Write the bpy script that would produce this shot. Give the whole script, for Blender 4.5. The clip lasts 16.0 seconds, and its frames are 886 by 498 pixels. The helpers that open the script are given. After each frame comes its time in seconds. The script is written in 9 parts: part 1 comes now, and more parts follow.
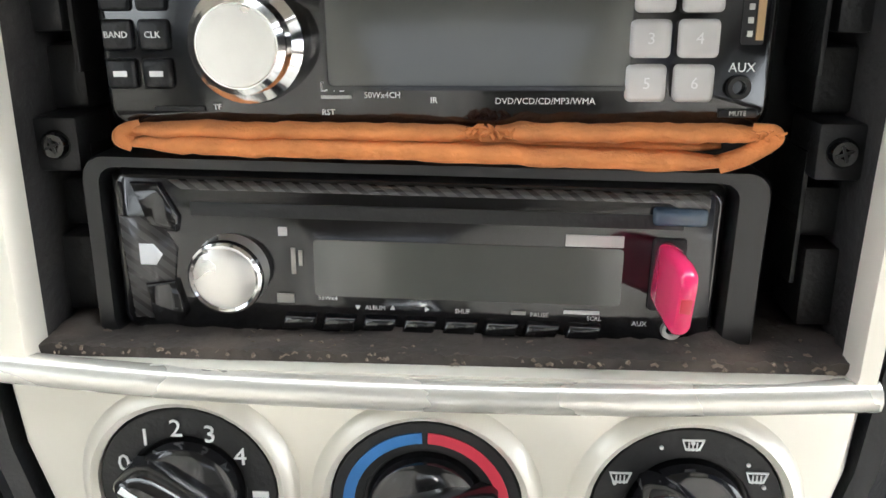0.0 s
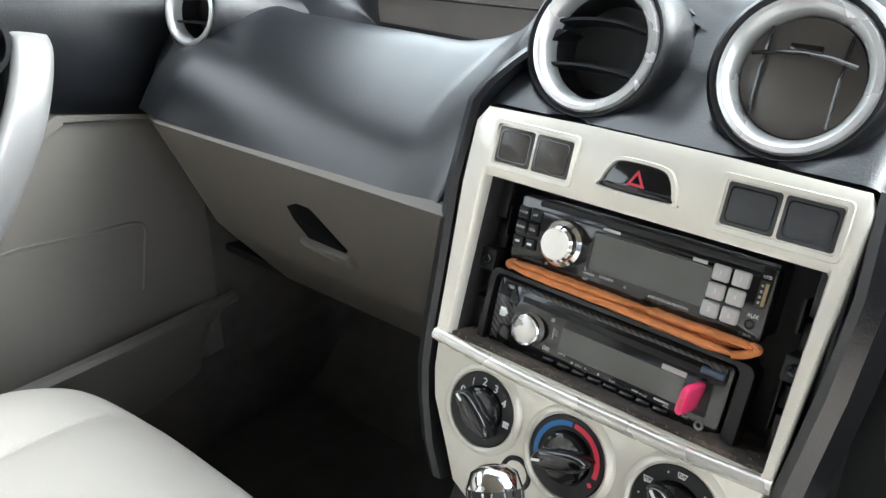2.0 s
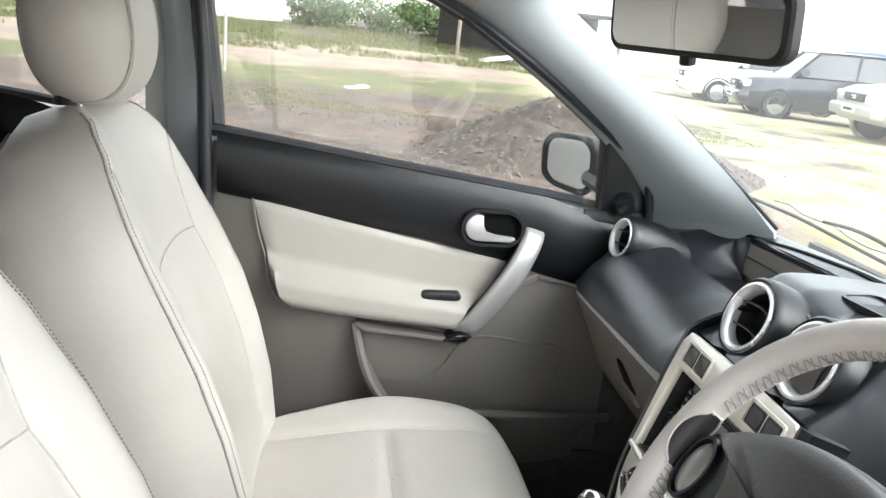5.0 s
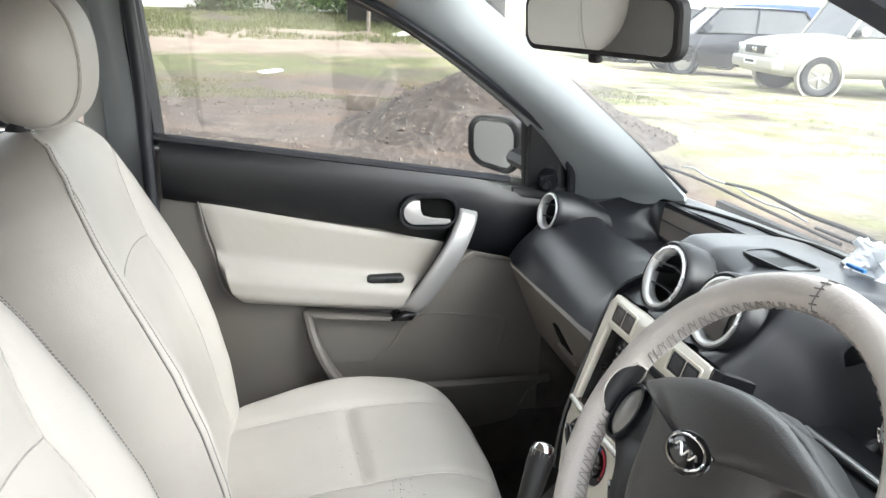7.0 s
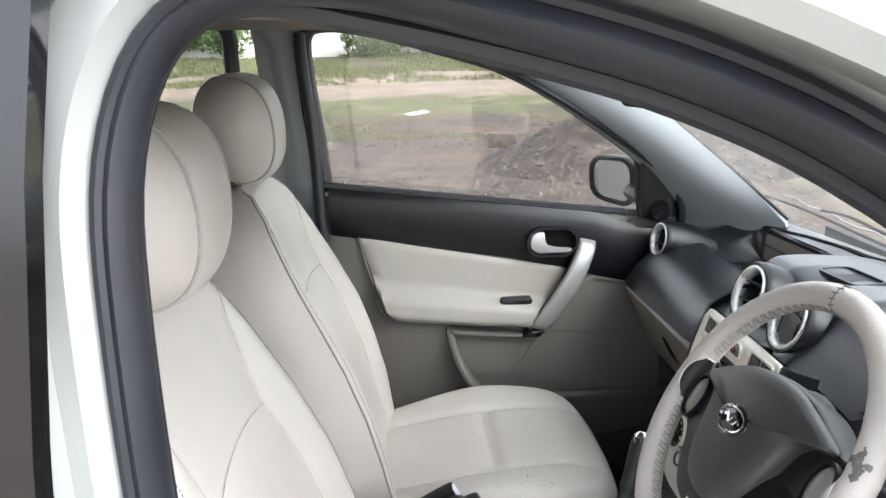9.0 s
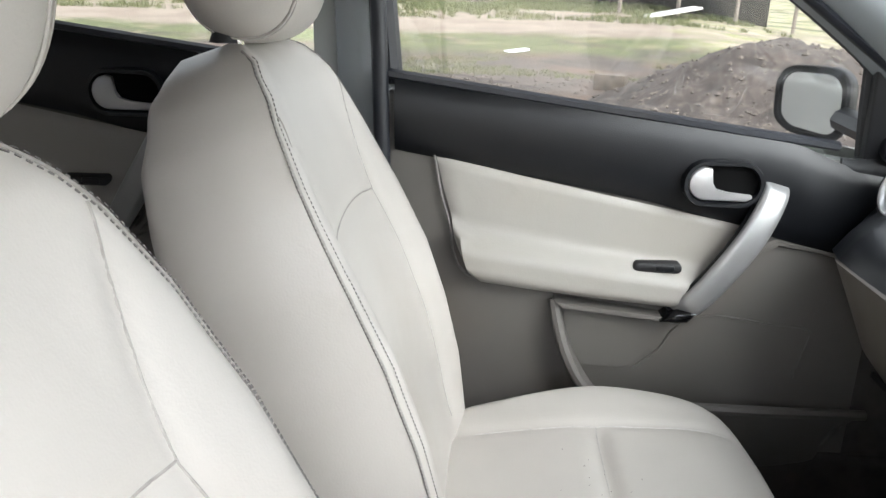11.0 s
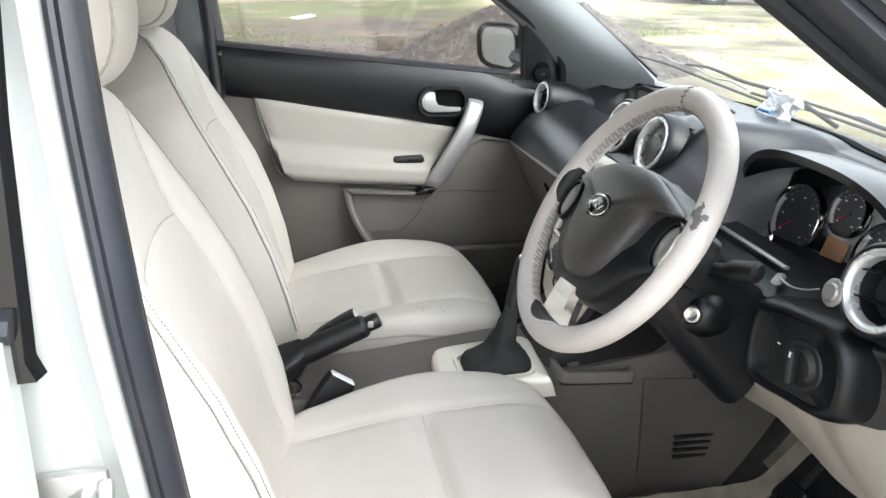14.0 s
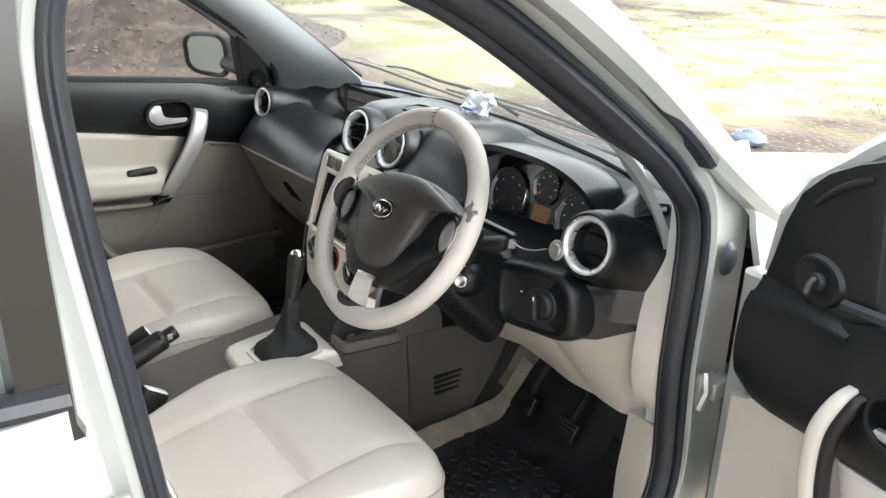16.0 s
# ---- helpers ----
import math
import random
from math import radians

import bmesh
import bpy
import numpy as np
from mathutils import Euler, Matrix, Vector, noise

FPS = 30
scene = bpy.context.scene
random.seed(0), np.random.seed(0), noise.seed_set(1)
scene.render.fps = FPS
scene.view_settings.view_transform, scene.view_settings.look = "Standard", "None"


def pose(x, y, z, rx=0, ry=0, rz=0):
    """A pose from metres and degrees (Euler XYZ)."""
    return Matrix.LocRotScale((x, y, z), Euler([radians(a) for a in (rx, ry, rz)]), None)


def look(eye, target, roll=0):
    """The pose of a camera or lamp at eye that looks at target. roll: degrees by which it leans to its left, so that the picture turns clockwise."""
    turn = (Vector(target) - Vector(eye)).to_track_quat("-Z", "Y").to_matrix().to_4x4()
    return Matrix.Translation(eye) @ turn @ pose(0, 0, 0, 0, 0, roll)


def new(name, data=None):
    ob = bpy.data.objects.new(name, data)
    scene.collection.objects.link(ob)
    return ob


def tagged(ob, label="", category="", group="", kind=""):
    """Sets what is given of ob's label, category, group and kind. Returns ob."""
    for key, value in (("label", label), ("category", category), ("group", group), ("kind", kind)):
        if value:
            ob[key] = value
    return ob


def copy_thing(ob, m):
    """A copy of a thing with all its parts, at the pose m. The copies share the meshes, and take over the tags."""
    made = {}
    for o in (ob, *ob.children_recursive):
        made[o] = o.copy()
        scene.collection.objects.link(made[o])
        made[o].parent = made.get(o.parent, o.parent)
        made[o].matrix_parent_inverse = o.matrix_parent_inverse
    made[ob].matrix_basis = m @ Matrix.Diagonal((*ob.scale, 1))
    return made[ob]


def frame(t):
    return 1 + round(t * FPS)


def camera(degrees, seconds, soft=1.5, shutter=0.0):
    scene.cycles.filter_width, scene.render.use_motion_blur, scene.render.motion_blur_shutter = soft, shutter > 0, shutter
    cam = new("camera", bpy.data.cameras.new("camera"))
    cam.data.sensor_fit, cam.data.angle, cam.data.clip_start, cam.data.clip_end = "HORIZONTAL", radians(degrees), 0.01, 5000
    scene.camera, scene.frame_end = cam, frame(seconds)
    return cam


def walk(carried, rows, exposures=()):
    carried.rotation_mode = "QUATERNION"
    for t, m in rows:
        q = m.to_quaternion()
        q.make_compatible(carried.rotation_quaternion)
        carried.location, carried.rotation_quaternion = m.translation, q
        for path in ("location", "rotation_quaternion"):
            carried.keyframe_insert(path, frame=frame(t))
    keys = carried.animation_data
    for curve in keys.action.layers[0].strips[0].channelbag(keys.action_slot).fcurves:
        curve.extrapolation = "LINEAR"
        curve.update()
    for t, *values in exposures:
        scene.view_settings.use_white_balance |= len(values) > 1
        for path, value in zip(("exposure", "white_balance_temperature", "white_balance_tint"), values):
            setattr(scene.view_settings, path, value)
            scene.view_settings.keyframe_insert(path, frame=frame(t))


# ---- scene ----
cam = camera(56.8, 16.0)
PATH = [
    (0, (0.021, -0.172, 0.841), (-0.097, 1.432, -0.348), -1.5),
    (0.5, (0.016, -0.17, 0.828), (-0.121, 1.45, -0.337), -0.8),
    (1, (0.041, -0.219, 0.858), (-0.345, 1.406, -0.241), -1.6),
    (1.3, (0.088, -0.289, 0.909), (-0.55, 1.308, -0.112), -2.3),
    (1.5, (0.126, -0.341, 0.941), (-0.667, 1.216, -0.033), -2.2),
    (2, (0.229, -0.413, 1.003), (-0.938, 0.957, 0.131), 0.1),
    (2.5, (0.351, -0.445, 1.076), (-1.129, 0.619, 0.252), 2.7),
    (3, (0.543, -0.5, 1.14), (-1.194, 0.17, 0.408), 3.7),
    (5.3, (0.899, -0.451, 1.218), (-1.005, -0.152, 0.685), 5.8),
    (5.5, (0.929, -0.46, 1.226), (-0.966, -0.14, 0.674), 5.4),
    (6, (1.007, -0.475, 1.256), (-0.886, -0.162, 0.692), 4.3),
    (6.5, (0.986, -0.47, 1.262), (-0.903, -0.164, 0.679), 2.3),
    (7, (0.956, -0.497, 1.256), (-0.898, -0.025, 0.674), 2.5),
    (7.5, (0.963, -0.539, 1.252), (-0.86, -0.034, 0.603), 1.0),
    (8, (1.08, -0.525, 1.272), (-0.78, -0.182, 0.623), 0.4),
    (8.5, (1.203, -0.49, 1.286), (-0.699, -0.295, 0.697), -0.5),
    (9, (1.227, -0.505, 1.319), (-0.704, -0.381, 0.812), -1.3),
    (9.5, (1.095, -0.509, 1.311), (-0.844, -0.451, 0.824), -0.5),
    (9.7, (1.007, -0.52, 1.287), (-0.928, -0.459, 0.784), -0.2),
    (12, (0.559, -0.458, 1.092), (-1.304, -0.605, 0.378), 3.1),
    (12.5, (0.737, -0.428, 1.102), (-1.106, -0.386, 0.327), 3.5),
    (13, (1.003, -0.468, 1.177), (-0.833, -0.282, 0.406), 3.1),
    (13.5, (1.16, -0.493, 1.192), (-0.683, -0.223, 0.464), 2.3),
    (14, (1.362, -0.532, 1.21), (-0.472, -0.157, 0.506), -0.0),
    (14.5, (1.532, -0.583, 1.273), (-0.257, 0.003, 0.595), 0.3),
    (15, (1.64, -0.722, 1.305), (-0.011, 0.119, 0.552), 0.8),
    (15.5, (1.581, -0.801, 1.335), (0.05, 0.208, 0.537), 1.2),
    (16, (1.476, -0.809, 1.355), (0.002, 0.293, 0.574), 0.7),
]
walk(cam, [(t, look(e, a, r)) for t, e, a, r in PATH],
     exposures=[(0, 3.86, 6150, 9), (1, 3.94, 6100, 8), (1.5, 3.70, 5950, 8), (2, 3.47, 5950, 8), (2.6, 2.96, 6150, 8), (3, 2.90, 6250, 10), (5.5, 2.91, 6100, 10), (6.5, 2.87, 6100, 10), (7.5, 2.88, 6150, 10),
                (8, 3.00, 6050, 11), (8.5, 2.77, 6050, 12), (9, 2.54, 6050, 12), (9.5, 2.38, 6150, 12), (12, 2.84, 5950, 10), (12.6, 2.71, 5950, 10), (13, 2.80, 5950, 9), (14, 2.73, 6100, 10), (15, 2.56, 6300, 10), (16, 2.57, 6300, 10)])

# ---- world and light ----
world = bpy.data.worlds.new("sky")
scene.world = world
world.use_nodes = True
wn = world.node_tree.nodes
sky = wn.new("ShaderNodeTexSky")
sky.sky_type = "NISHITA"
sky.sun_disc = False
sky.sun_elevation = radians(34)
sky.sun_rotation = radians(48)
sky.air_density, sky.dust_density, sky.ozone_density = 1.0, 4.0, 1.0
haze = wn.new("ShaderNodeHueSaturation")  # thin cloud greys the blue
haze.inputs["Saturation"].default_value = 0.30
world.node_tree.links.new(sky.outputs[0], haze.inputs["Color"])
cloud = wn.new("ShaderNodeMix")  # even overcast over the clear sky
cloud.data_type = "RGBA"
cloud.inputs[0].default_value = 0.60
cloud.inputs[7].default_value = (3.95, 4.0, 4.0, 1.0)
world.node_tree.links.new(haze.outputs[0], cloud.inputs[6])
world.node_tree.links.new(cloud.outputs[2], wn["Background"].inputs[0])
wn["Background"].inputs[1].default_value = 0.15
sun = new("sun", bpy.data.lights.new("sun", "SUN"))
sun.data.energy, sun.data.angle, sun.data.color = 0.40, radians(60), (1.0, 0.985, 0.965)
sun.matrix_world = look((6.15, 5.55, 5.6), (0, 0, 0))


# ---- materials ----
def rgb(c):
    return (c[0], c[1], c[2], 1.0)


def mat(name, base, rough=0.5, metal=0.0, vary=0.12, scale=6.0, grain=0.0, grain_scale=300.0, spec=0.5, coat=0.0,
        dirt=None, dirt_scale=3.0, dirt_amount=0.0, rough_vary=0.1, wrinkle=0.0, wrinkle_scale=16.0, coat_rough=0.06):
    """Principled surface with slow colour drift, fine grain relief and optional dirt blotches."""
    m = bpy.data.materials.new(name)
    m.use_nodes = True
    nt = m.node_tree
    n, l = nt.nodes, nt.links
    b = n["Principled BSDF"]
    tc = n.new("ShaderNodeTexCoord")
    nz = n.new("ShaderNodeTexNoise")
    nz.inputs["Scale"].default_value, nz.inputs["Detail"].default_value = scale, 5.0
    l.new(tc.outputs["Object"], nz.inputs["Vector"])
    ramp = n.new("ShaderNodeMapRange")
    ramp.inputs[1].default_value, ramp.inputs[2].default_value = 0.3, 0.7
    ramp.inputs[3].default_value, ramp.inputs[4].default_value = 1.0 - vary, 1.0 + vary
    l.new(nz.outputs["Fac"], ramp.inputs[0])
    mul = n.new("ShaderNodeVectorMath")
    mul.operation = "SCALE"
    mul.inputs[0].default_value = base
    l.new(ramp.outputs[0], mul.inputs["Scale"])
    colour = mul.outputs[0]
    if dirt:
        nd = n.new("ShaderNodeTexNoise")
        nd.inputs["Scale"].default_value, nd.inputs["Detail"].default_value = dirt_scale, 8.0
        l.new(tc.outputs["Object"], nd.inputs["Vector"])
        mr = n.new("ShaderNodeMapRange")
        mr.inputs[1].default_value, mr.inputs[2].default_value = 0.52, 0.72
        mr.inputs[3].default_value, mr.inputs[4].default_value = 0.0, dirt_amount
        l.new(nd.outputs["Fac"], mr.inputs[0])
        mx = n.new("ShaderNodeMix")
        mx.data_type = "RGBA"
        l.new(mr.outputs[0], mx.inputs[0])
        l.new(colour, mx.inputs[6])
        mx.inputs[7].default_value = rgb(dirt)
        colour = mx.outputs[2]
    l.new(colour, b.inputs["Base Color"])
    rr = n.new("ShaderNodeMapRange")
    rr.inputs[3].default_value, rr.inputs[4].default_value = max(0.02, rough - rough_vary), min(1.0, rough + rough_vary)
    l.new(nz.outputs["Fac"], rr.inputs[0])
    l.new(rr.outputs[0], b.inputs["Roughness"])
    b.inputs["Metallic"].default_value = metal
    b.inputs["Specular IOR Level"].default_value = spec
    b.inputs["Coat Weight"].default_value = coat
    b.inputs["Coat Roughness"].default_value = coat_rough
    if grain > 0:
        ng = n.new("ShaderNodeTexNoise")
        ng.inputs["Scale"].default_value, ng.inputs["Detail"].default_value = grain_scale, 3.0
        l.new(tc.outputs["Object"], ng.inputs["Vector"])
        bp = n.new("ShaderNodeBump")
        bp.inputs["Strength"].default_value, bp.inputs["Distance"].default_value = grain, 0.001
        l.new(ng.outputs["Fac"], bp.inputs["Height"])
        if wrinkle > 0:
            nw = n.new("ShaderNodeTexNoise")
            nw.inputs["Scale"].default_value, nw.inputs["Detail"].default_value, nw.inputs["Distortion"].default_value = wrinkle_scale, 3.0, 1.2
            l.new(tc.outputs["Object"], nw.inputs["Vector"])
            bw = n.new("ShaderNodeBump")
            bw.inputs["Strength"].default_value, bw.inputs["Distance"].default_value = wrinkle, 0.006
            l.new(nw.outputs["Fac"], bw.inputs["Height"])
            l.new(bw.outputs[0], bp.inputs["Normal"])
        l.new(bp.outputs[0], b.inputs["Normal"])
    return m


def glass(name, tint=(0.95, 0.97, 0.96), rough=0.0, haze=0.0):
    """Thin automotive pane: mostly clear, with Fresnel gloss and a little dust."""
    m = bpy.data.materials.new(name)
    m.use_nodes = True
    n, l = m.node_tree.nodes, m.node_tree.links
    n.remove(n["Principled BSDF"])
    tr = n.new("ShaderNodeBsdfTransparent")
    tr.inputs[0].default_value = rgb(tint)
    gl = n.new("ShaderNodeBsdfGlossy")
    gl.inputs["Roughness"].default_value = rough
    fr = n.new("ShaderNodeLayerWeight")
    pw = n.new("ShaderNodeMath")
    pw.operation = "POWER"
    pw.inputs[1].default_value = 5.0
    l.new(fr.outputs["Facing"], pw.inputs[0])
    sc = n.new("ShaderNodeMath")
    sc.operation = "MULTIPLY_ADD"
    sc.inputs[1].default_value, sc.inputs[2].default_value = 0.9, 0.05
    l.new(pw.outputs[0], sc.inputs[0])
    mx = n.new("ShaderNodeMixShader")
    l.new(sc.outputs[0], mx.inputs[0])
    l.new(tr.outputs[0], mx.inputs[1])
    l.new(gl.outputs[0], mx.inputs[2])
    last = mx
    if haze > 0:
        df = n.new("ShaderNodeBsdfDiffuse")
        df.inputs[0].default_value = (0.75, 0.75, 0.72, 1)
        tl = n.new("ShaderNodeBsdfTranslucent")
        tl.inputs[0].default_value = (0.8, 0.8, 0.77, 1)
        ad = n.new("ShaderNodeMixShader")
        ad.inputs[0].default_value = 0.6
        l.new(df.outputs[0], ad.inputs[1])
        l.new(tl.outputs[0], ad.inputs[2])
        nz = n.new("ShaderNodeTexNoise")
        nz.inputs["Scale"].default_value = 5.0
        nz.inputs["Detail"].default_value = 6.0
        mr = n.new("ShaderNodeMapRange")
        mr.inputs[3].default_value, mr.inputs[4].default_value = haze * 0.5, haze * 1.5
        l.new(nz.outputs["Fac"], mr.inputs[0])
        m2 = n.new("ShaderNodeMixShader")
        l.new(mr.outputs[0], m2.inputs[0])
        l.new(mx.outputs[0], m2.inputs[1])
        l.new(ad.outputs[0], m2.inputs[2])
        last = m2
    l.new(last.outputs[0], n["Material Output"].inputs[0])
    return m


M_SEAT = mat("cream leatherette", (0.488, 0.461, 0.420), 0.44, vary=0.08, scale=4, grain=0.25, grain_scale=420, wrinkle=0.16, wrinkle_scale=9.0,
             dirt=(0.33, 0.28, 0.22), dirt_scale=2.6, dirt_amount=0.42)
M_SEAM = mat("sewn seam", (0.34, 0.32, 0.29), 0.7, vary=0.15, scale=120)
M_SEAMLITE = mat("pale sewn seam", (0.47, 0.45, 0.42), 0.7, vary=0.12, scale=120)
M_LACE = mat("grey lacing", (0.27, 0.25, 0.23), 0.7, vary=0.1)
M_STITCH = mat("grey stitching", (0.17, 0.16, 0.15), 0.8, vary=0.2, scale=200)
M_BLACK = mat("black grained plastic", (0.0036, 0.0042, 0.0054), 0.36, vary=0.15, scale=8, grain=0.35, grain_scale=650,
              spec=0.40, dirt=(0.012, 0.0115, 0.011), dirt_scale=4, dirt_amount=0.25)
M_DASH = mat("black soft dash skin", (0.0050, 0.0057, 0.0075), 0.29, spec=0.6, coat=0.2, coat_rough=0.22, vary=0.10, scale=5, grain=0.20, grain_scale=700, rough_vary=0.03)
M_HUB = mat("black worn airbag skin", (0.031, 0.0285, 0.027), 0.38, spec=0.65, vary=0.12, scale=8, grain=0.4, grain_scale=500)
M_MATTE = mat("matte black plastic", (0.006, 0.006, 0.0065), 0.55, vary=0.2, scale=15, grain=0.3, grain_scale=500)
M_SATINBLACK = mat("satin black plastic", (0.006, 0.006, 0.0065), 0.38, vary=0.2, scale=20)
M_GLOSS = mat("gloss black plastic", (0.005, 0.005, 0.0055), 0.12, vary=0.2, scale=12, coat=0.4, rough_vary=0.05)
M_RUBBER = mat("weathered black rubber", (0.014, 0.016, 0.021), 0.42, vary=0.25, scale=10, grain=0.2, grain_scale=300,
               dirt=(0.05, 0.045, 0.04), dirt_scale=6, dirt_amount=0.25)
M_BEIGE = mat("beige hard plastic", (0.43, 0.40, 0.355), 0.55, vary=0.06, scale=5, grain=0.3, grain_scale=600,
              dirt=(0.20, 0.17, 0.13), dirt_scale=4, dirt_amount=0.25)
# darker copy of the beige plastic, footwell shade put into its colour
M_BEIGESHADE = mat("beige plastic darkened for shade", (0.27, 0.245, 0.21), 0.55, vary=0.06, scale=5, grain=0.3, grain_scale=600,
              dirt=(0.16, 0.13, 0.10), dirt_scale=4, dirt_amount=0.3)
M_TRIM = mat("warm grey door plastic", (0.118, 0.110, 0.098), 0.55, vary=0.06, scale=5, grain=0.35, grain_scale=600,
             dirt=(0.15, 0.12, 0.09), dirt_scale=3, dirt_amount=0.3)
M_CONSOLE = mat("warm grey console plastic", (0.082, 0.075, 0.066), 0.5, vary=0.08, scale=6, grain=0.35, grain_scale=600, dirt=(0.13, 0.11, 0.085), dirt_scale=5, dirt_amount=0.3)
# near-black that paints the shade inside hollows; also the mirror rim's own black
M_VOID = mat("black shade fill and rim", (0.0025, 0.0025, 0.0025), 0.9, vary=0.1, spec=0.1)
# glove box beige, base darkened for the shade below the pad
M_GLOVE = mat("beige glove plastic darkened for shade", (0.112, 0.100, 0.085), 0.5, vary=0.06, scale=5, grain=0.3, grain_scale=600, dirt=(0.14, 0.11, 0.08), dirt_scale=4, dirt_amount=0.25)
M_VINYL = mat("cream door vinyl", (0.305, 0.290, 0.262), 0.48, wrinkle=0.12, vary=0.05, scale=4, grain=0.25, grain_scale=500,
              dirt=(0.30, 0.25, 0.19), dirt_scale=3, dirt_amount=0.25)
M_PILLAR = mat("pale grey pillar trim", (0.245, 0.265, 0.272), 0.6, vary=0.04, scale=5, grain=0.3, grain_scale=700)
M_ROOF = mat("beige woven headliner", (0.27, 0.25, 0.22), 0.9, vary=0.06, scale=8, grain=0.5, grain_scale=900)
M_SILVER = mat("champagne silver paint", (0.72, 0.69, 0.61), 0.34, metal=0.30, vary=0.04, scale=9, coat=0.25,
               dirt=(0.40, 0.34, 0.26), dirt_scale=6, dirt_amount=0.15)
M_SATIN = mat("satin silver plastic", (0.46, 0.46, 0.455), 0.32, metal=0.6, vary=0.05, scale=12)
M_VENTRING = mat("bright satin chrome", (0.68, 0.68, 0.68), 0.28, metal=0.6, vary=0.05, scale=12)
M_PULL = mat("grey satin metal paint", (0.33, 0.33, 0.325), 0.36, metal=0.55, vary=0.06, scale=12)
M_BRONZE = mat("dull bronze plastic", (0.075, 0.067, 0.060), 0.30, metal=0.2, vary=0.06, scale=20)
M_BAR = mat("satin champagne metal", (0.66, 0.64, 0.59), 0.27, metal=0.6, vary=0.05, scale=12)
M_BRUSHED = mat("turned aluminium", (0.70, 0.69, 0.66), 0.30, metal=0.9, vary=0.10, scale=40)
M_CHROME = mat("chrome", (0.82, 0.82, 0.82), 0.09, metal=1.0, vary=0.04, scale=20, rough_vary=0.05)
M_PAINT = mat("pale silver car paint", (0.37, 0.39, 0.375), 0.32, metal=0.25, vary=0.03, scale=4, coat=0.6,
              dirt=(0.42, 0.40, 0.34), dirt_scale=5, dirt_amount=0.2)
M_WHITE = mat("white print", (0.75, 0.75, 0.75), 0.5, vary=0.03)
M_GREYKEY = mat("light grey key plastic", (0.50, 0.49, 0.48), 0.45, vary=0.05, scale=30)
M_CHEEK = mat("dark grey rubbery skin", (0.040, 0.041, 0.044), 0.5, vary=0.12, scale=9, grain=0.5, grain_scale=350)
M_TRAY = mat("brown grey tray lining", (0.15, 0.130, 0.112), 0.5, vary=0.15, scale=9, grain=0.3, grain_scale=500)
M_BUTTON = mat("dull grey metal paint", (0.30, 0.29, 0.27), 0.35, metal=0.5, vary=0.08, scale=25)
M_LCD = mat("unlit grey display", (0.062, 0.065, 0.058), 0.06, vary=0.15, scale=12, coat=0.5)
M_RED = mat("red print", (0.55, 0.03, 0.06), 0.5, vary=0.05)
M_BLUE = mat("blue print", (0.03, 0.16, 0.42), 0.5, vary=0.05)
M_PINK = mat("glossy crimson plastic", (0.70, 0.03, 0.13), 0.22, vary=0.06, scale=40, coat=0.4)
M_ORANGE = mat("orange folded felt", (0.60, 0.22, 0.07), 0.92, vary=0.25, scale=60, grain=0.8, grain_scale=500,
               dirt=(0.30, 0.12, 0.05), dirt_scale=40, dirt_amount=0.6)
M_DUST = mat("dusty dark plastic", (0.046, 0.038, 0.033), 0.8, vary=0.3, scale=40, grain=0.8, grain_scale=260,
             dirt=(0.16, 0.125, 0.10), dirt_scale=22, dirt_amount=0.6)
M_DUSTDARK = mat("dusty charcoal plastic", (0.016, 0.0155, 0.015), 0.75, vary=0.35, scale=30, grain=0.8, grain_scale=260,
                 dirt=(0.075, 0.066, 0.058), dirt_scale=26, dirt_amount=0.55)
M_FLUFF = mat("brown fluff", (0.17, 0.135, 0.105), 0.95, vary=0.3, scale=80)
M_CARPET = mat("dark grey carpet", (0.055, 0.051, 0.047), 0.95, vary=0.25, scale=30, grain=0.9, grain_scale=600,
               dirt=(0.12, 0.10, 0.08), dirt_scale=8, dirt_amount=0.4)
M_MAT = mat("black rubber mat", (0.008, 0.008, 0.009), 0.40, vary=0.3, scale=20, grain=0.3, grain_scale=200,
            dirt=(0.06, 0.052, 0.044), dirt_scale=9, dirt_amount=0.4)
M_BEIGECARPET = mat("worn beige carpet", (0.25, 0.215, 0.165), 0.95, vary=0.25, scale=20, grain=0.8, grain_scale=500,
                    dirt=(0.16, 0.12, 0.09), dirt_scale=6, dirt_amount=0.5)
M_WHEEL = mat("grey-cream wheel cover leather", (0.46, 0.43, 0.40), 0.45, wrinkle=0.25, wrinkle_scale=30.0, vary=0.06, scale=6, grain=0.5, grain_scale=420,
              dirt=(0.33, 0.28, 0.22), dirt_scale=7, dirt_amount=0.25)
M_STEEL = mat("dull zinc steel", (0.45, 0.45, 0.43), 0.38, metal=0.8, vary=0.15, scale=30)
M_WORN = mat("worn grey patch", (0.13, 0.125, 0.12), 0.6, vary=0.35, scale=90)
M_AMBER = mat("amber display", (0.30, 0.14, 0.05), 0.3, vary=0.08)
M_PAPER = mat("white plastic packet", (0.80, 0.82, 0.84), 0.35, vary=0.05, scale=30)
M_MIRROR = mat("mirror silver", (0.85, 0.87, 0.87), 0.02, metal=1.0, vary=0.01, rough_vary=0.01)
M_GLASS = glass("side glass", (0.82, 0.82, 0.80), haze=0.008)
M_SCREEN = glass("windscreen glass", (0.86, 0.89, 0.86), haze=0.075)
M_DARKGLASS = glass("dark tinted glass", (0.45, 0.45, 0.46))
M_NAVYGLASS = glass("blue black tinted glass", (0.13, 0.14, 0.17))
M_CARGLASS = mat("far car glass", (0.03, 0.035, 0.04), 0.08, vary=0.1, coat=0.5)


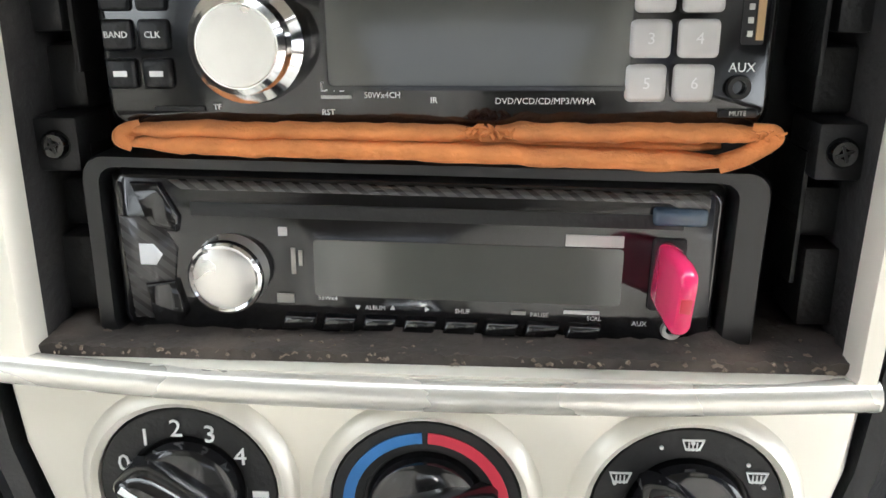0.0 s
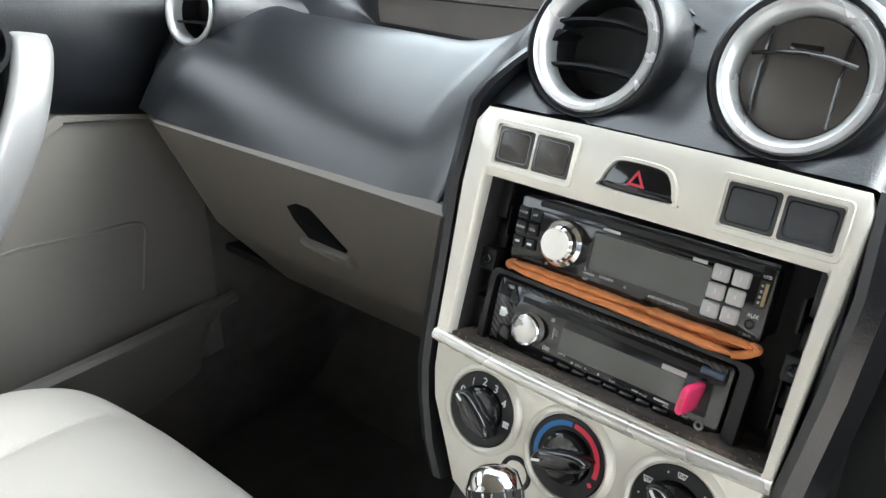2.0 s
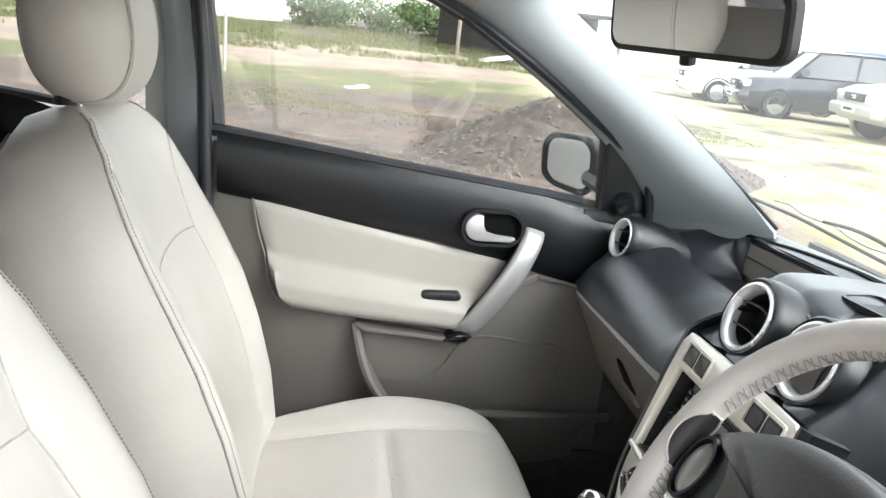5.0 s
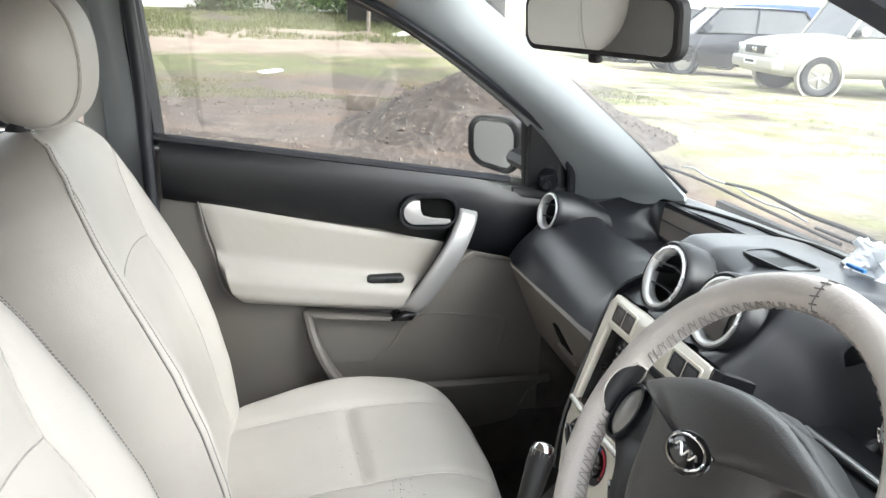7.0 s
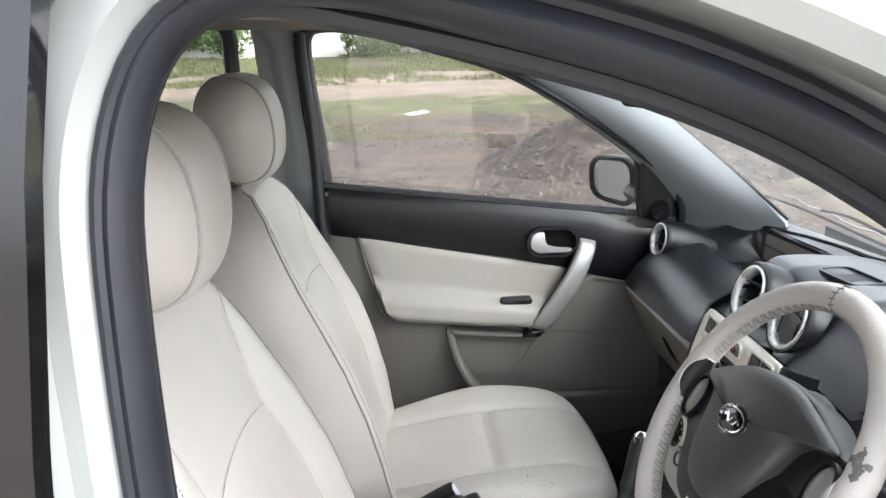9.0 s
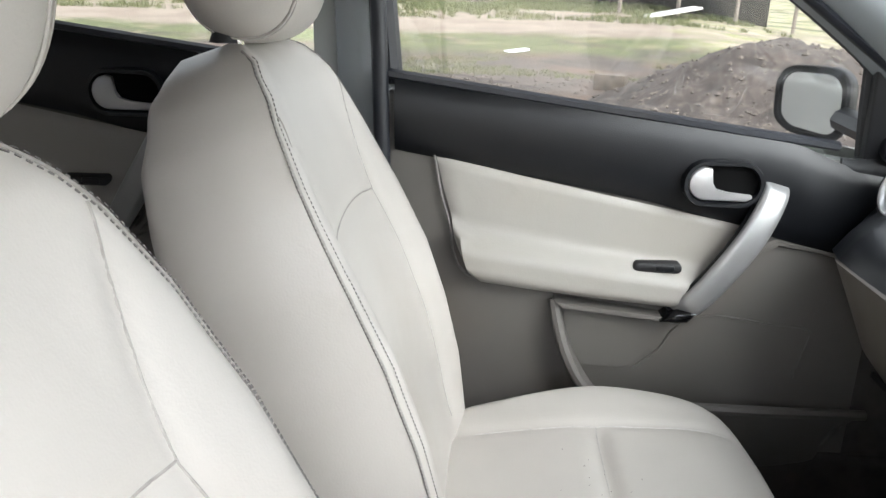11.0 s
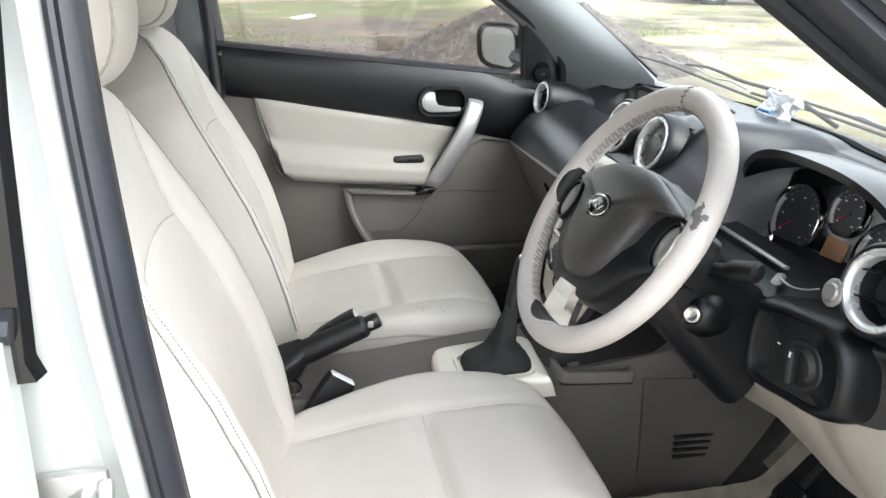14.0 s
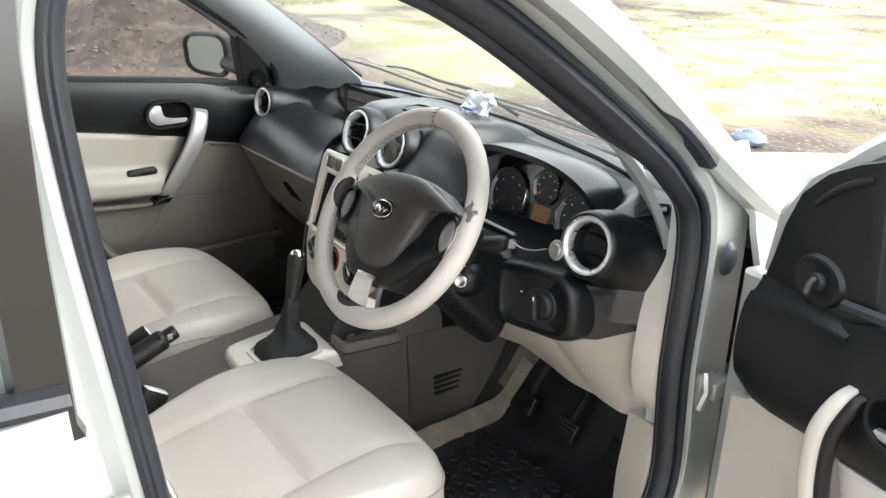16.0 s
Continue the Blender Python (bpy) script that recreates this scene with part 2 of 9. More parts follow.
# ---- mesh tools ----
def V(*a):
    return Vector(a)


def catmull(pts, per=6, closed=False):
    """Smooth polyline through the given points."""
    pts = [Vector(p) for p in pts]
    n = len(pts)
    out = []
    for i in range(n if closed else n - 1):
        if closed:
            p0, p1, p2, p3 = pts[i - 1], pts[i], pts[(i + 1) % n], pts[(i + 2) % n]
        else:
            p0, p1, p2, p3 = pts[max(i - 1, 0)], pts[i], pts[i + 1], pts[min(i + 2, n - 1)]
        for k in range(per):
            t = k / per
            out.append(0.5 * (2 * p1 + (p2 - p0) * t + (2 * p0 - 5 * p1 + 4 * p2 - p3) * t * t
                              + (3 * p1 - p0 - 3 * p2 + p3) * t ** 3))
    if not closed:
        out.append(pts[-1])
    return out


def interp(xs, ys, x):
    return float(np.interp(x, xs, ys))


def sm(a, b, x):
    t = min(1.0, max(0.0, (x - a) / (b - a)))
    return t * t * (3 - 2 * t)


def take(bm, other, m=None):
    """Move the geometry of another bmesh into bm."""
    if m is not None:
        bmesh.ops.transform(other, matrix=m, verts=other.verts)
    me = bpy.data.meshes.new("tmp")
    other.to_mesh(me)
    other.free()
    bm.from_mesh(me)
    bpy.data.meshes.remove(me)


def box(bm, c, s, m=None, bevel=0.0, seg=2):
    b = bmesh.new()
    bmesh.ops.create_cube(b, size=1.0)
    bmesh.ops.scale(b, vec=s, verts=b.verts)
    if bevel > 0:
        bmesh.ops.bevel(b, geom=list(b.edges), offset=min(bevel, 0.49 * min(s)), segments=seg, profile=0.5, affect="EDGES")
    bmesh.ops.translate(b, vec=c, verts=b.verts)
    take(bm, b, m)


def loft(bm, rings, cap=True, loop=True, around=False):
    """Skin a list of point rings."""
    vs = [[bm.verts.new(p) for p in r] for r in rings]
    k = len(rings[0])
    for a in range(len(vs) if around else len(vs) - 1):
        r0, r1 = vs[a], vs[(a + 1) % len(vs)]
        for i in range(k if loop else k - 1):
            j = (i + 1) % k
            bm.faces.new((r0[i], r0[j], r1[j], r1[i]))
    if cap and loop and not around:
        bm.faces.new(list(reversed(vs[0])))
        bm.faces.new(vs[-1])


def tube(bm, pts, r, n=8, closed=False, flat=1.0, up=None, cap=True):
    """Round (or flattened) bar along a polyline; r is a number or one per point."""
    pts = [Vector(p) for p in pts]
    k = len(pts)
    rings = []
    prev = None
    for i, p in enumerate(pts):
        if closed:
            t = (pts[(i + 1) % k] - pts[i - 1]).normalized()
        else:
            t = (pts[min(i + 1, k - 1)] - pts[max(i - 1, 0)]).normalized()
        if up is not None:
            a = Vector(up)
        elif prev is None:
            a = V(0, 0, 1) if abs(t.z) < 0.9 else V(1, 0, 0)
        else:
            a = prev
        a = (a - t * a.dot(t)).normalized()
        prev = a
        b = t.cross(a)
        rr = r[i] if hasattr(r, "__len__") else r
        rings.append([p + a * (rr * flat * math.cos(q)) + b * (rr * math.sin(q))
                      for q in (2 * math.pi * j / n for j in range(n))])
    loft(bm, rings, cap=cap, around=closed)


def rev(bm, prof, m=None, n=36, a0=0.0, a1=2 * math.pi):
    """Turned shape: prof is a list of (radius, height) about local z."""
    b = bmesh.new()
    full = abs(a1 - a0 - 2 * math.pi) < 1e-6
    k = n if full else n + 1
    vs = [[b.verts.new((r * math.cos(a0 + (a1 - a0) * i / n), r * math.sin(a0 + (a1 - a0) * i / n), h)) for r, h in prof]
          for i in range(k)]
    for i in range(n):
        r0, r1 = vs[i], vs[(i + 1) % k]
        for j in range(len(prof) - 1):
            if prof[j][0] < 1e-9 and prof[j + 1][0] < 1e-9:
                continue
            b.faces.new((r0[j], r1[j], r1[j + 1], r0[j + 1]))
    bmesh.ops.remove_doubles(b, verts=b.verts, dist=1e-7)
    take(bm, b, m)


def grid(bm, f, nu, nv, thick=0.0, flip=False):
    """Surface f(u, v), u and v from 0 to 1; with thick it becomes a closed shell of that depth."""
    P = [[Vector(f(i / nu, j / nv)) for j in range(nv + 1)] for i in range(nu + 1)]
    A = [[bm.verts.new(p) for p in row] for row in P]
    s = -1 if flip else 1

    def quad(a, b, c, d):
        bm.faces.new((a, b, c, d) if not flip else (d, c, b, a))
    for i in range(nu):
        for j in range(nv):
            quad(A[i][j], A[i + 1][j], A[i + 1][j + 1], A[i][j + 1])
    if thick:
        B = []
        for i in range(nu + 1):
            row = []
            for j in range(nv + 1):
                du = P[min(i + 1, nu)][j] - P[max(i - 1, 0)][j]
                dv = P[i][min(j + 1, nv)] - P[i][max(j - 1, 0)]
                nn = du.cross(dv)
                nn = nn.normalized() * s if nn.length > 1e-12 else V(0, 0, 1)
                row.append(bm.verts.new(P[i][j] - nn * thick))
            B.append(row)
        for i in range(nu):
            for j in range(nv):
                quad(B[i][j + 1], B[i + 1][j + 1], B[i + 1][j], B[i][j])
        for i in range(nu):
            quad(A[i][0], B[i][0], B[i + 1][0], A[i + 1][0])
            quad(A[i + 1][nv], B[i + 1][nv], B[i][nv], A[i][nv])
        for j in range(nv):
            quad(A[0][j + 1], B[0][j + 1], B[0][j], A[0][j])
            quad(A[nu][j], B[nu][j], B[nu][j + 1], A[nu][j + 1])


def rrect(w, h, r, n=5, cx=0.0, cy=0.0):
    """Rounded rectangle outline, counter-clockwise."""
    out = []
    for sx, sy, a in ((1, 1, 0), (-1, 1, 90), (-1, -1, 180), (1, -1, 270)):
        for k in range(n + 1):
            q = radians(a + 90 * k / n)
            out.append((cx + sx * (w / 2 - r) + r * math.cos(q), cy + sy * (h / 2 - r) + r * math.sin(q)))
    return out


def prism(bm, outline, z0, z1, m=None, bevel=0.0):
    """Outline (x, y) pushed from z0 to z1, with a softened front edge."""
    b = bmesh.new()
    cx = sum(p[0] for p in outline) / len(outline)
    cy = sum(p[1] for p in outline) / len(outline)
    rings = [[V(x, y, z0) for x, y in outline]]
    if bevel > 0:
        w = max(p[0] for p in outline) - min(p[0] for p in outline)
        h = max(p[1] for p in outline) - min(p[1] for p in outline)
        kx, ky = 1 - 2 * bevel / w, 1 - 2 * bevel / h
        rings.append([V(x, y, z1 - bevel) for x, y in outline])
        rings.append([V(cx + (x - cx) * (1 + kx) / 2 * 1.0, cy + (y - cy) * (1 + ky) / 2, z1 - bevel * 0.3) for x, y in outline])
        rings.append([V(cx + (x - cx) * kx, cy + (y - cy) * ky, z1) for x, y in outline])
    else:
        rings.append([V(x, y, z1) for x, y in outline])
    loft(b, rings)
    take(bm, b, m)


def ringplate(bm, outer, inner, z0, z1, m=None, soft=0.0):
    """Frame between two outlines with equal point counts."""
    b = bmesh.new()
    o = [Vector((*p, 0)) for p in outer]
    i = [Vector((*p, 0)) for p in inner]
    up, dn = V(0, 0, z1), V(0, 0, z0)
    rings = [[p + dn for p in o], [p + up - V(0, 0, soft) for p in o], [p.lerp(q, 0.12 if soft else 0.0) + up for p, q in zip(o, i)],
             [q.lerp(p, 0.12 if soft else 0.0) + up for p, q in zip(o, i)], [p + up - V(0, 0, soft) for p in i], [p + dn for p in i]]
    loft(b, rings, cap=False, around=True)
    bmesh.ops.remove_doubles(b, verts=b.verts, dist=1e-6)
    take(bm, b, m)


def mesh(name, bm, material, smooth=40):
    me = bpy.data.meshes.new(name)
    bmesh.ops.recalc_face_normals(bm, faces=bm.faces)
    for f in bm.faces:
        f.smooth = True
    lim = math.cos(radians(smooth))
    for e in bm.edges:
        if len(e.link_faces) == 2 and e.link_faces[0].normal.dot(e.link_faces[1].normal) < lim:
            e.smooth = False
    bm.to_mesh(me)
    bm.free()
    me.materials.append(material)
    return me


def part(name, bm, material, parent, label="", smooth=40):
    ob = new(name, mesh(name, bm, material, smooth))
    ob.parent = parent
    if label:
        tagged(ob, label)
    return ob


def thing(name, label, category, at=(0, 0, 0), group="", kind=""):
    ob = new(name)
    ob.location = at
    return tagged(ob, label, category, group, kind)


def single(name, bm, material, label, category="", group="", kind="", smooth=40):
    return tagged(new(name, mesh(name, bm, material, smooth)), label, category, group, kind)


def lettering(text, size, m, material, parent, name="lettering", depth=0.0002, align="CENTER", squash=1.0):
    """Raised printed text, turned into a mesh part."""
    cu = bpy.data.curves.new("text", "FONT")
    cu.body, cu.size, cu.extrude = text, size, depth
    cu.align_x, cu.align_y = align, "CENTER"
    cu.resolution_u = 2
    tmp = bpy.data.objects.new("text", cu)
    me = bpy.data.meshes.new_from_object(tmp)
    bpy.data.objects.remove(tmp)
    bpy.data.curves.remove(cu)
    me.transform(m @ Matrix.Diagonal((squash, 1, 1, 1)))
    me.materials.append(material)
    ob = new(name, me)
    ob.parent = parent
    return ob


def frame_of(origin, xaxis, yaxis):
    x = Vector(xaxis).normalized()
    y = Vector(yaxis)
    y = (y - x * y.dot(x)).normalized()
    z = x.cross(y)
    m = Matrix((x, y, z)).transposed().to_4x4()
    m.translation = Vector(origin)
    return m


# centre stack plane: u to the right, v up the slope, w out of it
PANEL = frame_of((0, 0.004, 0.665), (1, 0, 0), (0, 0.316, 0.949))


def pm(u, v, w=0.0):
    return PANEL @ Matrix.Translation((u, v, w))


# ---- the yard outside ----
def ground_z(x, y):
    r = math.hypot(x, y)
    z = 0.05 * min(16.0, max(0.0, -x - 12.0)) * sm(9.0, 3.0, y) - 0.022 * min(10.0, max(0.0, y - 4.0)) * sm(60, 25, r)
    z += 0.05 * noise.noise(V(x * 0.35, y * 0.35, 0)) * sm(3, 8, r)
    return z


def ground_material():
    m = bpy.data.materials.new("yard of dirt and grass")
    m.use_nodes = True
    n, l = m.node_tree.nodes, m.node_tree.links
    b = n["Principled BSDF"]
    b.inputs["Roughness"].default_value = 0.95
    geo = n.new("ShaderNodeNewGeometry")

    def nz(scale, detail=6.0):
        k = n.new("ShaderNodeTexNoise")
        k.inputs["Scale"].default_value, k.inputs["Detail"].default_value = scale, detail
        l.new(geo.outputs["Position"], k.inputs["Vector"])
        return k.outputs["Fac"]

    def band(src, lo, hi):
        k = n.new("ShaderNodeMapRange")
        k.inputs[1].default_value, k.inputs[2].default_value = lo, hi
        l.new(src, k.inputs[0])
        return k.outputs[0]

    def mix(f, a, c):
        k = n.new("ShaderNodeMix")
        k.data_type = "RGBA"
        l.new(f, k.inputs[0])
        for sock, val in ((k.inputs[6], a), (k.inputs[7], c)):
            if isinstance(val, tuple):
                sock.default_value = rgb(val)
            else:
                l.new(val, sock)
        return k.outputs[2]

    def math_node(op, a, c):
        k = n.new("ShaderNodeMath")
        k.operation = op
        for sock, val in ((k.inputs[0], a), (k.inputs[1], c)):
            if isinstance(val, (int, float)):
                sock.default_value = val
            else:
                l.new(val, sock)
        return k.outputs[0]
    sep = n.new("ShaderNodeSeparateXYZ")
    l.new(geo.outputs["Position"], sep.inputs[0])
    x, y = sep.outputs[0], sep.outputs[1]
    wob = math_node("MULTIPLY", nz(0.25), 6.0)
    dirt = mix(band(nz(3.0), 0.35, 0.65), (0.050, 0.038, 0.031), (0.100, 0.078, 0.063))
    dirt = mix(band(nz(26.0), 0.56, 0.66), dirt, (0.235, 0.205, 0.180))
    dirt = mix(band(nz(0.6), 0.5, 0.7), dirt, (0.150, 0.098, 0.068))
    pale = mix(band(nz(1.2), 0.4, 0.6), (0.300, 0.245, 0.195), (0.240, 0.190, 0.148))
    grass = mix(band(nz(9.0), 0.35, 0.65), (0.082, 0.094, 0.039), (0.148, 0.156, 0.066))
    grass = mix(band(nz(1.5), 0.55, 0.72), grass, (0.250, 0.211, 0.125))
    # grass lies in strips ahead of the car and along the far side of a track
    xx = math_node("ADD", x, wob)
    near = band(xx, -9.0, -10.2)
    track = math_node("MULTIPLY", band(xx, -11.5, -12.5), band(xx, -17.5, -16.5))
    col = mix(math_node("MULTIPLY", near, band(nz(0.7), 0.32, 0.48)), dirt, grass)
    col = mix(track, col, pale)
    ahead = math_node("MULTIPLY", band(math_node("ADD", y, wob), 6.3, 7.2), band(nz(0.45), 0.38, 0.52))
    dry = mix(band(nz(2.0), 0.4, 0.62), (0.390, 0.335, 0.257), (0.257, 0.265, 0.101))
    col = mix(ahead, col, dry)
    # pale trodden sand along the driver side
    sand = mix(band(nz(1.7), 0.4, 0.6), (0.400, 0.350, 0.285), (0.320, 0.280, 0.225))
    col = mix(band(math_node("ADD", x, math_node("MULTIPLY", nz(1.1), 0.6)), 0.7, 1.4), col, sand)
    l.new(col, b.inputs["Base Color"])
    bp = n.new("ShaderNodeBump")
    bp.inputs["Strength"].default_value, bp.inputs["Distance"].default_value = 0.7, 0.04
    l.new(nz(14.0), bp.inputs["Height"])
    l.new(bp.outputs[0], b.inputs["Normal"])
    return m


bm = bmesh.new()
radii = [0.0] + [0.8 * 1.17 ** k for k in range(40)] + [900.0]
prev = None
for k, r in enumerate(radii):
    if r == 0:
        row = [bm.verts.new((0, 0, 0))]
    else:
        row = [bm.verts.new((r * math.cos(a), r * math.sin(a), ground_z(r * math.cos(a), r * math.sin(a))))
               for a in (2 * math.pi * i / 96 for i in range(96))]
    if prev:
        for i in range(96):
            j = (i + 1) % 96
            if len(prev) == 1:
                bm.faces.new((prev[0], row[i], row[j]))
            else:
                bm.faces.new((prev[i], row[i], row[j], prev[j]))
    prev = row
single("ground", bm, ground_material(), "bare stony yard with patchy grass", "ground", kind="structure")


def at_ground(x, y, dz=0.0):
    return (x, y, ground_z(x, y) + dz)


# heap of dark stony soil
bm = bmesh.new()


def heap_f(u, v):
    a, r = 2 * math.pi * u, 1.75 * v
    x, y = -7.1 + r * math.cos(a) * 1.0, 2.15 + r * math.sin(a) * 1.15
    h = 0.66 * (math.cos(math.pi * min(1, v)) * 0.5 + 0.5) ** 0.9
    h *= 1 + 0.22 * noise.noise(V(x * 1.6, y * 1.6, 0.3))
    h += (0.05 * noise.noise(V(x * 5, y * 5, 1.0)) + 0.03 * noise.noise(V(x * 13, y * 13, 2.0))) * sm(1.0, 0.8, v)
    return (x, y, ground_z(x, y) - 0.03 + h)


grid(bm, heap_f, 90, 40)
bmesh.ops.remove_doubles(bm, verts=bm.verts, dist=1e-4)
M_SOIL = mat("dark stony soil", (0.066, 0.053, 0.045), 0.95, vary=0.40, scale=4, grain=1.0, grain_scale=40, dirt=(0.19, 0.155, 0.125), dirt_scale=14, dirt_amount=0.6)
single("soil_heap", bm, M_SOIL, "heap of dark stony soil in the yard", "heap", smooth=80)

# loose stones, too many to count
rng = random.Random(5)
bm = bmesh.new()
vs, fs = [], []
for k in range(2600):
    near = rng.random() < 0.5
    if near:
        a, r = rng.uniform(0, 2 * math.pi), 1.9 * math.sqrt(rng.random())
        x, y = -7.1 + r * math.cos(a), 2.15 + 1.15 * r * math.sin(a)
        z = heap_f(a / (2 * math.pi), min(1, r / 1.75))[2]
    else:
        x, y = rng.uniform(-9.5, -3.0), rng.uniform(-3.5, 1.8)
        z = ground_z(x, y)
    s_ = rng.uniform(0.010, 0.030) * (1.6 if rng.random() < 0.06 else 1)
    b0 = len(vs)
    for dx, dy, dz in ((1, 0, 0), (0, 1, 0), (-1, 0, 0), (0, -1, 0), (0, 0, 0.8), (0, 0, -0.6)):
        vs.append((x + s_ * dx * rng.uniform(0.6, 1.3), y + s_ * dy * rng.uniform(0.6, 1.3), z + s_ * dz * rng.uniform(0.7, 1.2)))
    for i in range(4):
        fs.append((b0 + i, b0 + (i + 1) % 4, b0 + 4))
        fs.append((b0 + (i + 1) % 4, b0 + i, b0 + 5))
me = bpy.data.meshes.new("loose_stones")
me.from_pydata(vs, [], fs)
M_STONE = mat("grey brown stone", (0.13, 0.108, 0.092), 0.9, vary=0.45, scale=2.2)
me.materials.append(M_STONE)
tagged(new("loose_stones", me), "loose grey brown stones on bare earth", "stones", kind="stuff")


def blade_material():
    m = bpy.data.materials.new("grass blades")
    m.use_nodes = True
    n, l = m.node_tree.nodes, m.node_tree.links
    b = n["Principled BSDF"]
    b.inputs["Roughness"].default_value = 0.7
    g_ = n.new("ShaderNodeNewGeometry")
    cr = n.new("ShaderNodeValToRGB")
    cr.color_ramp.elements[0].color = (0.085, 0.10, 0.040, 1)
    cr.color_ramp.elements[1].color = (0.19, 0.20, 0.085, 1)
    l.new(g_.outputs["Random Per Island"], cr.inputs[0])
    l.new(cr.outputs[0], b.inputs["Base Color"])
    return m


M_GRASS = blade_material()


def grass_patch(name, label, count, pick, h0, h1, seed):
    rg = random.Random(seed)
    vs, fs = [], []
    while len(fs) < count:
        x, y = pick(rg)
        if noise.noise(V(x * 0.5, y * 0.5, 7.0)) + 0.5 * noise.noise(V(x * 2.1, y * 2.1, 3.0)) < -0.12:
            continue
        z = ground_z(x, y) - 0.005
        for k in range(5):
            a = rg.uniform(0, 6.28)
            h = rg.uniform(h0, h1)
            w = h * 0.10
            dx, dy = math.cos(a), math.sin(a)
            ox, oy = rg.uniform(-0.05, 0.05), rg.uniform(-0.05, 0.05)
            lean = rg.uniform(0.1, 0.7) * h
            b0 = len(vs)
            vs += [(x + ox - dy * w, y + oy + dx * w, z), (x + ox + dy * w, y + oy - dx * w, z), (x + ox + dx * lean, y + oy + dy * lean, z + h)]
            fs.append((b0, b0 + 1, b0 + 2))
    me = bpy.data.meshes.new(name)
    me.from_pydata(vs, [], fs)
    me.materials.append(M_GRASS)
    return tagged(new(name, me), label, "grass", kind="stuff")


grass_patch("near_grass", "short green grass beyond the soil heap", 30000, lambda r: (r.uniform(-12.6, -9.4), r.uniform(-3.5, 5.5)), 0.015, 0.045, 11)
grass_patch("far_grass", "rough green grass before the white building", 60000, lambda r: (r.uniform(-26.5, -17.5), r.uniform(-14.0, 6.0)), 0.04, 0.13, 12)
grass_patch("front_grass", "thin yellowing grass ahead of the car", 42000, lambda r: (r.uniform(-11.0, 5.0), r.uniform(5.0, 14.0)), 0.012, 0.035, 13)

# concrete block and scraps
bm = bmesh.new()
blk = Matrix.Translation(at_ground(-8.5, 0.88, 0.085)) @ Matrix.Rotation(radians(68), 4, "Z")
box(bm, (0, 0, 0), (0.34, 0.18, 0.17), blk, 0.012)
single("concrete_block", bm, mat("weathered concrete", (0.15, 0.125, 0.10), 0.9, vary=0.3, scale=12, grain=0.8, grain_scale=120), "weathered brown concrete block on the ground", "block")
for x, y, s_, lab in ((-12.6, 0.0, 0.22, "flat white scrap of board lying in the yard"), (-4.9, 0.15, 0.10, "small pale scrap of paper on the dirt")):
    bm = bmesh.new()
    box(bm, (0, 0, 0), (s_, s_ * 1.6, 0.03), Matrix.Translation(at_ground(x, y, 0.03)) @ Matrix.Rotation(0.4, 4, "Z") @ Matrix.Rotation(0.12, 4, "X"), 0.006)
    single("scrap", bm, M_PAPER, lab, "scrap")

bm = bmesh.new()
grid(bm, lambda u, v: V(*at_ground(-1.32, 3.6, 0.0)) + V(0.11 * math.cos(6.283 * u) * math.sin(3.1 * v + 0.04) + 0.03 * noise.noise(V(math.cos(6.283 * u) * 2, v * 5, math.sin(6.283 * u))),
     0.08 * math.sin(6.283 * u) * math.sin(3.1 * v + 0.04), 0.045 - 0.05 * math.cos(3.14159 * v) + 0.025 * noise.noise(V(math.cos(6.283 * u) * 3, v * 7, 3))), 18, 12)
single("plastic_bag", bm, mat("grey blue plastic film", (0.20, 0.25, 0.32), 0.4, vary=0.2, scale=20), "crumpled grey blue plastic bag on the ground", "bag", smooth=30)

# white building with a raised plinth, and an open shed
bld = thing("white_building", "long low whitewashed building with a raised plinth", "building")
M_WALL = mat("stained whitewash", (0.72, 0.72, 0.68), 0.9, vary=0.10, scale=0.7, grain=0.5, grain_scale=20, dirt=(0.35, 0.32, 0.27), dirt_scale=0.9, dirt_amount=0.5)
gz = ground_z(-27, 0)
bm = bmesh.new()
box(bm, (-30.0, -10.0, gz + 2.6), (5.0, 28.0, 5.2), None, 0.05)
part("wall", bm, M_WALL, bld)
bm = bmesh.new()
box(bm, (-27.2, -4.0, gz + 0.12), (1.8, 15.0, 0.55), None, 0.04)
part("plinth", bm, M_WALL, bld)
bm = bmesh.new()
box(bm, (-27.0, -10.0, gz + 3.6), (2.6, 28.4, 0.14), None, 0.03)
part("canopy", bm, M_WALL, bld)
for k in range(9):
    bm = bmesh.new()
    box(bm, (-26.6, -22.0 + 3.1 * k, gz + 2.0), (0.26, 0.26, 3.2), None, 0.03)
    part("column", bm, M_WALL, bld)
for k in range(5):
    bm = bmesh.new()
    box(bm, (-27.46, -5.5 + 2.4 * k, gz + 1.75), (0.08, 1.1, 1.2), None, 0.01)
    w_ = part("window", bm, mat("dusty panes", (0.20, 0.22, 0.22), 0.3, vary=0.2), bld)
    for q_ in (-0.36, 0, 0.36):
        bm = bmesh.new()
        box(bm, (-27.40, -5.5 + 2.4 * k + q_, gz + 1.75), (0.04, 0.05, 1.2))
        part("glazing_bar", bm, M_WALL, w_)
bm = bmesh.new()
box(bm, (-27.44, -9.9, gz + 0.9), (0.12, 1.5, 2.2), None, 0.01)
dg = part("gate", bm, mat("dark green sheet metal", (0.05, 0.055, 0.04), 0.6, vary=0.2), bld, "dark sheet metal gate")
